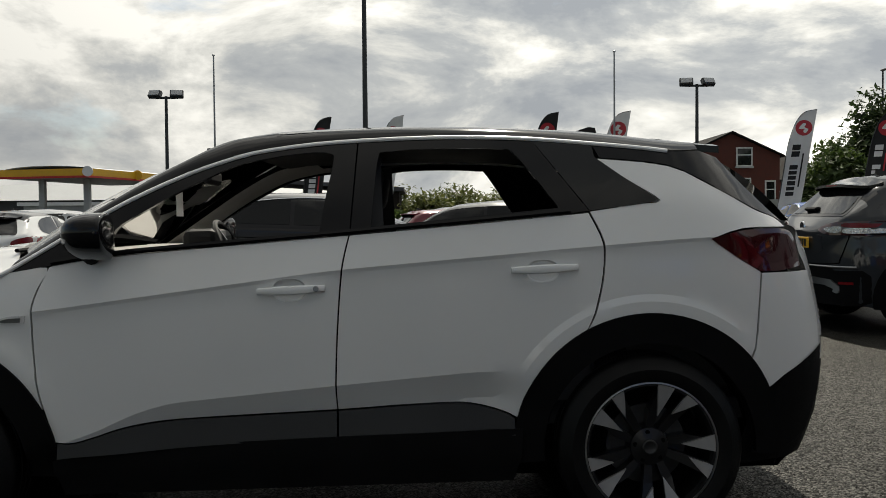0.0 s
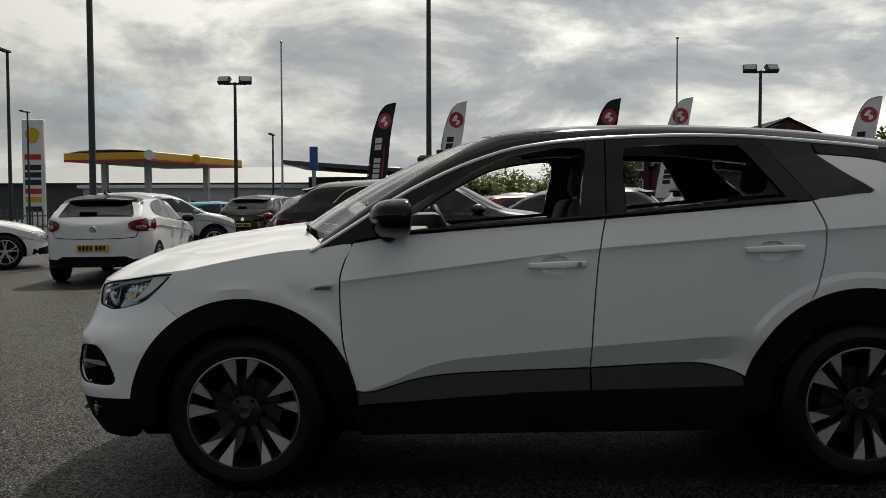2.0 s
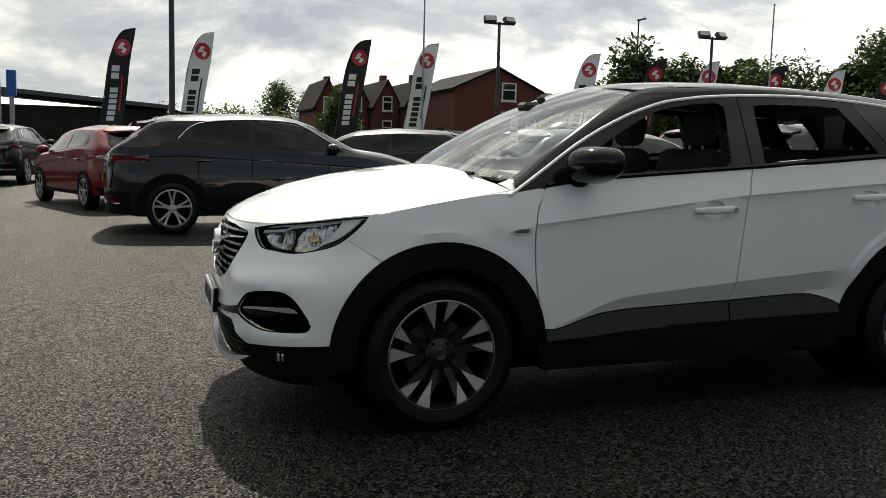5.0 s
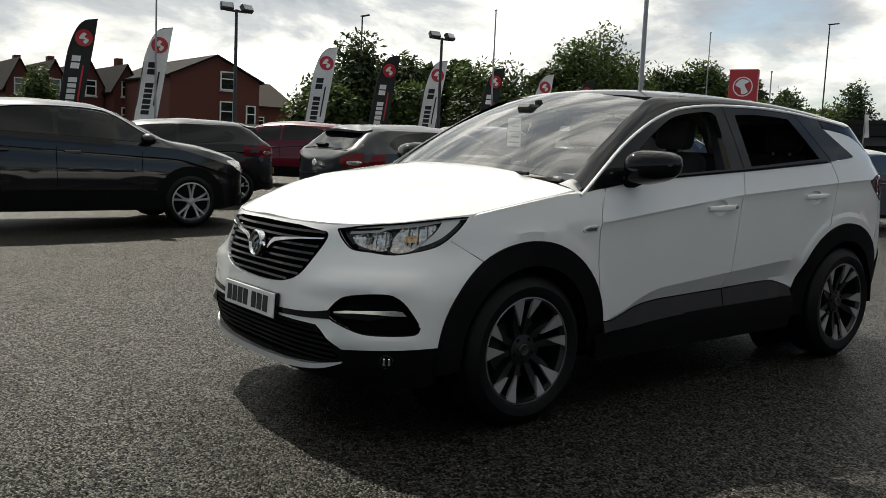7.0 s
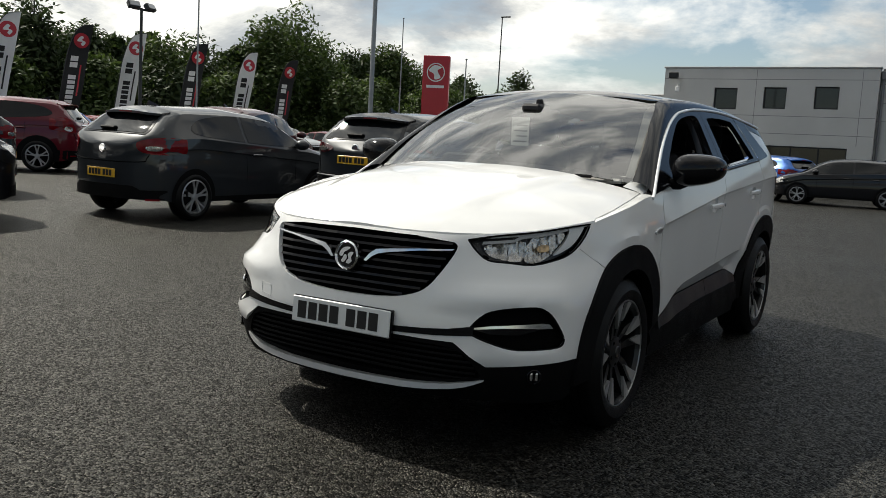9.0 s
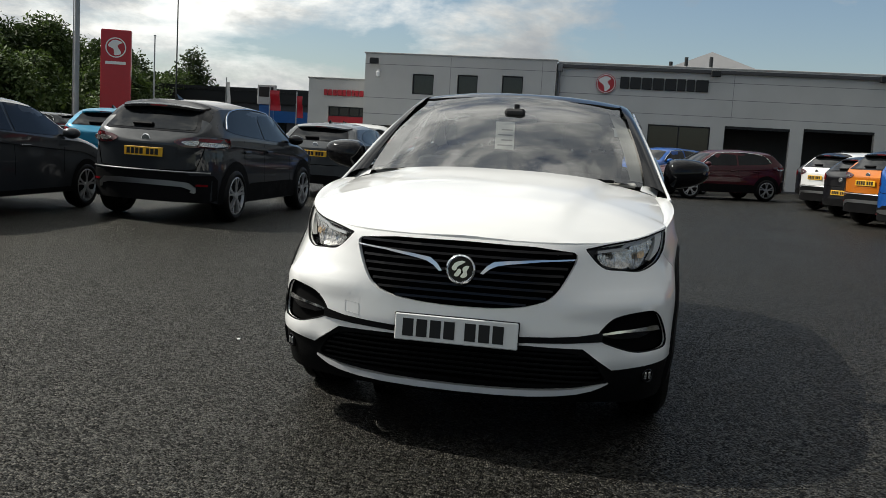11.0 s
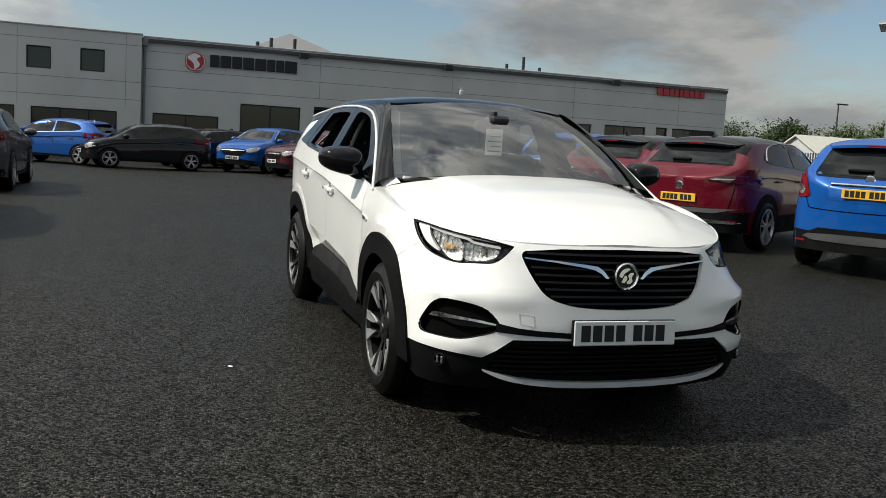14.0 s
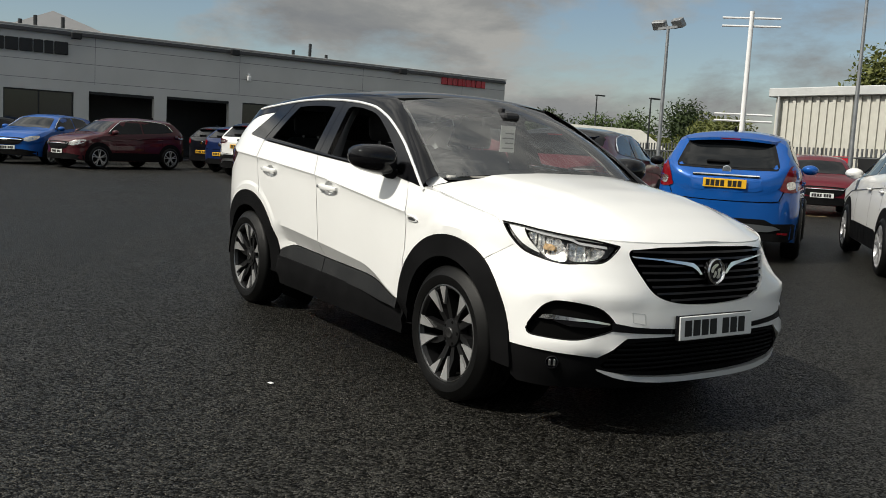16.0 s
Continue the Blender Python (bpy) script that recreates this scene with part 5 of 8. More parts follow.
SPECS = {
    # tops of the centre line from tail to nose; belt; glass outlines; sizes
    "suv": dict(L=4.47, W=0.905, top=[(-2.24, 0.95), (-2.16, 1.1), (-1.95, 1.22), (-1.62, 1.52), (-1.4, 1.575), (-0.5, 1.61), (0.2, 1.58), (0.5, 1.49), (1.12, 1.14), (1.6, 1.08), (2.0, 0.97), (2.2, 0.82), (2.24, 0.7)],
                belt=[(-2.2, 1.12), (-1.2, 1.17), (0.6, 1.06), (1.2, 1.03), (2.24, 0.72)], wb=1.3375, roof_w=0.6, clad=True, wheels="suv", rear_glass=(-2.0, -1.66), screen=(0.48, 1.08),
                glass=[(-1.25, 1.24), (-1.0, 1.44), (-0.4, 1.5), (0.2, 1.48), (0.45, 1.4), (0.88, 1.14), (0.85, 1.1), (-0.2, 1.16)], plate_z=0.72, tail=[(0.42, 1.0), (0.82, 1.02), (0.86, 0.9), (0.6, 0.86)]),
    "crossover": dict(L=4.22, W=0.885, top=[(-2.11, 0.95), (-2.03, 1.12), (-1.88, 1.22), (-1.62, 1.5), (-1.45, 1.56), (-0.5, 1.6), (0.25, 1.56), (0.55, 1.46), (1.12, 1.1), (1.6, 1.03), (1.95, 0.92), (2.08, 0.78), (2.11, 0.7)],
                      belt=[(-2.1, 1.1), (-1.2, 1.12), (0.6, 1.03), (1.2, 0.99), (2.11, 0.72)], wb=1.302, roof_w=0.6, clad=True, wheels="suv", rear_glass=(-1.95, -1.63), screen=(0.53, 1.07),
                      glass=[(-1.45, 1.2), (-1.2, 1.42), (-0.5, 1.49), (0.25, 1.46), (0.5, 1.37), (0.9, 1.1), (0.87, 1.06), (-0.3, 1.1)], plate_z=0.88, tail=[(0.4, 1.06), (0.82, 1.06), (0.86, 0.95), (0.5, 0.93)]),
    "highcross": dict(L=4.28, W=0.89, top=[(-2.14, 0.95), (-2.06, 1.12), (-1.95, 1.2), (-1.7, 1.55), (-1.5, 1.61), (-0.5, 1.65), (0.25, 1.6), (0.55, 1.5), (1.15, 1.13), (1.6, 1.07), (2.0, 0.95), (2.11, 0.8), (2.14, 0.7)],
                  belt=[(-2.1, 1.14), (-1.2, 1.16), (0.6, 1.05), (1.2, 1.02), (2.14, 0.74)], wb=1.277, roof_w=0.58, clad=True, wheels="suv", rear_glass=(-2.0, -1.7), screen=(0.53, 1.1),
                  glass=[(-1.5, 1.25), (-1.3, 1.45), (-0.5, 1.53), (0.25, 1.5), (0.5, 1.4), (0.92, 1.13), (0.9, 1.09), (-0.3, 1.14)], plate_z=0.96, tail=[(0.62, 1.18), (0.86, 1.12), (0.88, 0.86), (0.6, 0.9)]),
    "hatch": dict(L=4.02, W=0.86, top=[(-2.01, 0.9), (-1.95, 1.05), (-1.8, 1.12), (-1.5, 1.4), (-1.3, 1.45), (-0.4, 1.48), (0.3, 1.43), (0.6, 1.33), (1.15, 1.0), (1.55, 0.93), (1.85, 0.83), (1.98, 0.7), (2.01, 0.6)],
                  belt=[(-2.0, 1.02), (-1.1, 1.06), (0.6, 0.94), (1.2, 0.9), (2.01, 0.64)], wb=1.255, roof_w=0.56, clad=False, wheels="hatch", rear_glass=(-1.85, -1.52), screen=(0.58, 1.1),
                  glass=[(-1.2, 1.12), (-1.05, 1.3), (-0.4, 1.37), (0.3, 1.33), (0.55, 1.25), (0.93, 1.0), (0.9, 0.97), (-0.3, 1.03)], plate_z=0.58, tail=[(0.45, 1.02), (0.8, 1.05), (0.84, 0.88), (0.55, 0.86)]),
    "estate": dict(L=4.4, W=0.88, top=[(-2.2, 0.9), (-2.14, 1.05), (-2.0, 1.12), (-1.7, 1.4), (-1.5, 1.45), (-0.5, 1.5), (0.2, 1.45), (0.5, 1.35), (1.15, 1.0), (1.6, 0.94), (2.0, 0.83), (2.17, 0.7), (2.2, 0.6)],
                   belt=[(-2.2, 1.03), (-1.2, 1.07), (0.6, 0.95), (1.2, 0.91), (2.2, 0.64)], wb=1.34, roof_w=0.57, clad=False, wheels="suv", rear_glass=(-2.03, -1.7), screen=(0.48, 1.1),
                   glass=[(-1.5, 1.13), (-1.2, 1.32), (-0.5, 1.39), (0.2, 1.36), (0.45, 1.27), (0.9, 1.01), (0.87, 0.98), (-0.3, 1.04)], plate_z=0.85, tail=[(0.45, 1.0), (0.82, 1.02), (0.86, 0.88), (0.5, 0.88)]),
    "van": dict(L=4.4, W=0.9, top=[(-2.2, 1.4), (-2.17, 1.7), (-2.1, 1.8), (-0.5, 1.84), (0.4, 1.8), (0.7, 1.68), (1.45, 1.15), (1.8, 1.07), (2.1, 0.92), (2.18, 0.75), (2.2, 0.65)],
                belt=[(-2.2, 1.15), (0.6, 1.1), (1.3, 1.02), (2.2, 0.7)], wb=1.39, roof_w=0.68, clad=False, wheels="hatch", rear_glass=None, screen=(0.72, 1.42),
                glass=[(0.1, 1.15), (0.15, 1.6), (0.55, 1.55), (1.05, 1.2), (1.0, 1.12)], plate_z=0.6, tail=[(0.72, 1.3), (0.85, 1.3), (0.86, 0.8), (0.74, 0.8)]),
}


TAILS = {
    "suv": ((M_SMOKE, ((0.36, 0.99), (0.5, 1.03), (0.7, 1.045), (0.88, 1.04), (0.885, 0.95), (0.75, 0.945), (0.55, 0.965)), 0.012), (M_LAMPGLASS, ((0.44, 0.995), (0.7, 1.005), (0.7, 0.988), (0.5, 0.98)), 0.018), (M_RED, ((0.74, 1.03), (0.87, 1.03), (0.87, 0.965), (0.75, 0.965)), 0.018)),
    "crossover": ((M_SMOKE, ((0.38, 1.03), (0.55, 1.085), (0.75, 1.1), (0.868, 1.09), (0.868, 0.97), (0.7, 0.965), (0.5, 0.97)), 0.012), (M_CLEARLAMP, ((0.48, 1.03), (0.66, 1.05), (0.66, 0.995), (0.55, 0.99)), 0.018), (M_RED, ((0.69, 1.08), (0.86, 1.075), (0.86, 1.04), (0.69, 1.045)), 0.018), (M_CLEARLAMP, ((0.7, 1.03), (0.855, 1.03), (0.855, 0.985), (0.7, 0.985)), 0.018)),
    "highcross": ((M_RED, ((0.74, 1.19), (0.8, 1.21), (0.868, 1.12), (0.875, 0.95), (0.8, 0.88), (0.66, 0.9), (0.66, 0.96)), 0.012), (M_CLEARLAMP, ((0.72, 1.0), (0.8, 1.02), (0.82, 0.94), (0.74, 0.92)), 0.018)),
    "hatch": ((M_RED, ((0.55, 0.98), (0.72, 1.04), (0.84, 1.04), (0.845, 0.86), (0.72, 0.84), (0.58, 0.88)), 0.012), (M_CLEARLAMP, ((0.66, 0.93), (0.78, 0.94), (0.78, 0.885), (0.68, 0.885)), 0.018)),
    "estate": ((M_RED, ((0.48, 0.98), (0.7, 1.02), (0.86, 1.02), (0.865, 0.88), (0.7, 0.87), (0.5, 0.92)), 0.012), (M_SMOKE, ((0.6, 0.95), (0.78, 0.96), (0.78, 0.91), (0.62, 0.91)), 0.018)),
    "van": ((M_RED, ((0.76, 1.3), (0.87, 1.3), (0.88, 0.82), (0.78, 0.82)), 0.012),),
}


class Shape:
    """The skin of a parked car: nose to +x, on z = 0."""

    def __init__(self, sp):
        self.sp = sp
        self.h = sp["L"] / 2

    def ztop(self, x):
        return smooth_list(self.sp["top"], x, 0.09)

    def zbelt(self, x):
        return min(smooth_list(self.sp["belt"], x, 0.15), self.ztop(x) - 0.06)

    def zbot(self, x):
        u = max(0, (abs(x) - self.h + 0.55) / 0.55)
        return 0.24 + 0.14 * u * u

    def crease(self, x):
        """Height of the shoulder crease."""
        return self.zbelt(x) - 0.13

    def end(self, x):
        u = max(0.0, (abs(x) - (self.h - 0.62)) / 0.62)
        return max(0.0, 1 - u ** 3.2) ** 0.42 if u < 1 else 0.0

    def yhalf(self, x, z):
        w = self.sp["W"] * self.end(x)
        zb, zt = self.zbelt(x), self.ztop(x)
        if z <= zb:
            q = (z - 0.62) / 0.5
            d = self.crease(x) - z
            cut = 0.022 * (1 - math.exp(-d / 0.012)) * math.exp(-d / 0.14) if d > 0 else 0.0
            return w * (1 - 0.045 * q * q - cut)
        q = (zb - 0.62) / 0.5
        wb = w * (1 - 0.045 * q * q)
        t = min(1.0, (z - zb) / max(zt - zb, 1e-3))
        cabin = min(1.0, (zt - zb) / 0.35)
        wr = wb * (1 - cabin) * 0.97 + min(wb, self.sp["roof_w"] + 0.04) * cabin
        y = wb + (wr - wb) * (t + 0.25 * t * (1 - t))
        c = 0.72 - 0.5 * (1 - cabin)
        if t > c:
            k = (t - c) / (1 - c)
            y *= max(0.0, 1 - k ** 2.4) ** 0.5
        return y

    def end_x(self, y, z, sign):
        lo, hi = self.h - 0.62, self.h
        for _ in range(26):
            m = (lo + hi) / 2
            if self.yhalf(sign * m, z) > abs(y):
                lo = m
            else:
                hi = m
        return sign * (lo + hi) / 2

    def top_z(self, x, y):
        lo, hi = self.zbelt(x), self.ztop(x)
        for _ in range(22):
            m = (lo + hi) / 2
            if self.yhalf(x, m) > abs(y):
                lo = m
            else:
                hi = m
        return (lo + hi) / 2


def skin(shape, name, material, parent, roof=None):
    """The body's shell; with roof, the top of the cabin is a sheet of its own in that material."""
    xs = [-shape.h + 0.0005]
    for i in range(1, 9):
        xs.append(-shape.h + 0.62 * (i / 9) ** 2.2)
    n = 38
    a, b = -shape.h + 0.62, shape.h - 0.62
    xs += [a + (b - a) * i / n for i in range(n + 1)]
    for i in range(8, 0, -1):
        xs.append(shape.h - 0.62 * (i / 9) ** 2.2)
    xs.append(shape.h - 0.0005)
    verts, faces = [], []
    ring = None
    for x in xs:
        zb, zt, z0 = shape.zbelt(x), shape.ztop(x), shape.zbot(x)
        zc = shape.crease(x)
        zs = [z0 + (zc - 0.16 - z0) * i / 6 for i in range(7)] + [zc - 0.09, zc - 0.04, zc - 0.012, zc, zc + (zb - zc) * 0.5, zb]
        zs = [max(q, z0 + 0.001 * k) for k, q in enumerate(zs)]
        zs += [zb + (zt - zb) * t for t in (0.15, 0.35, 0.55, 0.7, 0.78, 0.85, 0.91, 0.96, 0.985, 1.0)]
        half = [(0.0, z0)] + [(shape.yhalf(x, z), z) for z in zs]
        row = [(x, -y, z) for y, z in half] + [(x, y, z) for y, z in reversed(half[1:-1])]
        ring = len(row)
        verts += row
    top = []
    for i in range(len(xs) - 1):
        for k in range(ring):
            k2 = (k + 1) % ring
            q = (i * ring + k, (i + 1) * ring + k, (i + 1) * ring + k2, i * ring + k2)
            mid = sum((Vector(verts[c]) for c in q), Vector()) / 4
            cab = shape.ztop(mid.x) - shape.zbelt(mid.x)
            (top if roof and cab > 0.3 and mid.z > shape.ztop(mid.x) - 0.1 and abs(mid.x + 0.55) < 1.2 else faces).append(q)
    faces.append(tuple(range(ring)))
    faces.append(tuple((len(xs) - 1) * ring + k for k in range(ring))[::-1])
    if top:
        used = sorted({c for q in top for c in q})
        where = {c: i for i, c in enumerate(used)}
        ob_from("roof", [verts[c] for c in used], [tuple(where[c] for c in q) for q in top], roof, parent, label="gloss black roof")
    return ob_from(name, verts, faces, material, parent, sharp=24)


def plate_bar_mesh():
    bm = box_bm((0.0, -0.0105, -0.037), (0.046, -0.0085, 0.037))
    me = bpy.data.meshes.new("printed_bar")
    bm.to_mesh(me)
    bm.free()
    me.materials.append(M_PLATE_K)
    return me


PLATE_BAR = plate_bar_mesh()


def number_plate(parent, m, yellow):
    p = new("number_plate")
    p.parent = parent
    p.matrix_local = m
    part("plate", box_bm((-0.26, -0.008, -0.056), (0.26, 0.0, 0.056), 0.004), M_PLATE_Y if yellow else M_PLATE_W, p)
    for k in range(7):
        a = -0.226 + 0.0585 * k + (0.03 if k > 3 else 0.0)
        o = share("printed_bar", PLATE_BAR, p, Matrix.Translation((a, 0, 0)))
    return p


def car_template(kind, black_roof=False, three_door=False):
    sp = SPECS[kind]
    s = Shape(sp)
    car = new("car")
    skin(s, "body", M_PAINT, car, M_GBLACK if black_roof else None)
    eps = 0.006
    sgn = (-1, 1)

    def on_side(sd, e=eps):
        return lambda x, z: (x, sd * (s.yhalf(x, z) + e), z)

    def side_in(sd):
        return lambda q: (0, -sd, 0)

    def on_end(sg, e=eps):
        return lambda y, z: (s.end_x(y, z, sg) + sg * e, y, z)

    def on_top(e=eps):
        return lambda x, y: (x, y, s.top_z(x, y) + e)

    dn = lambda q: (0, 0, -1)
    wb, H = sp["wb"], s.h
    wr = 0.345 if sp["wheels"] == "suv" else 0.31
    # side glass, split by the pillars
    g = smooth_loop(sp["glass"], 4)
    cuts = [(-9, -0.32), (-0.26, 9)] if kind != "van" else [(-9, 9)]
    for sd in sgn:
        for c0, c1 in cuts:
            loop = clip_x(clip_x(g, c0, True), c1, False)
            panel("side_window", loop, on_side(sd), M_PGLASS, car, step=0.14, inward=side_in(sd))
        if kind in ("suv", "crossover"):
            top = smooth_loop(sp["glass"][:6], 4, False)
            v, f = tube([on_side(sd, 0.01)(x, z + 0.015) for x, z in top], 0.011, 5)
            ob_from("window_trim", v, f, M_CHROME, car)
        # arches and sills
        for wx in (-wb, wb):
            ro = wr + (0.115 if sp["clad"] else 0.055)
            arc = [(x, max(z, 0.24)) for x, z in [(wx + ro * math.cos(t), wr + ro * math.sin(t)) for t in [math.pi * (k / 16 * 1.16 - 0.08) for k in range(17)]]]
            panel("wheel_arch", arc, on_side(sd, 0.007), M_CLAD, car, step=0.12, thick=0.0, inward=side_in(sd))
        if sp["clad"]:
            zc = 0.5
            loop = [(-wb + wr + 0.02, 0.25), (wb - wr - 0.02, 0.25), (wb - wr - 0.02, zc - 0.03), (wb - wr - 0.2, zc), (-wb + wr + 0.2, zc), (-wb + wr + 0.02, zc - 0.03)]
        else:
            loop = [(-wb + wr + 0.02, 0.25), (wb - wr - 0.02, 0.25), (wb - wr - 0.02, 0.31), (-wb + wr + 0.02, 0.31)]
        panel("sill_cladding", loop, on_side(sd, 0.008), M_CLAD, car, step=0.15, inward=side_in(sd))
        # shut lines and handles
        lines = [(0.72, 0.5, 0.98), (-0.3, 0.5, 1.03)] + ([] if three_door else [(-1.0, 0.72, 1.08)])
        for lx, z0, z1 in lines:
            panel("shut_line", [(lx - 0.004, z0), (lx + 0.004, z0), (lx + 0.004, z1), (lx - 0.004, z1)], on_side(sd, 0.003), M_DARK, car, step=0.2, inward=side_in(sd))
        for hx in (-0.12, -0.92) if not three_door else (-0.12,):
            c = on_side(sd, 0.02)(hx, sp["belt"][1][1] - 0.2)
            part("door_handle", box_bm((c[0] - 0.1, c[1] - 0.018, c[2] - 0.014), (c[0] + 0.1, c[1] + 0.018, c[2] + 0.014), 0.01), M_PAINT, car)
        # mirrors
        c = on_side(sd, 0.0)(0.78, sp["belt"][2][1] + 0.06)
        bm = bmesh.new()
        bmesh.ops.create_uvsphere(bm, u_segments=12, v_segments=8, radius=1.0)
        for q in bm.verts:
            q.co = Vector((q.co.x * 0.1 + c[0], q.co.y * 0.12 + c[1] + sd * 0.13, q.co.z * 0.075 + c[2] + 0.02))
        part("wing_mirror", bm, M_GBLACK if black_roof else M_PAINT, car, "", True)
        # lamps
        for mt, poly, e in TAILS[kind]:
            panel("tail_light", smooth_loop([(y * sd, z) for y, z in poly], 3), on_end(-1, e), mt, car, step=0.05, thick=0.012, inward=lambda q: (1, 0, 0))
        zf = s.ztop(H - 0.28) - 0.12
        hl = [(0.45 * sd, zf - 0.09), (0.62 * sd, zf - 0.16), (0.83 * sd, zf - 0.08), (0.84 * sd, zf + 0.03), (0.65 * sd, zf - 0.0)]
        panel("headlight", smooth_loop(hl, 3), on_end(1, 0.01), M_CLEARLAMP, car, step=0.09, inward=lambda q: (-1, 0, 0))
    # screens
    a, b = sp["screen"]
    rw = sp["roof_w"]
    panel("windscreen", smooth_loop([(a, -rw + 0.06, 1), (b, -rw - 0.1, 1), (b + 0.07, 0), (b, rw + 0.1, 1), (a, rw - 0.06, 1), (a + 0.03, 0)], 5), on_top(0.006), M_PGLASS, car, step=0.1, inward=dn)
    if sp["rear_glass"]:
        a, b = sp["rear_glass"]
        rim_ = smooth_loop([(a - 0.01, -rw + 0.1), (a + 0.04, -rw - 0.02), (b - 0.02, -rw + 0.07, 1), (b, 0.0), (b - 0.02, rw - 0.07, 1), (a + 0.04, rw + 0.02), (a - 0.01, rw - 0.1), (a - 0.025, 0.0)], 4)
        panel("window_surround", [(x, y * 1.03) for x, y in rim_], on_top(0.004), M_GBLACK, car, step=0.07, inward=dn)
        panel("rear_window", [((x - (a + b) / 2) * 0.9 + (a + b) / 2, y * 0.94) for x, y in rim_], on_top(0.009), M_PGLASS, car, step=0.06, inward=dn)
        sp_l = smooth_loop([(b - 0.12, -rw + 0.16), (b + 0.04, -rw + 0.02), (b + 0.12, -rw + 0.1), (b + 0.12, rw - 0.1), (b + 0.04, rw - 0.02), (b - 0.12, rw - 0.16), (b - 0.14, 0)], 3)
        panel("spoiler", sp_l, lambda x, y: (x, y, max(s.top_z(max(x, b + 0.02), y) + 0.012, s.top_z(b + 0.02, y) + 0.012) - 0.12 * max(0, b + 0.02 - x)), M_GBLACK if black_roof or kind == "crossover" else M_PAINT, car, step=0.07, thick=0.03, inward=dn)
        part("brake_light", box_bm((b - 0.142, -0.12, s.top_z(b + 0.02, 0) - 0.032), (b - 0.128, 0.12, s.top_z(b + 0.02, 0) - 0.012), 0.003), M_RED, car)
        wz = s.top_z(a + 0.03, 0)
        part("rear_wiper", box_bm((a + 0.0, -0.02, wz + 0.005), (a + 0.07, 0.26, wz + 0.045), 0.015), M_CLAD, car)
        # boot lid gaps
        zt_, zb_ = s.zbelt(-H + 0.12) - 0.02, sp["plate_z"] - (0.2 if sp["plate_z"] > 0.7 else -0.16)
        gap = [(-0.71, zt_), (-0.725, (zt_ + zb_) / 2 + 0.1), (-0.66, zb_ + 0.05), (-0.58, zb_), (0.0, zb_ - 0.015), (0.58, zb_), (0.66, zb_ + 0.05), (0.725, (zt_ + zb_) / 2 + 0.1), (0.71, zt_)]
        v, f = tube([on_end(-1, 0.0)(y, z) for y, z in smooth_loop(gap, 5, False)], 0.006, 4)
        ob_from("boot_gap", v, f, M_DARK, car)
        if sp["plate_z"] > 0.7:
            pz = sp["plate_z"]
            panel("plate_recess", smooth_loop([(-0.36, pz + 0.09), (0.36, pz + 0.09), (0.42, pz + 0.02), (0.38, pz - 0.09), (-0.38, pz - 0.09), (-0.42, pz + 0.02)], 3), on_end(-1, 0.003), M_PAINT, car, step=0.08, thick=0.004, inward=lambda q: (1, 0, 0))
    # bumpers
    low = {"crossover": 0.62, "suv": 0.56, "highcross": 0.5}.get(kind, 0.4)
    back = lambda q: (1, 0, 0)
    rb = [(-0.87, 0.27), (0.87, 0.27), (0.88, low), (0.6, low - 0.01), (0.5, low + 0.04), (-0.5, low + 0.04), (-0.6, low - 0.01), (-0.88, low)]
    panel("rear_bumper", rb, on_end(-1, 0.009), M_CLAD, car, step=0.08, thick=0.01, inward=back)
    if kind == "crossover":
        panel("skid_plate", smooth_loop([(-0.66, 0.40), (-0.6, 0.40), (-0.5, 0.465), (0.5, 0.465), (0.6, 0.40), (0.66, 0.40), (0.58, 0.52), (0.0, 0.535), (-0.58, 0.52)], 2), on_end(-1, 0.022), M_SATIN, car, step=0.08, thick=0.02, inward=back, label="silver skid plate")
        v, f = tube([on_end(-1, 0.014)(y, low + 0.03) for y in [-0.8 + 0.1 * i for i in range(17)]], 0.012, 6)
        ob_from("bright_strip", v, f, M_SATIN, car)
    elif kind == "suv":
        panel("skid_plate", smooth_loop([(-0.74, 0.395), (0.74, 0.395), (0.7, 0.43), (0.3, 0.445), (-0.3, 0.445), (-0.7, 0.43)], 2), on_end(-1, 0.02), M_CHROME, car, step=0.08, thick=0.02, inward=back)
        panel("bumper_band", [(-0.8, 0.6), (-0.5, 0.53), (0.5, 0.53), (0.8, 0.6), (0.4, 0.59), (-0.4, 0.59)], on_end(-1, 0.013), M_DGREY, car, step=0.08, inward=back)
    elif kind == "highcross":
        panel("skid_plate", smooth_loop([(-0.55, 0.39), (0.55, 0.39), (0.62, 0.46), (0.0, 0.48), (-0.62, 0.46)], 2), on_end(-1, 0.02), M_SATIN, car, step=0.08, thick=0.02, inward=back)
    for y in (-0.72, 0.72):
        panel("bumper_reflector", [(y - 0.06, low - 0.14), (y + 0.06, low - 0.14), (y + 0.06, low - 0.115), (y - 0.06, low - 0.115)], on_end(-1, 0.02), M_RED, car, step=0.1, inward=back)
    panel("front_bumper", [(-0.84, 0.28), (0.84, 0.28), (0.84, 0.4), (0.45, 0.46), (-0.45, 0.46), (-0.84, 0.4)], on_end(1, 0.009), M_CLAD, car, step=0.1, inward=lambda q: (-1, 0, 0))
    zg = s.ztop(H - 0.2) - 0.2
    panel("grille", smooth_loop([(-0.5, zg + 0.05), (0, zg + 0.08), (0.5, zg + 0.05), (0.35, zg - 0.13), (0, zg - 0.16), (-0.35, zg - 0.13)], 4), on_end(1, 0.011), M_CLAD, car, step=0.1, inward=lambda q: (-1, 0, 0))
    v, f = tube([on_end(1, 0.02)(y, zg + 0.01) for y in (-0.46, -0.2, 0, 0.2, 0.46)], 0.014, 6)
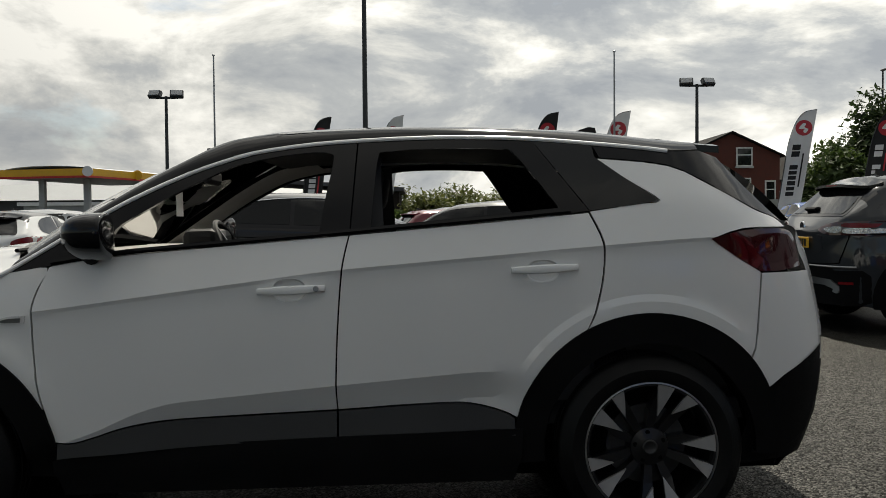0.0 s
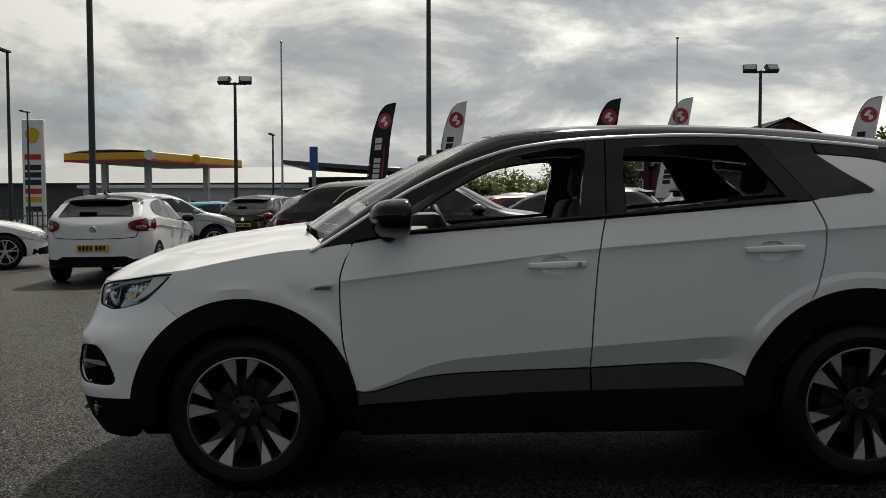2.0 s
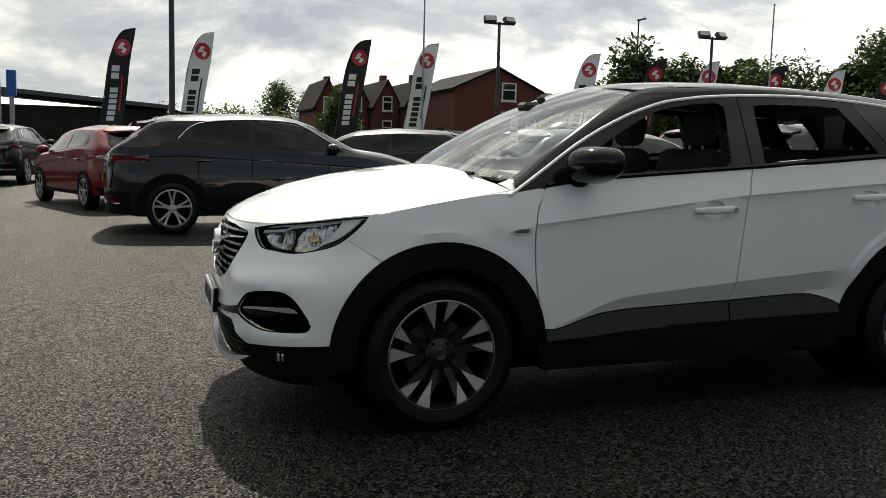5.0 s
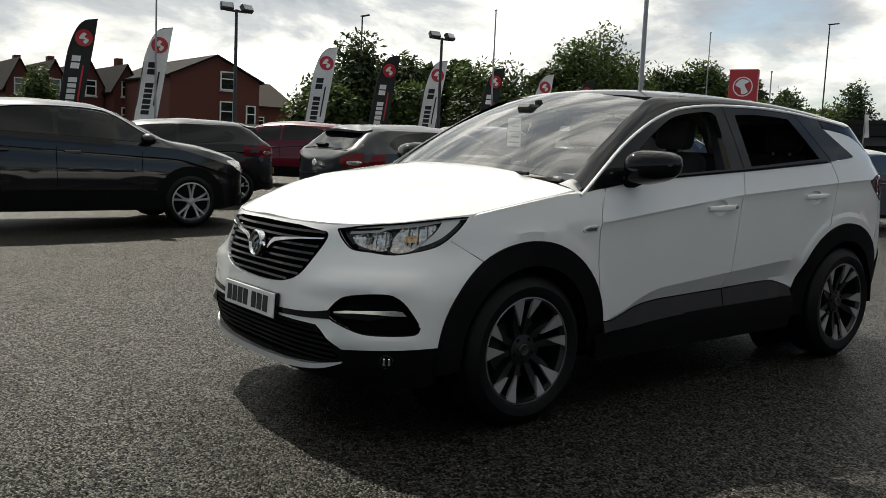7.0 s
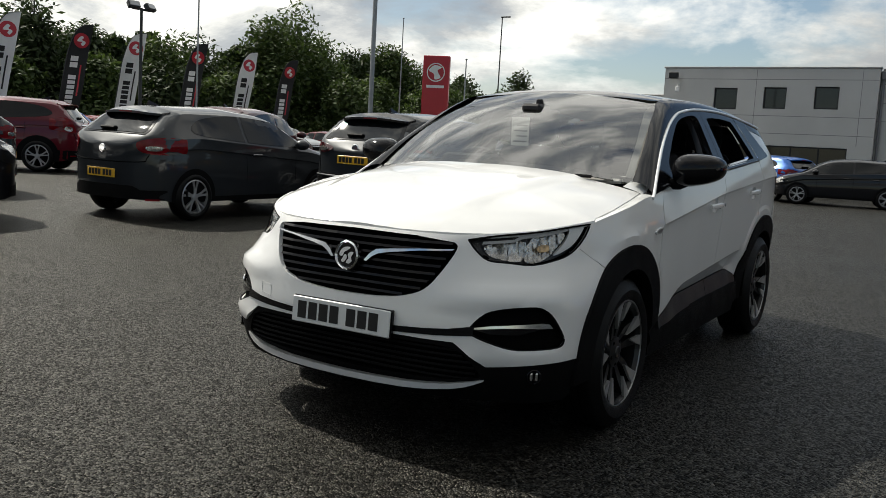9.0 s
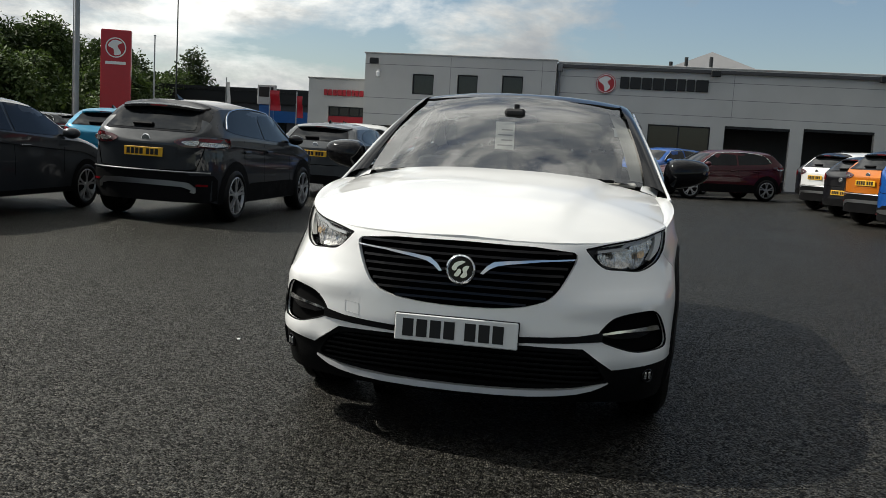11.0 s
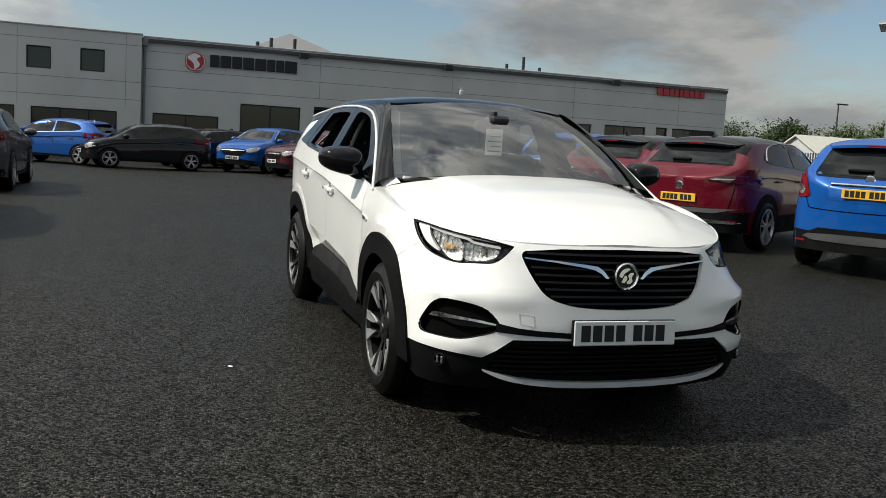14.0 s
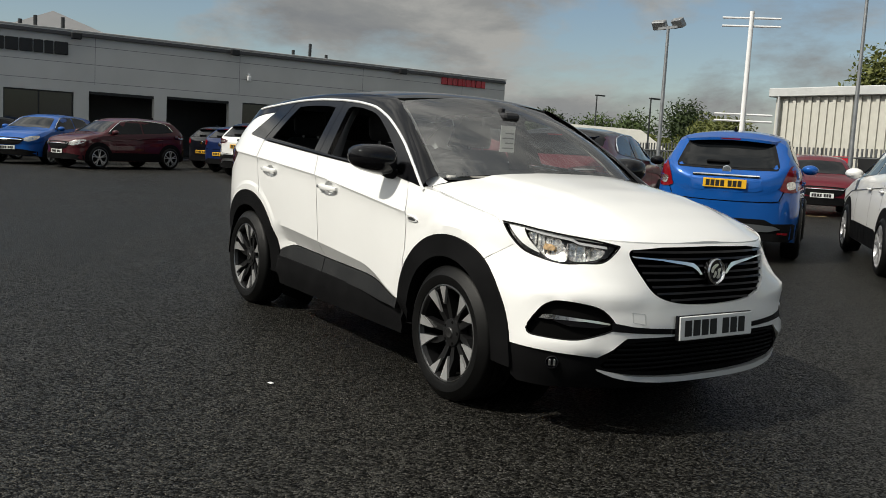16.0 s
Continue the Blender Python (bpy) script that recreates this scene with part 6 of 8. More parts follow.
    ob_from("grille_bar", v, f, M_CHROME, car)
    # badge, strip and plates
    bz = sp["plate_z"] + (0.16 if sp["plate_z"] > 0.7 else 0.3)
    v, f = lathe([(0, 0.012), (0.05, 0.012), (0.06, 0.0)], 20)
    o = ob_from("badge", v, f, M_CHROME, car, False)
    o.matrix_local = Matrix.Translation((s.end_x(0, bz, -1), 0, bz)) @ Matrix.Rotation(radians(90), 4, "Z")
    if sp["plate_z"] > 0.9:
        v, f = tube([on_end(-1, 0.02)(y, sp["plate_z"] + 0.1) for y in (-0.4, -0.2, 0, 0.2, 0.4)], 0.016, 6)
        ob_from("chrome_strip", v, f, M_CHROME, car)
    number_plate(car, Matrix.Translation((s.end_x(0, sp["plate_z"], -1) - 0.012, 0, sp["plate_z"])) @ Matrix.Rotation(radians(-90), 4, "Z"), True)
    number_plate(car, Matrix.Translation((s.end_x(0, 0.5, 1) + 0.012, 0, 0.5)) @ Matrix.Rotation(radians(90), 4, "Z"), False)
    # aerial fin
    zf = s.ztop(-1.2)
    v, f = [(-1.3, -0.03, zf), (-1.08, 0, zf), (-1.3, 0.03, zf), (-1.3, 0, zf + 0.07)], [(0, 1, 3), (1, 2, 3), (2, 0, 3), (2, 1, 0)]
    ob_from("aerial_fin", v, f, M_GBLACK, car, False)
    # wheels
    ty, ri, dr = WHEEL_SUV if sp["wheels"] == "suv" else WHEEL_HATCH
    for wx in (-wb, wb):
        for sd in sgn:
            w = new("wheel")
            w.parent = car
            yy = s.yhalf(wx, 0.62) - 0.078
            w.matrix_local = Matrix.Translation((wx, sd * yy, wr)) @ Matrix.Rotation(0 if sd < 0 else math.pi, 4, "Z")
            share("tyre", ty, w)
            share("rim", ri, w)
            share("brake_drum", dr, w)
    return car


def clip_x(loop, x, keep_above):
    """Cut an outline at x."""
    out = []
    n = len(loop)
    for i in range(n):
        a, b = loop[i], loop[(i + 1) % n]
        ia = (a[0] >= x) == keep_above
        ib = (b[0] >= x) == keep_above
        if ia:
            out.append(a)
        if ia != ib:
            t = (x - a[0]) / (b[0] - a[0])
            out.append((x, a[1] + (b[1] - a[1]) * t))
    return out


TEMPLATES = {}


def place_car(kind, colour, x, y, heading, label, black_roof=False, three_door=False, scale=1.0):
    """x, y: middle of the car. heading: degrees from +x."""
    key = (kind, black_roof, three_door)
    gx = (ground_z(x + 1, y) - ground_z(x - 1, y)) / 2
    gy = (ground_z(x, y + 1) - ground_z(x, y - 1)) / 2
    h = radians(heading)
    pitch = -math.atan(gx * math.cos(h) + gy * math.sin(h))
    roll = math.atan(-gx * math.sin(h) + gy * math.cos(h))
    m = Matrix.Translation((x, y, ground_z(x, y))) @ Matrix.Rotation(h, 4, "Z") @ Matrix.Rotation(pitch, 4, "Y") @ Matrix.Rotation(roll, 4, "X")
    if key not in TEMPLATES:
        car = TEMPLATES[key] = car_template(*key)
        car.matrix_basis = m
    else:
        car = copy_thing(TEMPLATES[key], m)
    tagged(car, label, "car", "cars parked on the lot")
    for o in car.children_recursive:
        o.color = (*colour, 1)
    return car


BLACK, GREY, DGREYC, SILVER, WHITE = (0.006, 0.006, 0.008), (0.06, 0.065, 0.07), (0.025, 0.028, 0.032), (0.4, 0.41, 0.42), (0.75, 0.75, 0.74)
RED, DRED, MAROON, BLUE, NAVY, ORANGE, TEAL = (0.1, 0.004, 0.012), (0.16, 0.008, 0.014), (0.055, 0.008, 0.012), (0.006, 0.075, 0.31), (0.008, 0.018, 0.07), (0.5, 0.14, 0.01), (0.03, 0.22, 0.36)


def park_all():
    # beside the filling station
    place_car("hatch", WHITE, -6.5, 11.5, 95, "white three-door hatchback with a black roof", True, True)
    place_car("estate", WHITE, -11.2, 13.2, 28, "white low coupe parked beyond the lot lane")
    place_car("suv", BLACK, -9.4, 21.5, 80, "black sport utility car beside a lane")
    place_car("highcross", SILVER, -8.6, 19.0, 40, "silver people carrier with dark windows")
    place_car("suv", BLACK, -6.3, 23.0, 80, "black sport utility car seen from behind")
    place_car("hatch", DRED, -3.3, 13.5, 112, "dark red five-door hatchback parked close")
    place_car("hatch", TEAL, -9.0, 28.0, 20, "pale blue small hatchback far off")
    place_car("suv", BLACK, -0.88, 8.5, -3, "black sport utility car parked broadside")
    place_car("hatch", BLACK, 1.5, 11.9, 165, "black hatchback parked behind another car")
    place_car("highcross", RED, 6.7, 17.3, 130, "bright red crossover with chrome window trim")
    place_car("hatch", DGREYC, 4.15, 7.4, 1, "dark grey three-door hatchback", False, True)
    place_car("hatch", RED, 1.6, 20.5, 20, "bright red hatchback on the lot")
    place_car("crossover", DGREYC, 6.6, 5.2, 0, "grey crossover with black roof and silver skid plate", True)
    place_car("estate", GREY, 12.9, 5.1, 0, "grey estate car with tinted windows")
    place_car("highcross", MAROON, 9.5, 12.0, 20, "dark maroon crossover on the lot")
    place_car("hatch", TEAL, 12.0, 9.6, 10, "light blue small hatchback")
    place_car("suv", WHITE, 12.6, 15.2, 20, "white sport utility car on the lot")
    # row along the far edge, below the banners
    rr = random.Random(4)
    cols = (WHITE, BLACK, SILVER, GREY, WHITE, BLUE, DRED, BLACK, WHITE, SILVER, RED, DGREYC)
    for i, c in enumerate(cols):
        place_car(("hatch", "suv", "estate", "crossover")[i % 4], c, -1.5 + i * 3.0, 25.8 + rr.uniform(-0.3, 0.3), 90 if i % 3 else -90, {WHITE: "white", BLACK: "black", SILVER: "silver", GREY: "grey", BLUE: "blue", DRED: "dark red", RED: "red", DGREYC: "dark grey"}[c] + " parked car under the banners")
    # before the showroom
    place_car("van", WHITE, 30.5, 9.3, -80, "white panel van by the showroom")
    place_car("hatch", RED, 27.5, 7.4, 20, "bright red hatchback by the showroom")
    place_car("hatch", BLUE, 26.4, 4.6, 60, "bright blue hatchback by the showroom")
    place_car("hatch", BLACK, 25.0, 1.9, 100, "black hatchback by the showroom")
    place_car("hatch", BLACK, 29.3, -0.3, 130, "black hatchback by the workshop doors")
    place_car("suv", BLUE, 27.0, -2.3, 140, "blue sport utility car facing the lot")
    place_car("crossover", MAROON, 24.2, -3.9, 112, "dark maroon crossover facing the lot")
    # angled row
    row = (("suv", WHITE, 0.9, -8.25, -50, "white sport utility car on the lot", False), ("highcross", BLUE, 3.45, -7.5, -57, "bright blue crossover with a chrome tail strip", False), ("suv", RED, 6.0, -6.9, -60, "metallic red sport utility car with a dark roof", True), ("suv", RED, 8.6, -7.0, -60, "metallic red sport utility car with a dark roof", True),
           ("highcross", BLUE, 11.7, -7.4, -60, "bright blue crossover with silver skid plate", False), ("crossover", ORANGE, 14.6, -7.5, -60, "orange crossover with a black roof", True), ("hatch", BLACK, 17.4, -7.6, -60, "black hatchback in the angled row", False), ("crossover", WHITE, 20.2, -7.7, -60, "white crossover in the angled row", False), ("hatch", NAVY, 23.2, -8.2, -60, "navy blue hatchback in the angled row", False), ("hatch", BLACK, 26.0, -8.6, -60, "black hatchback in the angled row", False))
    for k, c, x, y, h, lab, br in row:
        place_car(k, c, x, y, h, lab, br)
    place_car("hatch", RED, 8.6, -17.2, 128, "bright red hatchback facing the lot")
    place_car("hatch", GREY, 10.4, -16.5, 160, "grey hatchback near the fence")
    place_car("estate", SILVER, 13.5, -20.0, 150, "silver estate car near the fence")


park_all()

# ---- the white car in the middle: nose to -x, wheels at x = -1.3375 and 1.3375 ----
HWB, HR = 1.3375, 0.345
H_BELT = [(-1.1, 1.04), (-1.0, 1.05), (-0.8, 1.085), (-0.58, 1.11), (0.21, 1.16), (1.1, 1.22), (1.31, 1.26), (2.2, 1.26)]
H_CREASE = [(-2.2, 0.84), (-0.9, 0.915), (0.17, 1.035), (1.17, 1.1), (1.53, 1.12), (2.2, 1.13)]
H_LOW = [(-2.2, 0.4), (-0.95, 0.4), (-0.76, 0.44), (-0.49, 0.56), (0.17, 0.61), (0.75, 0.65), (1.2, 0.62), (2.2, 0.5)]
H_NOSE = [(0.2, -2.13), (0.3, -2.215), (0.42, -2.245), (0.52, -2.25), (0.6, -2.235), (0.7, -2.225), (0.8, -2.212), (0.88, -2.195), (0.95, -2.13), (1.0, -2.05), (1.1, -1.85)]
H_TAIL = [(0.2, 2.08), (0.4, 2.17), (0.6, 2.2), (0.75, 2.19), (0.95, 2.15), (1.12, 2.1), (1.2, 2.0), (1.3, 1.9), (1.45, 1.78), (1.6, 1.6)]


FLARE = (0.545, 0.572)


def h_belt(x):
    return smooth_list(H_BELT, x, 0.12)


def h_side(x, z):
    """Half-width of the white car at x, z."""
    zb, z1, z0 = h_belt(x), smooth_list(H_CREASE, x, 0.1), smooth_list(H_LOW, x, 0.1)
    front = max(0.0, min(1.0, (-0.85 - x) / 0.5))
    zz = min(z, zb)
    if zz > z1:
        y = 0.928 - 0.28 * (zz - z1) * (1 - 0.4 * front)
    elif zz > z0:
        d = z1 - zz
        t = (zz - z0) / max(z1 - z0, 0.05)
        y = 0.928 - (1 - front) * 0.015 * (1 - math.exp(-d / 0.025)) * math.exp(-d / 0.14) - (1 - front) * (0.006 * math.sin(math.pi * t) + 0.03 * (1 - t) ** 2) - front * 0.004 * math.sin(math.pi * t)
    else:
        rear = max(front, min(1.0, max(0.0, (x - 0.75) / 0.2)))
        y = 0.928 - 0.03 * (1 - front) - (0.62 - 0.5 * rear) * min(z0 - zz, 0.1) - 0.06 * max(0.0, z0 - 0.1 - zz)
    if z > zb:
        d = z - zb
        y -= 0.50 * d + 0.16 * d * d
    if z > 0.45:
        r = math.hypot(abs(x) - HWB, z - HR)
        k = min(1.0, max(0.0, (FLARE[1] - r) / (FLARE[1] - FLARE[0])))
        y += 0.007 * k * k * (3 - 2 * k) * min(1.0, max(0.0, (1.8 - abs(x)) / 0.12)) * min(1.0, (z - 0.45) / 0.2)
    if x < -1.2:
        xf = smooth_list(H_NOSE, z, 0.03)
        k = max(0.0, min(1.0, (z - 0.6) / 0.25))
        k = k * k * (3 - 2 * k)
        xs = -1.45 + 0.25 * k
        u = max(0.0, xs - x) / (xs - xf)
        y *= max(0.0, 1 - min(1.0, u) ** (3.2 - 0.8 * k)) ** (0.30 + 0.08 * k)
    elif x > 1.25:
        xr = smooth_list(H_TAIL, z, 0.03)
        u = (x - 1.25) / max(xr - 1.25, 0.05)
        y *= max(0.0, 1 - min(1.0, u) ** 4.0) ** 0.33
    return y


def cup_loop(cx, cz):
    return [(cx + 0.062 * math.copysign(abs(math.cos(t * math.pi / 12)) ** 0.8, math.cos(t * math.pi / 12)), cz + 0.042 * math.sin(t * math.pi / 12)) for t in range(24)]


SIDE_LINES = []
for off in (0.0, -0.014, -0.04):
    SIDE_LINES.append([(x, smooth_list(H_CREASE, x, 0.1) + off) for x in [-0.9 + 0.05 * i for i in range(60)]])
SIDE_LINES.append([(x, smooth_list(H_LOW, x, 0.1)) for x in [-0.8 + 0.05 * i for i in range(33)]])
for wx_ in (-HWB, HWB):
    for r_ in FLARE:
        SIDE_LINES.append([(wx_ + r_ * math.cos(radians(a_)), HR + r_ * math.sin(radians(a_))) for a_ in range(18, 163, 4)])


def h_on(sd, e=0.0):
    return lambda x, z: (x, sd * (h_side(x, z) + e), z)


def h_end(y, z, sign, e=0.0):
    """The point of the nose (sign -1) or tail (1) at y, z."""
    lo, hi = 1.2, 2.3
    for _ in range(30):
        m = (lo + hi) / 2
        if h_side(sign * m, z) > abs(y):
            lo = m
        else:
            hi = m
    return (sign * (lo + e), y, z)


# distance round the nose, from the middle, on the level of the lamps
WRAP = []


def wrap_table():
    last = Vector((h_end(0, 0.7, -1)[0], 0))
    s = 0.0
    for i in range(241):
        ang = radians(84) * i / 240
        lo, hi = 0.0, 2.2
        for _ in range(30):
            m = (lo + hi) / 2
            x, y = -1.0 - m * math.cos(ang), m * math.sin(ang)
            if h_side(x, 0.7) > y and x > -2.3:
                lo = m
            else:
                hi = m
        q = Vector((-1.0 - lo * math.cos(ang), lo * math.sin(ang)))
        s += (q - last).length
        last = q
        WRAP.append((s, ang))


wrap_table()
WRAP_INV = [(b, a) for a, b in WRAP]


def wrap_s(x, y):
    ang = math.atan2(abs(y), -(x + 1.0))
    return math.copysign(lerp_list(WRAP_INV, ang), y)


def wrap3(e=0.0):
    """Outline point (s, z) on the nose, e metres proud."""
    def f(s, z):
        ang = lerp_list(WRAP, abs(s))
        lo, hi = 0.0, 2.2
        for _ in range(26):
            m = (lo + hi) / 2
            x, y = -1.0 - m * math.cos(ang), m * math.sin(ang)
            if h_side(x, z) > y:
                lo = m
            else:
                hi = m
        lo += e
        return (-1.0 - lo * math.cos(ang), math.copysign(lo * math.sin(ang), s), z)
    return f


def fy(y, z):
    """Nose outline given by y as seen from the front."""
    p = h_end(abs(y), z, -1)
    return (math.copysign(wrap_s(p[0], p[1]), y), z)


def fx(x, z, sd=1):
    """Nose outline given by x as seen from the side."""
    return (sd * wrap_s(x, h_side(x, z)), z)


def in_nose(q):
    return (-(q[0] + 1.0), -q[1], 0)


def arc_pts(cx, cz, r, a0, a1, n):
    return [(cx + r * math.cos(radians(a0 + (a1 - a0) * i / n)), cz + r * math.sin(radians(a0 + (a1 - a0) * i / n))) for i in range(n + 1)]


NOSE_TOP = [(-1.625, 0.968), (-1.75, 0.952), (-1.9, 0.928), (-2.03, 0.912)]
HOOD_HALF = []


def hood_table():
    """Half-width of the bonnet by x: it ends on the nose and on the wings."""
    for y in (0.0, 0.1, 0.2, 0.3, 0.4, 0.46):
        HOOD_HALF.append((h_end(y, 0.902, -1)[0], y))
    for x, z in reversed(NOSE_TOP):
        HOOD_HALF.append((x, h_side(x, z) - 0.004))
    HOOD_HALF.extend([(-1.58, 0.838), (-1.4, 0.845), (-1.16, 0.832), (-0.8, 0.80)])


hood_table()


def hood_z(x, y):
    zc = smooth_list([(-2.185, 0.902), (-2.13, 0.942), (-2.03, 0.99), (-1.85, 1.048), (-1.61, 1.1), (-1.28, 1.143), (-0.95, 1.175), (-0.8, 1.18)], x, 0.03)
    ze = smooth_list([(-2.185, 0.902), (-2.03, 0.912), (-1.9, 0.928), (-1.75, 0.952), (-1.62, 0.968), (-1.3, 1.02), (-1.0, 1.062), (-0.8, 1.09)], x, 0.03)
    k = min(1.0, abs(y) / max(lerp_list(HOOD_HALF, x), 0.02))
    z = ze + (zc - ze) * (1 - k ** 2.6)
    # two long raised creases
    r = abs(y) - (0.36 + 0.16 * (x + 2.2))
    z += (0.011 * (0.5 - 0.5 * math.tanh(r / 0.022)) + 0.004 * math.exp(-(r / 0.03) ** 2)) * min(1.0, max(0.0, (x + 2.12) / 0.3))
    return z


def roof_z(x, y):
    zr = smooth_list([(-0.5, 1.55), (-0.28, 1.583), (0.0, 1.604), (0.4, 1.612), (0.8, 1.6), (1.2, 1.573), (1.5, 1.532), (1.75, 1.495)], x, 0.1)
    return zr + 0.012 - 0.052 * (abs(y) / 0.64) ** 2.4 - 0.45 * max(0.0, -0.06 - x) ** 2


def loft(name, a, b, n, material, parent, bulge=(0, 0, 0), label="", m=6):
    """A sheet between two lines of points."""
    verts, faces = [], []
    for i in range(n + 1):
        t = i / n
        pa = curve_at(a, t)
        pb = curve_at(b, t)
        for k in range(m + 1):
            u = k / m
            q = pa.lerp(pb, u) + Vector(bulge) * (4 * u * (1 - u))
            verts.append(q)
    for i in range(n):
        for k in range(m):
            q = i * (m + 1) + k
            faces.append((q, q + 1, q + m + 2, q + m + 1))
    return ob_from(name, verts, faces, material, parent, True, label)


def curve_at(pts, t):
    n = len(pts) - 1
    f = min(t * n, n - 1e-6)
    i = int(f)
    u = f - i
    p1, p2 = Vector(pts[i]), Vector(pts[i + 1])
    p0 = Vector(pts[i - 1]) if i else p1 * 2 - p2
    p3 = Vector(pts[i + 2]) if i + 2 <= n else p2 * 2 - p1
    return 0.5 * (2 * p1 + (p2 - p0) * u + (2 * p0 - 5 * p1 + 4 * p2 - p3) * u * u + (3 * p1 - p0 - 3 * p2 + p3) * u ** 3)


def hero_wheel_meshes():
    """Tyre, dark rim with five pairs of bright blades, brake disc. The outer face looks to -y."""
    w, r, rr = 0.112, HR, 0.245
    prof = [(rr, w - 0.03), (rr, -w + 0.018), (rr + 0.006, -w + 0.006), (rr + 0.02, -w), (rr + 0.05, -w - 0.004), (r - 0.035, -w + 0.006), (r - 0.012, -w + 0.022)]
    prof.append((r - 0.003, -w + 0.03))
    for k in range(4):
        y0 = -w + 0.045 + k * 0.042
        prof += [(r, y0), (r, y0 + 0.03), (r - 0.008, y0 + 0.033), (r - 0.008, y0 + 0.039)]
    prof += [(r - 0.01, w - 0.02), (r - 0.04, w), (rr, w - 0.03)]
    v, f = lathe(prof, 56)
    tyre = bpy.data.meshes.new("tyre")
    tyre.from_pydata(v, [], f)
    tyre.materials.append(M_TYRE)
    tyre.shade_smooth()
    tyre.set_sharp_from_angle(angle=radians(40))
    # dark barrel and spokes
    v, f = lathe([(rr, w - 0.03), (rr + 0.001, -w + 0.012), (rr - 0.012, -w + 0.012), (rr - 0.02, -w + 0.03), (rr - 0.026, w - 0.03)], 56)
    vs, fs = list(v), list(f)

    def wedge(a_in, a_out, h_in, h_out, r0, r1, y_in, y_out, dep):
        b = len(vs)
        for rad, ang, hw_, yy_ in ((r0, a_in, h_in, y_in), ((r0 + r1) / 2, (a_in + a_out) / 2, (h_in + h_out) / 2, (y_in + y_out) / 2 + 0.004), (r1, a_out, h_out, y_out)):
            ux, uz = math.cos(ang), math.sin(ang)
            px, pz = -uz, ux
            for s in (-1, 1):
                for d in (0, dep):
                    vs.append((ux * rad + px * hw_ * s, yy_ + d, uz * rad + pz * hw_ * s))
        for k in (0, 4):
            fs.extend([(b + k, b + k + 2, b + k + 6, b + k + 4), (b + k, b + k + 4, b + k + 5, b + k + 1), (b + k + 2, b + k + 3, b + k + 7, b + k + 6)])
        fs.append((b, b + 1, b + 3, b + 2))
        fs.append((b + 8, b + 10, b + 11, b + 9))

    for k in range(5):
        a = radians(90 + 72 * k)
        for s in (-1, 1):
            wedge(a + 0.18 + s * 0.36, a + 0.01 + s * 0.2, 0.012, 0.024, 0.045, rr - 0.014, -w + 0.056, -w + 0.022, 0.045)
    v, f = lathe([(0.0, -w + 0.036), (0.03, -w + 0.036), (0.07, -w + 0.044), (0.082, -w + 0.09)], 30)
    o = len(vs)
    vs += v
    fs += [tuple(i + o for i in q) for q in f]
    rim = bpy.data.meshes.new("rim")
    rim.from_pydata([tuple(q) for q in vs], [], fs)
    rim.materials.append(M_DALLOY)
    # bright machined blades: wedges that point inwards, a broad and a narrow one beside each dark slot
    blades = []
    for poly in (((-0.37, 0.905), (-0.25, 0.945), (-0.115, 0.965), (-0.118, 0.72), (-0.128, 0.47), (-0.18, 0.57), (-0.27, 0.74)), ((0.10, 0.967), (0.2, 0.952), (0.31, 0.92), (0.18, 0.75), (0.05, 0.6), (0.075, 0.8))):
        loop = [(x * rr, z * rr) for x, z in poly]
        vs2 = [(x, -w + 0.010 + 0.16 * max(0.0, 0.235 - math.hypot(x, z)), z) for x, z in loop]
        n_ = len(vs2)
        vs2 += [(x, y + 0.014, z) for x, y, z in vs2]
        fs2 = [tuple(range(n_))] + [(i, i + n_, (i + 1) % n_ + n_, (i + 1) % n_) for i in range(n_)]
        fs2 = [q[::-1] for q in fs2]
        me = bpy.data.meshes.new("blade")
        me.from_pydata(vs2, [], fs2)
        me.materials.append(M_ALLOY)
        blades.append(me)
    v, f = lathe([(rr + 0.003, -w + 0.02), (rr + 0.003, -w + 0.008), (rr - 0.003, -w + 0.007), (rr - 0.005, -w + 0.014)], 56)
    face = bpy.data.meshes.new("rim_lip")
    face.from_pydata(v, [], f)
    face.materials.append(M_SATIN)
    v, f = lathe([(0.07, -w + 0.1), (0.15, -w + 0.1), (0.15, -w + 0.125)], 40)
    disc = bpy.data.meshes.new("brake_disc")
    disc.from_pydata(v, [], f)
    disc.materials.append(M_DISC)
    v, f = lathe([(0.0, -w + 0.135), (rr - 0.03, -w + 0.135)], 40)
    back = bpy.data.meshes.new("back_plate")
    back.from_pydata(v, [], f)
    back.materials.append(M_DARK)
    v, f = lathe([(0.0, -w + 0.031), (0.02, -w + 0.031), (0.023, -w + 0.029), (0.027, -w + 0.03), (0.03, -w + 0.04)], 30)
    cap = bpy.data.meshes.new("centre_cap")
    cap.from_pydata(v, [], f)
    cap.materials.append(M_DISC)
    cap.shade_smooth()
    v, f = lathe([(0.0, -w + 0.04), (0.009, -w + 0.04), (0.01, -w + 0.06)], 8)
    bolt = bpy.data.meshes.new("wheel_bolt")
    bolt.from_pydata(v, [], f)
    bolt.materials.append(M_DARK)
    return tyre, rim, face, disc, back, cap, bolt, blades


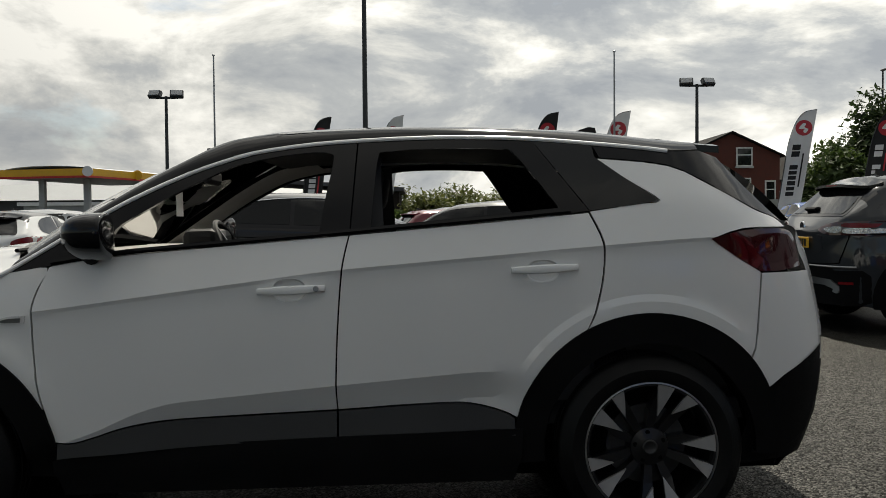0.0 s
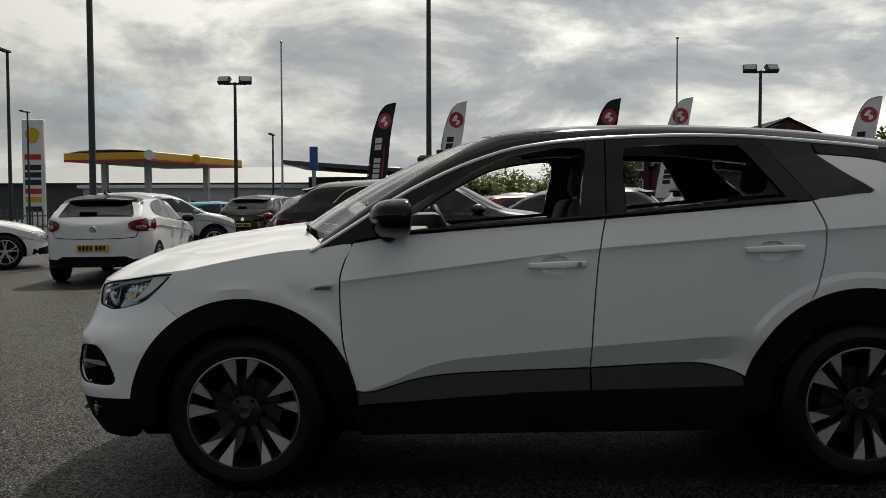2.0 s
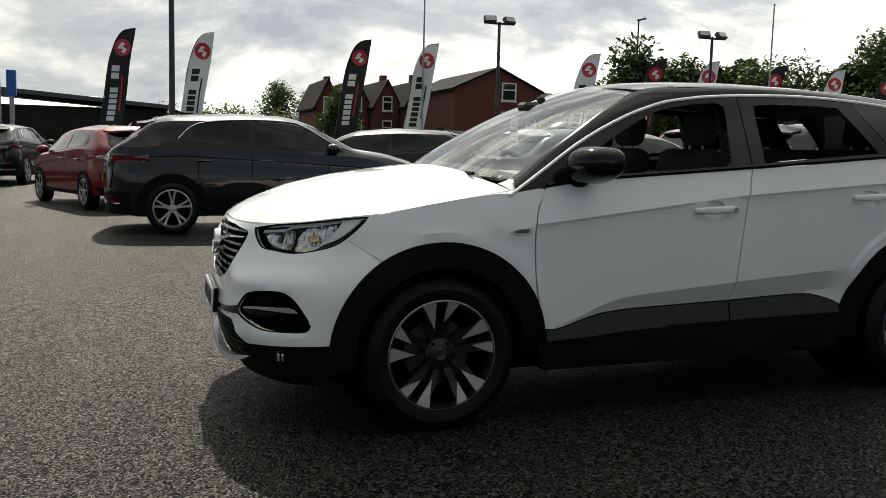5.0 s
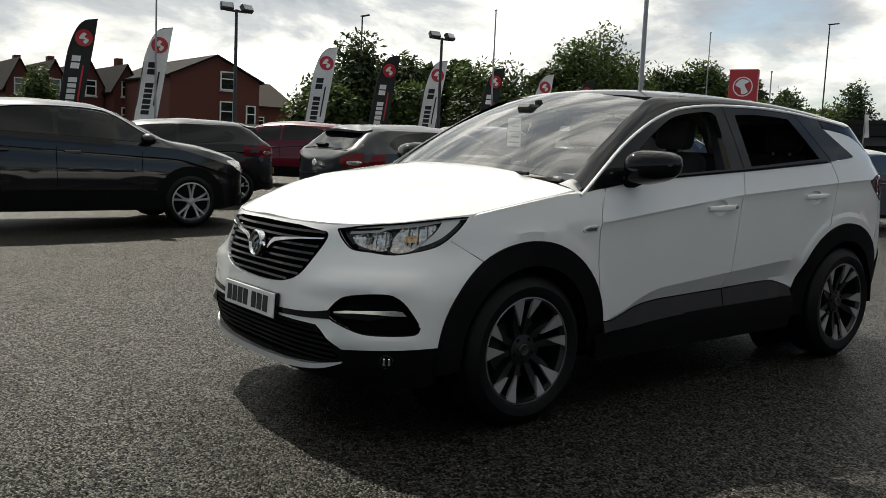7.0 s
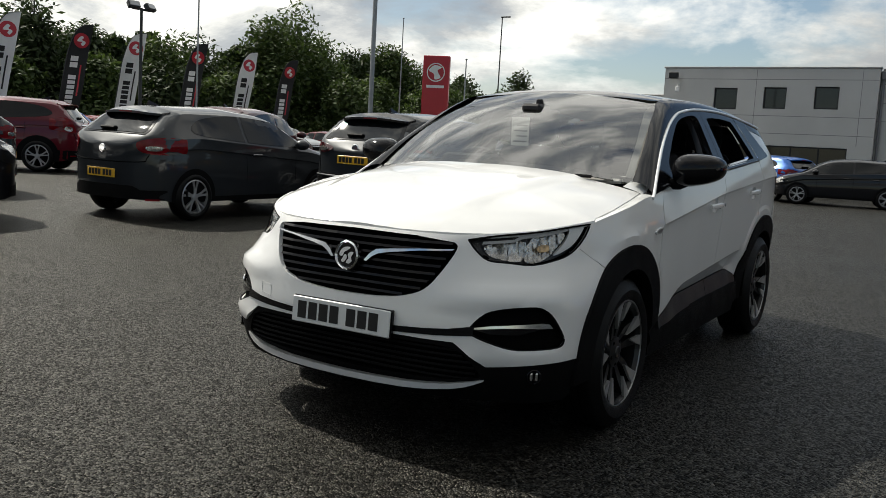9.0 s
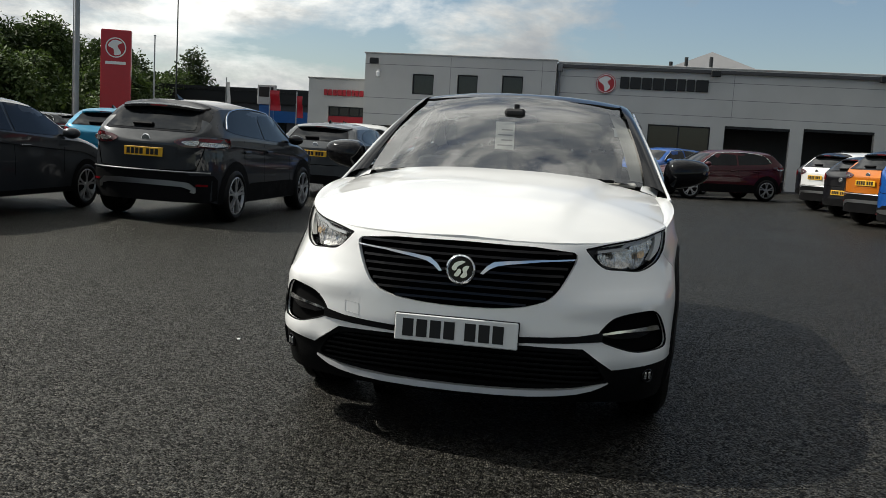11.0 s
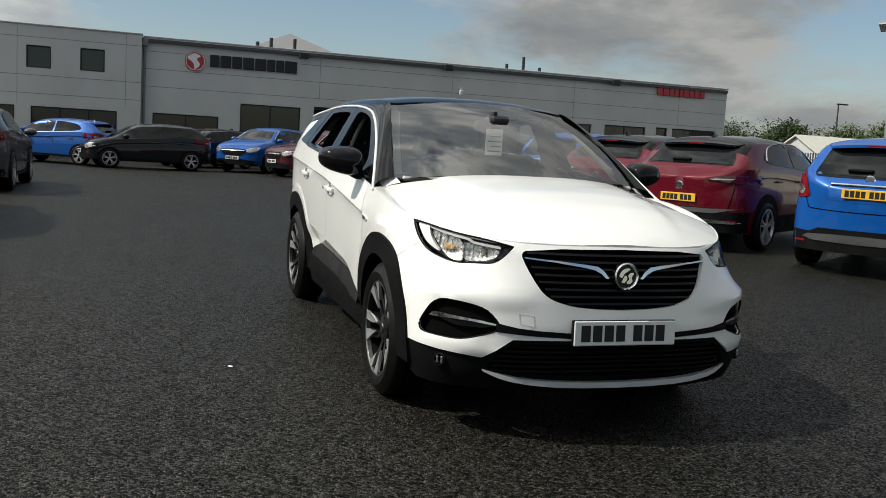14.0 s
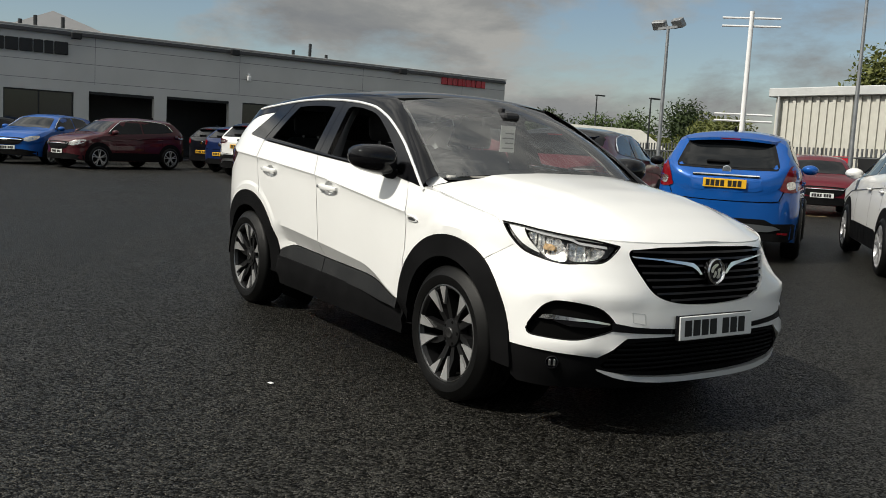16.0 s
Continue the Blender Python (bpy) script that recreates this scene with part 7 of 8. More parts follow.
def build_hero():
    car = empty("white_suv", "white sport utility car with black roof, windows down", "car")
    car.matrix_world = Matrix.Translation((0, 0, ground_z(0, 0))) @ Matrix.Rotation(-math.atan(0.0175), 4, "Y")
    dn = lambda q: (0, 0, -1)
    # --- sides
    for sd in (-1, 1):
        si = lambda q, s=sd: (0, -s, 0)
        on = lambda e=0.0, s=sd: h_on(s, e)
        # inner skin behind the gaps, their shade put into its near-black colour
        skin_loop = [(-1.75, 0.3)] + arc_pts(-HWB, HR, 0.47, 186, -6, 18) + arc_pts(HWB, HR, 0.47, 186, -6, 18) + [(1.9, 0.34), (1.98, 0.6), (1.9, 1.0), (1.75, 1.15), (1.5, 1.24), (1.1, 1.2), (0.2, 1.14), (-0.58, 1.09), (-0.97, 1.03), (-1.3, 0.97), (-1.6, 0.92), (-1.8, 0.8)]
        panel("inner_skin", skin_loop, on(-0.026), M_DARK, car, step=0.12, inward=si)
        # wing
        wing = smooth_loop([(-0.848, 0.40), (-0.853, 0.44), (-0.895, 0.62), (-0.907, 0.78), (-0.906, 0.92), (-0.885, 1.0), (-0.855, 1.072), (-0.985, 1.058), (-1.16, 1.045), (-1.4, 1.008), (-1.58, 0.972), (-1.62, 0.962, 1), (-1.641, 0.943), (-1.69, 0.8945), (-1.737, 0.8535, 1)], 3, False)
        wing += arc_pts(-HWB, HR, 0.497, 122.2, 3, 22)
        panel("front_wing", wing, on(), M_WHITE, car, step=0.05, thick=0.02, inward=si, lines=SIDE_LINES[-4:], sharp=20)
        # doors
        d_f = [(-0.840, 0.435), (-0.846, 0.45), (-0.888, 0.62), (-0.900, 0.78), (-0.899, 0.92), (-0.878, 1.0), (-0.845, 1.075, 1), (-0.58, 1.108), (0.242, 1.16, 1), (0.213, 1.03), (0.19, 0.8), (0.178, 0.6), (0.178, 0.512, 1), (-0.2, 0.505), (-0.45, 0.497), (-0.6, 0.478), (-0.7, 0.45), (-0.78, 0.43)]
        fd = panel("front_door", smooth_loop(d_f, 4), on(), M_WHITE, car, step=0.05, thick=0.02, inward=si, lines=SIDE_LINES, holes=[cup_loop(0.025, 0.968)], sharp=14)
        d_r = [(0.183, 0.512, 1), (0.184, 0.6), (0.196, 0.8), (0.219, 1.03), (0.248, 1.16, 1), (0.7, 1.19), (1.125, 1.22, 1), (1.17, 1.11), (1.17, 1.0), (1.142, 0.87), (1.108, 0.79, 1)]
        d_r = smooth_loop(d_r, 4, False) + arc_pts(HWB, HR, 0.5, 117, 166, 12) + smooth_loop([(0.85, 0.465), (0.8, 0.49), (0.68, 0.522), (0.58, 0.527), (0.4, 0.522)], 3, False)
        rd = panel("rear_door", d_r, on(), M_WHITE, car, step=0.05, thick=0.02, inward=si, lines=SIDE_LINES, holes=[cup_loop(0.95, 1.012)], sharp=14)
        # rear quarter with its fin behind the small window
        quarter = smooth_loop([(1.132, 1.225, 1), (1.177, 1.115), (1.177, 1.0), (1.149, 0.868), (1.115, 0.795, 1)], 4, False) + arc_pts(HWB, HR, 0.497, 116, 40, 18) + smooth_loop([(1.735, 0.70), (1.745, 0.76), (1.765, 0.985, 1), (1.66, 1.05), (1.57, 1.113, 1), (1.7, 1.15), (1.9, 1.15, 1), (1.86, 1.185), (1.76, 1.22), (1.6, 1.31), (1.44, 1.39), (1.18, 1.425, 1), (1.28, 1.345), (1.395, 1.262), (1.33, 1.25, 1)], 3, False)
        panel("rear_quarter", quarter, on(), M_WHITE, car, step=0.05, thick=0.02, inward=si, lines=SIDE_LINES, sharp=14)
        # rear bumper corner
        rb = arc_pts(HWB, HR, 0.497, 39, 24, 5) + [(1.86, 0.592), (1.95, 0.635), (2.05, 0.68), (2.05, 0.8), (2.01, 0.978), (1.771, 0.981), (1.752, 0.76), (1.742, 0.70)]
        panel("rear_bumper", rb, on(0.002), M_WHITE, car, step=0.05, thick=0.02, inward=si)
        rbl = arc_pts(HWB, HR, 0.5, 23, -14, 6) + [(1.85, 0.3), (1.98, 0.36), (2.04, 0.5), (2.06, 0.69), (1.95, 0.64), (1.87, 0.595)]
        panel("rear_valance", rbl, on(0.01), M_CLAD, car, step=0.06, inward=si)
        panel("tail_light", smooth_loop([(1.572, 1.113, 1), (1.7, 1.142), (1.86, 1.145, 1), (1.93, 1.12), (1.96, 1.0, 1), (1.86, 0.987), (1.768, 0.987, 1), (1.66, 1.052)], 4), on(0.003), M_SMOKE, car, step=0.05, thick=0.012, inward=si, label="dark smoked red tail light")
        panel("tail_light_inner", smooth_loop([(1.73, 1.115), (1.9, 1.12), (1.92, 1.04), (1.80, 1.02)], 3), on(0.0045), M_SMOKE2, car, step=0.05, inward=si)
        # arch mouldings
        for wx in (-HWB, HWB):
            ring = arc_pts(wx, HR, 0.503, -6, 186, 40) + arc_pts(wx, HR, 0.392, 186, -6, 36)
            panel("arch_moulding", ring, on(0.012), M_CLAD, car, step=0.05, thick=0.05, inward=si)
            v, f = [], []
            for i in range(25):
                a = radians(-4 + 188 * i / 24)
                for yy in (0.90, 0.5):
                    v.append((wx + 0.395 * math.cos(a), sd * yy, HR + 0.395 * math.sin(a)))
            f = [(2 * i, 2 * i + 1, 2 * i + 3, 2 * i + 2) for i in range(24)]
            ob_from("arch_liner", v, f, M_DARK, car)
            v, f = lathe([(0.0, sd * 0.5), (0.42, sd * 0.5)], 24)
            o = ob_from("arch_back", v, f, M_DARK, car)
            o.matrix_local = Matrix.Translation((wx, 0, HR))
        # sill cladding, with a raised lower lip
        top = smooth_loop([(-0.835, 0.43), (-0.78, 0.424), (-0.7, 0.444), (-0.6, 0.472), (-0.45, 0.491), (-0.2, 0.499), (0.17, 0.506), (0.4, 0.516), (0.58, 0.521), (0.68, 0.516), (0.8, 0.484), (0.84, 0.46)], 3, False)
        lip = lambda x, z, s=sd, tp=top: (x, s * (h_side(x, lerp_list(tp, x)) + 0.006 + 0.22 * (lerp_list(tp, x) - z)), z)
        foot = smooth_loop([(0.84, 0.40), (0.6, 0.418), (0.17, 0.412), (-0.3, 0.40), (-0.6, 0.385), (-0.835, 0.375)], 3, False)
        for a0, a1, owner in ((-0.9, 0.176, fd), (0.184, 0.9, rd)):
            band = clip_x(clip_x(top + foot, a0, True), a1, False)
            panel("sill_moulding", band, lip, M_SILL, owner, step=0.05, thick=0.02, inward=si, label="dark grey plastic door moulding")
        panel("sill", [(-0.87, 0.40), (0.87, 0.425), (0.86, 0.32), (0.83, 0.23), (-0.83, 0.23), (-0.86, 0.32)], lambda x, z, s=sd: (x, s * (0.872 + 0.1 * min(0.0, z - 0.34) + 0.02 * math.exp(-((z - 0.33) / 0.02) ** 2)), z), M_CLAD, car, step=0.05, thick=0.06, inward=si)
        # window frames
        ch = [(-1.03, 1.045), (-0.996, 1.062), (-0.9, 1.12), (-0.804, 1.18), (-0.666, 1.266), (-0.52, 1.342), (-0.368, 1.409), (-0.25, 1.45), (-0.132, 1.483), (0.0, 1.502), (0.109, 1.513), (0.292, 1.523), (0.556, 1.527), (0.75, 1.522), (0.931, 1.511), (1.11, 1.492), (1.318, 1.467), (1.45, 1.448)]
        chs = smooth_loop(ch, 4, False)
        top_f = [q for q in chs if q[0] < 0.27]
        gl_f = smooth_loop([(-0.635, 1.122, 1), (-0.62, 1.205), (-0.5, 1.283), (-0.365, 1.357), (-0.202, 1.432), (-0.05, 1.466), (0.11, 1.482), (0.17, 1.474), (0.182, 1.444), (0.155, 1.3), (0.136, 1.174, 1)], 4)
        panel("window_frame", [(-1.0, 1.056)] + top_f[2:] + [(0.272, 1.521), (0.245, 1.165), (-0.2, 1.137), (-0.58, 1.113), (-0.84, 1.08)], on(0.001), M_GBLACK, fd, step=0.06, thick=0.035, inward=si, holes=[gl_f], label="gloss black window frame")
        top_r = [q for q in chs if 0.28 < q[0] < 0.93]
        gl_r = smooth_loop([(0.325, 1.19, 1), (0.335, 1.3), (0.352, 1.45), (0.385, 1.477), (0.6, 1.484), (0.82, 1.474), (0.875, 1.45), (1.02, 1.242, 1)], 4)
        panel("window_frame", [(0.278, 1.5213)] + top_r + [(0.937, 1.51), (1.128, 1.228), (0.7, 1.195), (0.251, 1.166)], on(0.001), M_GBLACK, rd, step=0.06, thick=0.035, inward=si, holes=[gl_r], label="gloss black window frame")
        panel("quarter_glass", smooth_loop([(0.939, 1.51, 1), (1.05, 1.5), (1.165, 1.486, 1), (1.172, 1.432, 1), (1.275, 1.348), (1.388, 1.265, 1), (1.34, 1.251), (1.131, 1.23, 1)], 3), on(0.003), M_PGLASS, car, step=0.06, inward=si)
        # door waist mouldings and seals
        v, f = tube([on(0.006)(x, lerp_list(H_BELT, x) + 0.012) for x in [-0.84 + 0.1 * i for i in range(20)]], 0.011, 6)
        ob_from("waist_seal", v, f, M_GBLACK, car)
        v, f = tube([on(0.003)(x, z) for x, z in chs[::2]], 0.0085, 8)
        ob_from("window_trim", v, f, M_BRIGHT, car, True, "bright chrome window trim")
        # side of the roof above the trim
        xs = [-0.2 + 0.1 * i for i in range(18)] + [1.58]
        tail_z = lambda x: lerp_list(chs, x) if x < 1.45 else 1.448 + 0.06 * (x - 1.45)
        lo_ = [on(0.0)(x, tail_z(x)) for x in xs]
        hi_ = [(x, sd * (0.6 - 0.05 * max(0, x - 1.2)), roof_z(x, 0.6 - 0.05 * max(0, x - 1.2)) + 0.001) for x in xs]
        loft("roof_side", lo_, hi_, 40, M_GBLACK, car, (0, sd * 0.012, 0.012), m=6)
        # windscreen pillar
        a = [on(0.001)(x, z) for x, z in ch[1:10]]
        b = [(-0.965, sd * 0.765, 1.115), (-0.89, sd * 0.755, 1.168), (-0.78, sd * 0.735, 1.245), (-0.64, sd * 0.705, 1.33), (-0.5, sd * 0.67, 1.415), (-0.37, sd * 0.645, 1.482), (-0.29, sd * 0.62, 1.522), (-0.2, sd * 0.61, 1.55), (-0.05, sd * 0.6, 1.57)]
        loft("pillar", a, b, 24, M_GBLACK, car, (0, sd * 0.006, 0.014))
        fr = [(-0.66, 1.13), (-0.63, 1.205), (-0.5, 1.292), (-0.365, 1.367), (-0.202, 1.44), (-0.05, 1.474), (0.06, 1.487)]
        ai = [(x, y - sd * 0.05, z) for x, y, z in (on()(x, z) for x, z in fr)]
        bi = [(-0.91, sd * 0.70, 1.10), (-0.74, sd * 0.665, 1.205), (-0.59, sd * 0.635, 1.30), (-0.45, sd * 0.6, 1.385), (-0.29, sd * 0.56, 1.468), (-0.18, sd * 0.545, 1.505), (-0.03, sd * 0.54, 1.52)]
        loft("pillar_trim", ai, bi, 18, M_TRIM_L, car, (0, 0, -0.01), "pale grey pillar lining")
        # dark tail pillar up to the spoiler
        dp = smooth_loop([(1.168, 1.485, 1), (1.3, 1.468), (1.45, 1.447), (1.58, 1.45, 1), (1.66, 1.425, 1), (1.74, 1.33), (1.83, 1.235), (1.9, 1.17, 1), (1.86, 1.19), (1.76, 1.226), (1.6, 1.316), (1.44, 1.396), (1.19, 1.43, 1)], 3)
        panel("tail_pillar", dp, on(0.001), M_GBLACK, car, step=0.05, inward=si)
        # mirror
        mir = new("wing_mirror")
        mir.parent = car
        bm = bmesh.new()
        bmesh.ops.create_uvsphere(bm, u_segments=24, v_segments=14, radius=1.0)
        for q in bm.verts:
            x, y, z = q.co
            ex = -abs(x) ** 0.75 if x < 0 else abs(x) ** 0.3
            ey = math.copysign(abs(y) ** 0.7, y)
            ez = math.copysign(abs(z) ** 0.72, z)
            cx = 0.13 * ex * (1.0 if ex < 0 else 0.3) * (1 - 0.25 * ey * 0.5)
            q.co = Vector((-0.625 + cx + 0.02 * ey, sd * (1.0 + 0.125 * ey), 1.185 + 0.08 * ez * (1.0 - 0.22 * ey) + 0.012 * ey))
        part("mirror_shell", bm, M_GBLACK, mir, "gloss black mirror shell", True)
        part("mirror_glass", box_bm((-0.602, sd * 1.0 - 0.06, 1.15), (-0.5985, sd * 1.0 + 0.06, 1.215), 0.001), M_CHROME, mir)
        v, f = tube([(-0.70, sd * 0.87, 1.105), (-0.685, sd * 0.91, 1.11), (-0.665, sd * 0.96, 1.14)], 0.028, 12, True, 0.036)
        ob_from("mirror_foot", v, f, M_CLAD, mir)
        # handles with their cups
        for hx0, hx1, hz, door in ((-0.09, 0.155, 0.966, fd), (0.834, 1.078, 1.018, rd)):
            cx_, cz_ = (0.025, 0.968) if door is fd else (0.95, 1.012)
            rim_ = cup_loop(cx_, cz_)
            vs, fs = [], []
            for k_, (sc, dp_) in enumerate(((1.0, 0.0), (0.97, 0.006), (0.86, 0.014), (0.55, 0.0175), (0.05, 0.0178))):
                for a_, b_ in rim_:
                    q = on(-dp_)(cx_ + (a_ - cx_) * sc, cz_ + (b_ - cz_) * sc)
                    vs.append(q)
            n_ = len(rim_)
            for k_ in range(4):
                for i in range(n_):
                    i2 = (i + 1) % n_
                    q = (k_ * n_ + i, k_ * n_ + i2, (k_ + 1) * n_ + i2, (k_ + 1) * n_ + i)
                    fs.append(q if sd < 0 else q[::-1])
            ob_from("handle_cup", vs, fs, M_WHITE, door)
            n = 11
            vs, fs = [], []
            for i in range(n):
                t = i / (n - 1)
                x = hx0 + (hx1 - hx0) * t
                out = 0.034 * math.sin(math.pi * min(1, max(0, 0.06 + 0.88 * t))) ** 0.5
                hh = 0.017 * (0.55 + 0.45 * math.sin(math.pi * (0.1 + 0.8 * t)))
                zz = hz + 0.006 * t
                yb = h_side(x, zz)
                for k in range(8):
                    a_ = 2 * math.pi * k / 8
                    vs.append((x, sd * (yb + out - 0.006 + 0.011 * math.cos(a_)), zz + hh * math.sin(a_)))
            for i in range(n - 1):
                for k in range(8):
                    k2 = (k + 1) % 8
                    fs.append((i * 8 + k, i * 8 + k2, (i + 1) * 8 + k2, (i + 1) * 8 + k))
            fs += [tuple(range(8)), tuple((n - 1) * 8 + k for k in range(8))]
            ob_from("door_handle", vs, fs, M_WHITE, door)
            if door is fd:
                v, f = lathe([(0, 0.0), (0.009, 0.0), (0.011, 0.004)], 14)
                o = ob_from("lock", v, f, M_STEEL, door)
                o.matrix_local = Matrix.Translation((hx1 - 0.03, sd * (h_side(hx1, hz) + 0.036), hz + 0.006)) @ Matrix.Rotation(0 if sd < 0 else math.pi, 4, "Z")
        # wing badge
        bl_ = smooth_loop([(-1.03, 0.886), (-1.01, 0.872), (-0.93, 0.874, 1), (-0.925, 0.903, 1), (-0.99, 0.9)], 4)
        panel("wing_badge", bl_, on(0.007), M_BRIGHT, car, step=0.05, thick=0.01, inward=si)
        panel("badge_inlay", [(-0.972 + (a + 0.972) * 0.72, 0.885 + (b - 0.885) * 0.55) for a, b in bl_], on(0.0085), M_SATIN, car, step=0.05, inward=si)
    # --- bonnet
    half = [q for q in HOOD_HALF if q[0] < -1.0]
    ol = [(x + 0.003, -y) for x, y in reversed(half[1:6])] + [(x + 0.003, y) for x, y in half[:6]]
    right = half[6:] + [(-0.99, 0.815)]
    rear = [(-1.02, 0.74), (-1.1, 0.55), (-1.155, 0.3), (-1.175, 0.0), (-1.155, -0.3), (-1.1, -0.55), (-1.02, -0.74)]
    loop = ol + right + rear + [(x, -y) for x, y in reversed(right)]
    panel("bonnet", loop, lambda x, y: (x, y, hood_z(x, y)), M_WHITE, car, step=0.035, thick=0.02, inward=dn)
    # fill between the bonnet's edge and the wing
    for sd in (-1, 1):
        xs = [-1.62 + 0.07 * i for i in range(10)]
        a = [(x, sd * lerp_list([(-1.66, 0.815), (-1.58, 0.838), (-1.4, 0.845), (-1.16, 0.832), (-0.99, 0.815)], x), hood_z(x, lerp_list([(-1.66, 0.815), (-1.58, 0.838), (-1.4, 0.845), (-1.16, 0.832), (-0.99, 0.815)], x)) - 0.006) for x in xs]
        wl = [(-1.615, 0.945), (-1.58, 0.972), (-1.4, 1.008), (-1.16, 1.045), (-0.985, 1.058)]
        b = [(x, sd * h_side(x, lerp_list(wl, x)), lerp_list(wl, x)) for x in xs]
        loft("wing_top", a, b, 24, M_WHITE, car, (0, 0, 0.004), m=3)
        loft("cowl_corner", [(-0.99, sd * 0.83, 1.058), (-1.0, sd * 0.79, 1.075), (-1.02, sd * 0.74, 1.09)], [(-0.9, sd * 0.84, 1.09), (-0.93, sd * 0.79, 1.11), (-0.95, sd * 0.75, 1.115)], 8, M_WHITE, car, m=4)
    v = [(-1.19, y, 1.13 - 0.09 * (y / 0.75) ** 2) for y in (-0.75, -0.4, 0, 0.4, 0.75)] + [(-0.9, y, 1.15 - 0.06 * (y / 0.75) ** 2) for y in (-0.75, -0.4, 0, 0.4, 0.75)]
    ob_from("scuttle", v, [(i, i + 1, i + 6, i + 5) for i in range(4)], M_CLAD, car)
    # --- nose shell with openings
    gr = [(0.46, 0.872), (0.475, 0.845), (0.43, 0.745), (0.375, 0.678), (0.28, 0.642), (0.15, 0.625), (0.0, 0.62)]
    gr = smooth_loop([(*gr[0], 1), gr[1]] + gr[2:], 4, False)
    gr_l = gr + [(-y, z) for y, z in reversed(gr[:-1])] + [(-0.3, 0.888), (0.0, 0.893), (0.3, 0.888)]
    grille_loop = [fy(y, z) for y, z in gr_l]
    hl_front = [(0.506, 0.884), (0.545, 0.84), (0.592, 0.806), (0.66, 0.798), (0.735, 0.791)]
    hl_side = [(-1.85, 0.812), (-1.79, 0.833), (-1.748, 0.863), (-1.702, 0.902), (-1.652, 0.953)]
    hl_top = [(-1.75, 0.944), (-1.9, 0.922), (-2.02, 0.905)]
    heads = {}
    for sd in (-1, 1):
        q = [fy(sd * y, z) for y, z in hl_front] + [fx(x, z, sd) for x, z in hl_side + hl_top]
        heads[sd] = smooth_loop([(*q[0], 1)] + q[1:9] + [(*q[9], 1)] + q[10:], 3)
    fogs = {}
    fg = [(0.585, 0.548), (0.637, 0.608), (0.70, 0.631), (0.785, 0.640), (0.82, 0.628), (0.846, 0.59), (0.871, 0.515), (0.872, 0.486), (0.86, 0.469), (0.80, 0.465), (0.735, 0.468), (0.66, 0.493), (0.595, 0.52)]
    for sd in (-1, 1):
        fogs[sd] = smooth_loop([fy(sd * y, z) for y, z in fg], 3)
    side_top = NOSE_TOP
    edge = lambda sd: [fx(-1.739, 0.852, sd), fx(-1.692, 0.893, sd), fx(-1.643, 0.942, sd)]
    lower = lambda sd: [fx(-1.827, 0.414, sd), fx(-1.9, 0.412, sd), fy(sd * 0.84, 0.409), fy(sd * 0.743, 0.402), fy(sd * 0.648, 0.394), fy(sd * 0.59, 0.435), fy(sd * 0.525, 0.484), fy(sd * 0.3, 0.484)]
    arch = lambda sd: [fx(x, z, sd) for x, z in arc_pts(-HWB, HR, 0.497, 171, 122.8, 10)]
    top = lambda sd: [fx(x, z, sd) for x, z in side_top] + [fy(sd * 0.52, 0.902), fy(sd * 0.4, 0.9), fy(sd * 0.2, 0.902)]
    shell = lower(1)[::-1] + arch(1) + edge(1) + top(1) + [fy(0.0, 0.903)] + top(-1)[::-1] + edge(-1)[::-1] + arch(-1)[::-1] + lower(-1)
    skin0 = wrap3()

    def sculpt(s, z):
        """The bumper's skin with a ridge over the fog recess and a lip below it."""
        x, y, z = skin0(s, z)
        k = min(1.0, max(0.0, (abs(y) - 0.4) / 0.2)) * min(1.0, max(0.0, (-1.86 - x) / 0.08))
        e = k * (0.024 * math.exp(-((z - 0.672 + 0.05 * max(0.0, 0.7 - abs(y))) / 0.026) ** 2) + 0.012 * math.exp(-((z - 0.432) / 0.022) ** 2))
        d = math.hypot(x + 1.0, y)
        return (x + e * (x + 1.0) / d, y + e * y / d, z)

    panel("front_bumper", shell, sculpt, M_WHITE, car, step=0.034, thick=0.018, inward=in_nose, holes=[grille_loop, heads[-1], heads[1], fogs[-1], fogs[1]])
    # black lower bumper with the lower intake
    intake = smooth_loop([fy(y, z) for y, z in ((0.6, 0.335), (0.605, 0.385), (0.52, 0.458), (0.25, 0.464), (0.0, 0.465), (-0.25, 0.464), (-0.52, 0.458), (-0.605, 0.385), (-0.6, 0.335), (-0.3, 0.312), (0.0, 0.307), (0.3, 0.312))], 3)
    arch2 = lambda sd: [fx(x, z, sd) for x, z in arc_pts(-HWB, HR, 0.5, 190, 172, 6)]
    blk = [fy(0, 0.478), fy(0.3, 0.478)] + lower(1)[::-1][1:] + arch2(1)[::-1] + [fx(-1.86, 0.235, 1), fy(0.78, 0.23), fy(0.6, 0.235), fy(0.3, 0.22), fy(0, 0.215)]
    blk += [fy(-0.3, 0.22), fy(-0.6, 0.235), fy(-0.78, 0.23), fx(-1.86, 0.235, -1)] + arch2(-1) + lower(-1)[1:-1] + [fy(-0.3, 0.478)]
    panel("lower_bumper", blk, wrap3(-0.006), M_CLAD, car, step=0.05, thick=0.03, inward=in_nose, holes=[intake])
    panel("intake_back", [fy(y, z) for y, z in ((0.66, 0.29), (0.6, 0.47), (-0.6, 0.47), (-0.66, 0.29))], wrap3(-0.05), M_DARK, car, step=0.08, inward=in_nose)
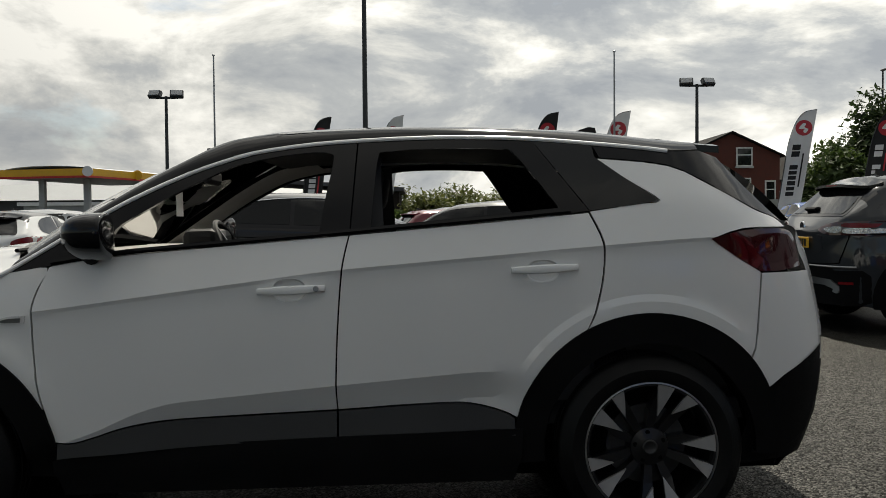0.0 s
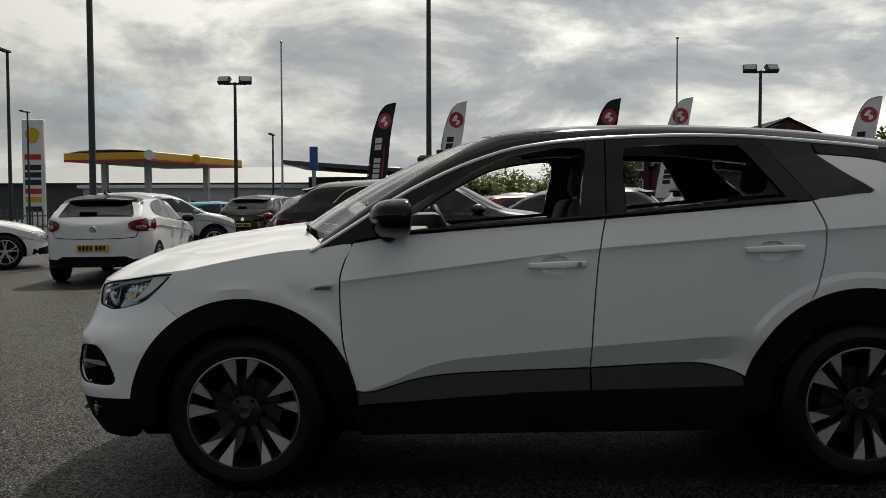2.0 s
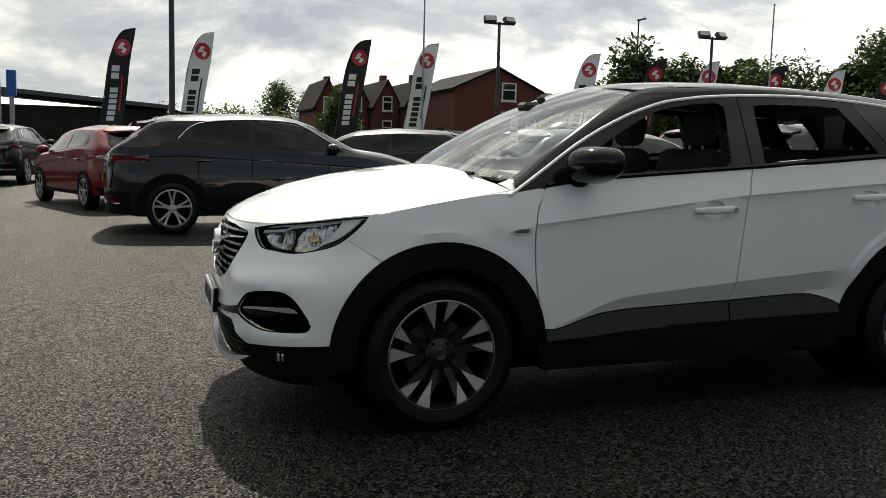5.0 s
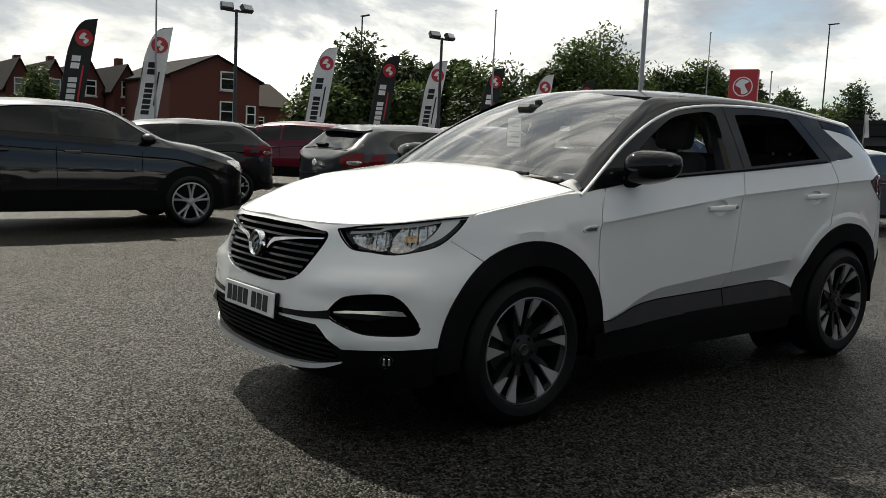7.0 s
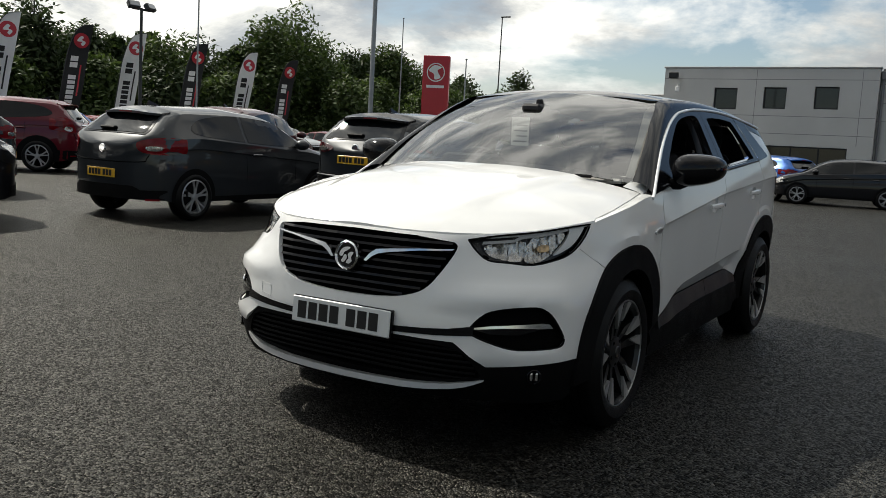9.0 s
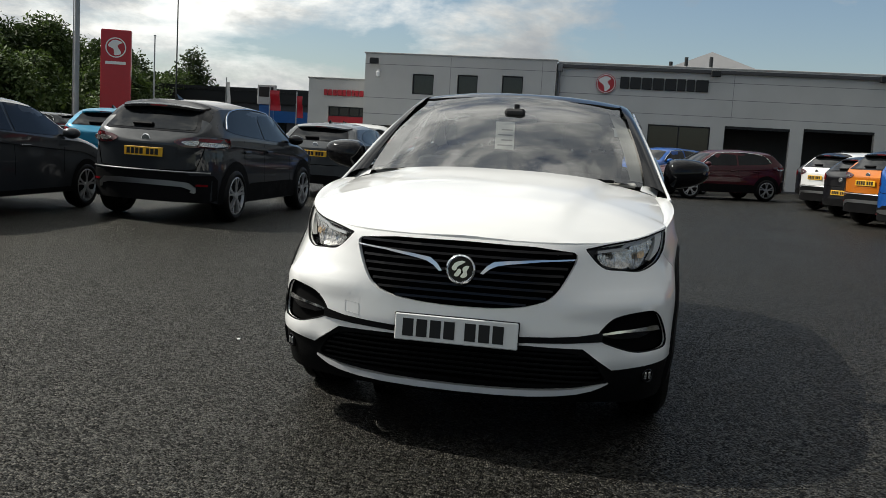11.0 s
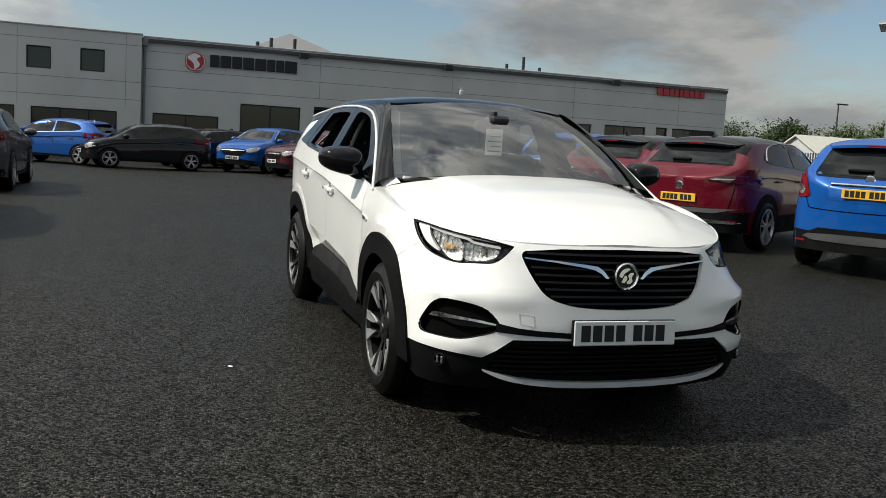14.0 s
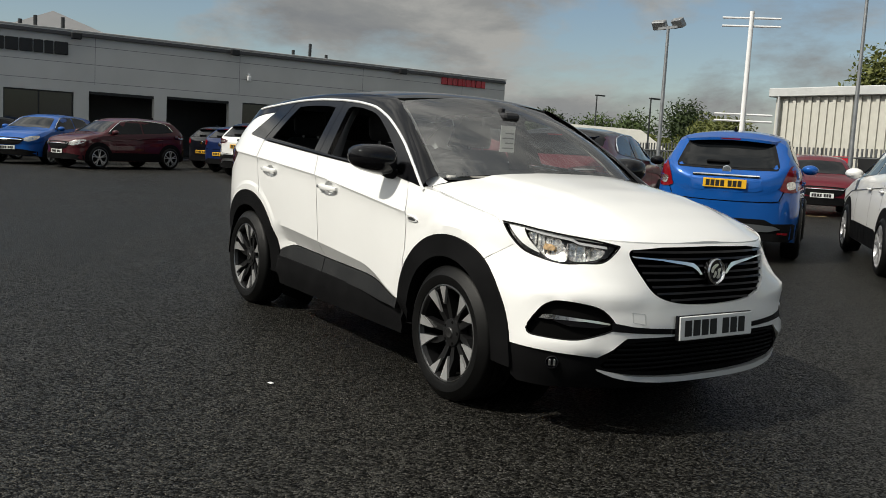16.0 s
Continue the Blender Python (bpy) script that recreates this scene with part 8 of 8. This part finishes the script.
    for k in range(6):
        z = 0.332 + 0.0235 * k
        half = lerp_list([(0.3, 0.6), (0.39, 0.6), (0.455, 0.52)], z)
        v, f = tube([Vector(h_end(y, z, -1, -0.016)) for y in [half * (i / 12 * 2 - 1) for i in range(13)]], 0.0055, 6)
        ob_from("intake_bar", v, f, M_CLAD, car)
    # black band under the upper bumper
    band = [(0.6, 0.556), (0.5, 0.537), (0.4, 0.528), (0.25, 0.519), (-0.25, 0.519), (-0.4, 0.528), (-0.5, 0.537), (-0.6, 0.556), (-0.6, 0.517), (-0.45, 0.505), (-0.25, 0.494), (0.25, 0.494), (0.45, 0.505), (0.6, 0.517)]
    panel("bumper_band", [fy(y, z) for y, z in band], wrap3(0.003), M_GBLACK, car, step=0.06, inward=in_nose)
    skid = [(0.64, 0.337), (0.5, 0.309), (0.3, 0.292), (0.0, 0.285), (-0.3, 0.292), (-0.5, 0.309), (-0.64, 0.337), (-0.6, 0.316), (-0.5, 0.289), (-0.3, 0.268), (0.0, 0.261), (0.3, 0.268), (0.5, 0.289), (0.6, 0.316)]
    panel("skid_plate", smooth_loop([fy(y, z) for y, z in skid], 2), (lambda g, g2: lambda s, z: tuple(Vector((*g(s, 0.32)[:2], z)).lerp(Vector((*g2(s, 0.32)[:2], z)), min(1.0, max(0.0, (0.342 - z) / 0.11)))))(wrap3(0.004), wrap3(0.034)), M_SKID, car, step=0.05, thick=0.03, inward=in_nose, label="satin silver skid plate")
    # grille
    panel("grille_back", [fy(y * 1.03, z + (0.012 if z > 0.8 else -0.012)) for y, z in gr_l], wrap3(-0.045), M_DARK, car, step=0.07, inward=in_nose)
    for k in range(8):
        z = 0.648 + 0.031 * k
        half = lerp_list([(0.62, 0.12), (0.642, 0.28), (0.678, 0.375), (0.745, 0.43), (0.845, 0.473), (0.9, 0.465)], z) - 0.016
        rows = []
        for dz, e in ((0.0, -0.03), (0.006, -0.004), (-0.004, -0.002), (-0.011, -0.03)):
            rows.append([Vector(h_end(y, z + dz, -1, e)) for y in [half * (i / 10 * 2 - 1) for i in range(11)]])
        vs = [q for r_ in rows for q in r_]
        fs = [(r_ * 11 + i, r_ * 11 + i + 1, (r_ + 1) * 11 + i + 1, (r_ + 1) * 11 + i) for r_ in range(3) for i in range(10)]
        ob_from("grille_bar", vs, fs, M_GBLACK, car, False)
    for sd in (-1, 1):
        wing = [(0.467, 0.846), (0.33, 0.838), (0.2, 0.826), (0.135, 0.818), (0.105, 0.797), (0.08, 0.766), (0.094, 0.764), (0.118, 0.786), (0.15, 0.802), (0.2, 0.812), (0.33, 0.83), (0.46, 0.84)]
        panel("grille_wing", [fy(sd * y, z) for y, z in wing], wrap3(0.008), M_CHROME, car, step=0.04, thick=0.025, inward=in_nose, label="bright chrome grille wing")
    emb = new("emblem")
    emb.parent = car
    emb.matrix_local = Matrix.Translation((h_end(0, 0.778, -1)[0] - 0.012, 0, 0.778)) @ Matrix.Rotation(radians(-90), 4, "Z") @ Matrix.Rotation(radians(-6), 4, "X")
    v, f = lathe([(0.047, 0.0), (0.05, -0.012), (0.056, -0.018), (0.062, -0.012), (0.064, 0.01)], 40)
    ob_from("ring", v, f, M_CHROME, emb)
    v, f = lathe([(0.0, -0.004), (0.05, -0.004)], 32)
    ob_from("disc", v, f, M_GBLACK, emb)
    for shp in (((-0.038, 0.004), (-0.024, 0.026), (0.0, 0.036), (0.018, 0.033), (0.004, 0.022), (-0.012, 0.012), (-0.02, -0.004), (-0.03, -0.006)), ((0.036, 0.014), (0.022, 0.016), (0.008, 0.004), (0.012, -0.012), (0.0, -0.03), (0.016, -0.034), (0.03, -0.022), (0.026, -0.006)), ((-0.01, 0.002), (0.0, 0.0), (0.002, -0.014), (-0.012, -0.03), (-0.026, -0.026), (-0.018, -0.012))):
        panel("emblem_shape", smooth_loop(shp, 4), lambda a, b: (a, -0.011, b), M_CHROME, emb, step=0.03, thick=0.006, inward=lambda q: (0, 1, 0))
    # --- head lamps
    for sd in (-1, 1):
        hl = new("headlight")
        hl.parent = car
        big = [(s * 1.0, z) for s, z in heads[sd]]
        panel("housing", big, wrap3(-0.05), M_LAMPIN, hl, step=0.06, inward=in_nose)
        panel("lens", big, wrap3(-0.003), M_LENS, hl, step=0.045, inward=in_nose).visible_shadow = False
        guide = [fx(x, z, sd) for x, z in ((-1.69, 0.944), (-1.722, 0.908), (-1.776, 0.866), (-1.83, 0.838), (-1.862, 0.829), (-1.838, 0.852), (-1.798, 0.888), (-1.77, 0.922), (-1.758, 0.938))]
        panel("light_guide", smooth_loop(guide, 3), wrap3(-0.012), M_PLATE_W, hl, step=0.03, thick=0.02, inward=in_nose, label="pale daytime light guide")
        line_ = [fx(x, z, sd) for x, z in ((-1.76, 0.938), (-1.85, 0.922), (-1.96, 0.905))] + [fy(sd * y, z) for y, z in ((0.66, 0.891), (0.56, 0.879), (0.56, 0.868), (0.66, 0.88))] + [fx(x, z, sd) for x, z in ((-1.96, 0.894), (-1.85, 0.911), (-1.775, 0.926))]
        panel("light_strip", line_, wrap3(-0.012), M_LAMPGLASS, hl, step=0.03, thick=0.01, inward=in_nose)
        outer = [fx(x, z, sd) for x, z in ((-1.792, 0.916), (-1.9, 0.904))] + [fy(sd * y, z) for y, z in ((0.715, 0.889), (0.705, 0.85), (0.712, 0.802), (0.75, 0.797))] + [fx(x, z, sd) for x, z in ((-1.872, 0.822), (-1.824, 0.87))]
        inner = [fy(sd * y, z) for y, z in ((0.698, 0.88), (0.63, 0.872), (0.575, 0.862), (0.572, 0.842), (0.612, 0.812), (0.7, 0.804))]
        for loop_, nm in ((outer, "outer"), (inner, "inner")):
            c_ = [sum(q[i] for q in loop_) / len(loop_) for i in (0, 1)]
            r_ = max(math.hypot(q[0] - c_[0], q[1] - c_[1]) for q in loop_)
            # a bowl with upright flutes
            bowl = lambda s, z, c_=c_, r_=r_: wrap3(-0.05 + 0.03 * min(1.0, math.hypot(s - c_[0], z - c_[1]) / r_) ** 2 + 0.003 * math.sin(s * 420))(s, z)
            panel("reflector", smooth_loop(loop_, 3), bowl, M_CLEARLAMP, hl, step=0.009, inward=in_nose, label="silvery fluted reflector", sharp=60)
        amber = [fx(-1.875, 0.882, sd)] + [fy(sd * y, z) for y, z in ((0.765, 0.872), (0.74, 0.866), (0.742, 0.842), (0.772, 0.846))]
        panel("indicator", smooth_loop(amber, 3), wrap3(-0.028), M_AMBER, hl, step=0.03, inward=in_nose, label="amber indicator reflector")
        rim_h = big + big[:1]
        v, f = tube([wrap3(-0.004)(s, z) for s, z in rim_h], 0.0045, 6, False)
        ob_from("lamp_seal", v, f, M_CLAD, hl)
        c = Vector(h_end(0.60, 0.85, -1))
        v, f = lathe([(0.0, 0.01), (0.016, 0.004), (0.02, 0.0), (0.024, -0.002), (0.027, 0.012)], 20)
        o = ob_from("projector", v, f, M_CLEARLAMP, hl)
        o.matrix_local = Matrix.Translation((c.x + 0.045, sd * 0.595, 0.85)) @ Matrix.Rotation(radians(-90 - sd * 14), 4, "Z")
        # fog recess
        fog = new("fog_recess")
        fog.parent = car
        panel("recess", [(s, z) for s, z in fogs[sd]], wrap3(-0.03), M_DARK, fog, step=0.05, inward=in_nose)
        blade = [fy(sd * y, z) for y, z in ((0.60, 0.548), (0.66, 0.559), (0.75, 0.567), (0.82, 0.572), (0.838, 0.567), (0.848, 0.549), (0.82, 0.549), (0.77, 0.553), (0.70, 0.552), (0.60, 0.541))]
        panel("chrome_blade", blade, wrap3(-0.01), M_CHROME, fog, step=0.03, thick=0.014, inward=in_nose, label="bright chrome blade")
        bar = [fy(sd * y, z) for y, z in ((0.60, 0.54), (0.70, 0.55), (0.77, 0.551), (0.815, 0.546), (0.76, 0.526), (0.66, 0.526))]
        panel("blade_base", bar, wrap3(-0.013), M_GBLACK, fog, step=0.03, thick=0.012, inward=in_nose)
        rim_o = fogs[sd]
        v, f = tube([wrap3(-0.004)(s, z) for s, z in rim_o + rim_o[:1]], 0.005, 6, False)
        ob_from("surround", v, f, M_CLAD, fog)
        c = h_end(0.80, 0.355, -1)
        v, f = lathe([(0.0, 0.016), (0.012, 0.012), (0.02, 0.004), (0.027, -0.006), (0.031, -0.004), (0.033, 0.012)], 20)
        o = ob_from("fog_lamp", v, f, M_GBLACK, car)
        o.matrix_local = Matrix.Translation((c[0] + 0.0, sd * 0.80, 0.355)) @ Matrix.Rotation(radians(-90 - sd * 42), 4, "Z")
        for dx_ in (-0.011, 0.011):
            ref_ = part("fog_reflector", box_bm((dx_ - 0.006, -0.008, -0.016), (dx_ + 0.006, 0.0, 0.016), 0.003), M_CHROME, o)
    # towing cover and plate
    tow = [fy(y, z) for y, z in ((0.432, 0.545), (0.498, 0.555), (0.503, 0.6), (0.436, 0.592))]
    v, f = tube([wrap3(0.0005)(s, z) for s, z in tow + tow[:1]], 0.001, 4, False)
    ob_from("tow_cover_gap", v, f, M_LGREY, car)
    px = h_end(0, 0.52, -1)[0]
    pl = number_plate(car, Matrix.Translation((px - 0.018, 0, 0.523)) @ Matrix.Rotation(radians(-90), 4, "Z") @ Matrix.Rotation(radians(-4), 4, "X"), False)
    part("plate_holder", box_bm((-0.264, 0.0, -0.059), (0.264, 0.02, 0.059), 0.004), M_GBLACK, pl)
    # --- roof, screens, tail
    rw = 0.635
    rl = [(-0.285, 0.0), (-0.27, 0.3), (-0.225, 0.56), (-0.19, 0.612), (0.0, 0.64), (0.4, 0.648), (0.9, 0.638), (1.3, 0.61), (1.6, 0.57), (1.63, 0.3), (1.64, 0.0)]
    loop = rl + [(x, -y) for x, y in reversed(rl[1:-1])]
    panel("roof", loop, lambda x, y: (x, y, roof_z(x, y)), M_GBLACK, car, step=0.08, thick=0.02, inward=dn, label="gloss black roof")
    panel("headlining", [(x * 0.97 + 0.02, y * 0.9) for x, y in loop], lambda x, y: (x, y, roof_z(x, y) - 0.06), M_TRIM_D, car, step=0.12, inward=lambda q: (0, 0, 1))
    sp_ = [(1.5, 0.585), (1.6, 0.6), (1.72, 0.57), (1.76, 0.3), (1.775, 0.0)]
    loop = sp_ + [(x, -y) for x, y in reversed(sp_[:-1])]
    panel("spoiler", loop, lambda x, y: (x, y, roof_z(x, y) + 0.003 + 0.02 * max(0, x - 1.62)), M_GBLACK, car, step=0.06, thick=0.028, inward=dn)
    low = [(-0.96, -0.765, 1.105), (-1.07, -0.55, 1.135), (-1.14, -0.28, 1.152), (-1.165, 0, 1.158), (-1.14, 0.28, 1.152), (-1.07, 0.55, 1.135), (-0.96, 0.765, 1.105)]
    upp = [(-0.195, -0.612, 1.538), (-0.235, -0.45, 1.556), (-0.268, -0.22, 1.574), (-0.28, 0, 1.58), (-0.268, 0.22, 1.574), (-0.235, 0.45, 1.556), (-0.195, 0.612, 1.538)]
    ws = loft("windscreen", low, upp, 24, M_GLASS, car, (-0.02, 0, 0.03), "clear windscreen", m=12)
    ws.visible_shadow = False
    # dark ceramic border
    lo2 = [tuple(Vector(a).lerp(Vector(b), 0.06) + Vector((0.004, 0, -0.003))) for a, b in zip(low, upp)]
    up2 = [tuple(Vector(b).lerp(Vector(a), 0.05) + Vector((0.004, 0, -0.003))) for a, b in zip(low, upp)]
    loft("screen_border", [tuple(Vector(a) + Vector((0.004, 0, -0.003))) for a in low], lo2, 24, M_CLAD, car, (0, 0, 0), m=2)
    loft("screen_border", up2, [tuple(Vector(b) + Vector((0.004, 0, -0.003))) for b in upp], 24, M_CLAD, car, (0, 0, 0.0), m=2)
    for y0, y1, x0 in ((0.62, -0.02, -1.0), (0.0, -0.6, -1.03)):
        v, f = tube([(x0 - 0.03, y0, 1.098), (-1.12, (y0 + y1) / 2, 1.135), (-1.09, y1, 1.132)], 0.009, 6)
        ob_from("wiper", v, f, M_CLAD, car)
    # tail: dark glass, white tailgate, black valance
    tp = lambda y, z: h_end(y, z, 1)
    panel("tailgate", smooth_loop([(-0.7, 0.72), (0, 0.7), (0.7, 0.72), (0.72, 0.95), (0.7, 1.13), (0.0, 1.16), (-0.7, 1.13), (-0.72, 0.95)], 4), tp, M_WHITE, car, step=0.1, inward=lambda q: (-1, 0, 0))
    panel("rear_bumper_face", [(-0.85, 0.62), (0.85, 0.62), (0.86, 0.9), (0.7, 0.75), (-0.7, 0.75), (-0.86, 0.9)], lambda y, z: h_end(y, z, 1, -0.004), M_WHITE, car, step=0.1, inward=lambda q: (-1, 0, 0))
    panel("rear_valance_face", [(-0.86, 0.26), (0.86, 0.26), (0.87, 0.66), (-0.87, 0.66)], lambda y, z: h_end(y, z, 1, -0.006), M_CLAD, car, step=0.1, inward=lambda q: (-1, 0, 0))
    loft("rear_window", [(1.98, -0.62, 1.17), (2.0, 0, 1.18), (1.98, 0.62, 1.17)], [(1.66, -0.52, 1.46), (1.72, 0, 1.49), (1.66, 0.52, 1.46)], 12, M_PGLASS, car, (0.02, 0, 0.02))
    part("plate_lip", box_bm((2.12, -0.3, 0.76), (2.19, 0.3, 0.9), 0.02), M_CLAD, car)
    zf = roof_z(1.3, 0)
    vs = [(1.12, -0.02, zf), (1.12, 0.02, zf), (1.34, 0.035, zf - 0.008), (1.34, -0.035, zf - 0.008), (1.3, -0.008, zf + 0.055), (1.3, 0.008, zf + 0.055), (1.33, 0.008, zf + 0.05), (1.33, -0.008, zf + 0.05)]
    ob_from("aerial_fin", vs, [(0, 4, 5, 1), (1, 5, 6, 2), (2, 6, 7, 3), (3, 7, 4, 0), (4, 7, 6, 5)], M_GBLACK, car)
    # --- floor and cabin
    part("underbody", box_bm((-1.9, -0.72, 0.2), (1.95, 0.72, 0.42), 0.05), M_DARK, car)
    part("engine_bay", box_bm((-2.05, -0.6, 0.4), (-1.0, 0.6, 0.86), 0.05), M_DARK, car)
    part("cabin_floor", box_bm((-1.0, -0.78, 0.42), (1.85, 0.78, 0.5)), M_TRIM_D, car)
    part("boot_trim", box_bm((1.25, -0.74, 0.5), (1.9, 0.74, 1.12), 0.04), M_TRIM_D, car)
    dash = new("dashboard")
    dash.parent = car
    prof = [(-1.05, 1.05), (-0.85, 1.07), (-0.62, 1.075), (-0.5, 1.04), (-0.44, 0.96), (-0.5, 0.8), (-0.56, 0.55), (-1.05, 0.5)]
    vs, fs = [], []
    for y in (-0.76, -0.4, 0, 0.4, 0.76):
        vs += [(x, y, z + 0.015 * (1 - (y / 0.76) ** 2)) for x, z in prof]
    for j in range(4):
        for k in range(len(prof)):
            k2 = (k + 1) % len(prof)
            fs.append((j * 8 + k, j * 8 + k2, (j + 1) * 8 + k2, (j + 1) * 8 + k))
    fs += [tuple(range(8))[::-1], tuple(32 + k for k in range(8))]
    ob_from("dash_pad", vs, fs, M_TRIM_D, dash, False)
    part("dash_top", box_bm((-1.0, -0.72, 1.10), (-0.56, 0.72, 1.125), 0.01), M_TRIM_L, dash, "pale dashboard top")
    part("binnacle", box_bm((-0.66, 0.2, 1.08), (-0.48, 0.56, 1.2), 0.04, 2), M_TRIM_D, dash)
    part("screen", box_bm((-0.52, -0.13, 0.95), (-0.49, 0.13, 1.08), 0.01), M_GBLACK, dash)
    sw = new("steering_wheel")
    sw.parent = car
    sw.matrix_local = Matrix.Translation((-0.44, 0.37, 1.07)) @ Matrix.Rotation(radians(62), 4, "Y")
    v, f = tube([(0.18 * math.cos(k * math.pi / 14), 0.185 * math.sin(k * math.pi / 14), 0) for k in range(29)], 0.016, 8, False)
    ob_from("rim", v, f, M_TRIM_D, sw)
    part("boss", box_bm((-0.07, -0.08, -0.03), (0.07, 0.08, 0.03), 0.03, 2), M_TRIM_D, sw)
    for a in (0, 120, 240):
        q = Matrix.Rotation(radians(a + 90), 3, "Z") @ Vector((0.17, 0, 0))
        v, f = tube([(0, 0, 0), q], 0.014, 6)
        ob_from("spoke", v, f, M_SATIN, sw)

    def seat(x, y, w, name="front_seat"):
        s = new(name)
        s.parent = car
        s.matrix_local = Matrix.Translation((x, y, 0))
        part("cushion", box_bm((-0.28, -w, 0.5), (0.25, w, 0.72), 0.06, 3), M_SEAT, s, "", True)
        b = part("backrest", box_bm((-0.07, -w, 0.0), (0.07, w, 0.62), 0.06, 3), M_SEAT, s, "", True)
        b.matrix_local = Matrix.Translation((0.22, 0, 0.66)) @ Matrix.Rotation(radians(17), 4, "Y")
        for yy in ((0.0,) if w < 0.4 else (-0.45, 0.45)):
            h = part("headrest", box_bm((-0.05, yy - 0.13, 0.0), (0.05, yy + 0.13, 0.19), 0.05, 3), M_SEAT, s, "", True)
            h.matrix_local = Matrix.Translation((0.42, 0, 1.27)) @ Matrix.Rotation(radians(10), 4, "Y")
            for dy in (-0.06, 0.06):
                v, f = tube([(0.405, yy + dy, 1.2), (0.42, yy + dy, 1.3)], 0.008, 6)
                ob_from("headrest_post", v, f, M_STEEL, s)

    for y in (-0.37, 0.37):
        seat(-0.14, y, 0.25)
    seat(0.88, 0.0, 0.66, "rear_bench")
    for sd in (-1, 1):
        loft("post_trim", [(0.15, sd * 0.79, 1.12), (0.17, sd * 0.71, 1.35), (0.17, sd * 0.63, 1.5)], [(0.37, sd * 0.77, 1.12), (0.36, sd * 0.69, 1.35), (0.36, sd * 0.61, 1.5)], 8, M_TRIM_D, car, m=2)
        for a0, a1 in ((-0.95, 0.2), (0.25, 1.15)):
            part("door_lining", box_bm((a0, sd * 0.80 - 0.03, 0.5), (a1, sd * 0.80 + 0.03, 1.06 + 0.05 * (a0 > 0)), 0.02), M_TRIM_D, car)
    mr = new("rear_view_mirror")
    mr.parent = car
    part("mirror_shell", box_bm((-0.47, -0.12, 1.40), (-0.43, 0.12, 1.47), 0.02, 2), M_TRIM_D, mr)
    part("mirror_stem", box_bm((-0.5, -0.015, 1.45), (-0.46, 0.015, 1.53), 0.005), M_TRIM_D, mr)
    part("sensor_box", box_bm((-0.6, -0.06, 1.455), (-0.45, 0.06, 1.5), 0.015), M_TRIM_D, mr)
    card = new("price_card")
    card.parent = car
    part("sheet", box_bm((-0.62, -0.01, 1.26), (-0.616, 0.10, 1.42), 0.0005), M_PLATE_W, card, "white price card hanging in the screen")
    for k in range(4):
        part("printed_bar", box_bm((-0.6225, 0.0, 1.28 + 0.03 * k), (-0.6203, 0.085 - 0.02 * (k % 2), 1.288 + 0.03 * k)), M_SATIN, card)
    # --- wheels
    ty, ri, fa, di, ba, ca, bo, bl = hero_wheel_meshes()
    for wx, turns in ((-HWB, (0, -24)), (HWB, (29, 10))):
        for sd, turn in zip((-1, 1), turns):
            w = new("wheel")
            w.parent = car
            w.matrix_local = Matrix.Translation((wx, sd * 0.812, HR)) @ Matrix.Rotation(0 if sd < 0 else math.pi, 4, "Z") @ Matrix.Rotation(radians(turn), 4, "Y")
            for nm, me in (("tyre", ty), ("rim", ri), ("rim_lip", fa), ("brake_disc", di), ("back_plate", ba), ("centre_cap", ca)):
                share(nm, me, w)
            for k in range(5):
                for me in bl:
                    share("blade", me, w, Matrix.Rotation(radians(72 * k), 4, "Y"))
                a = radians(54 + 72 * k)
                share("wheel_bolt", bo, w, Matrix.Translation((0.055 * math.cos(a), 0, 0.055 * math.sin(a))))


build_hero()
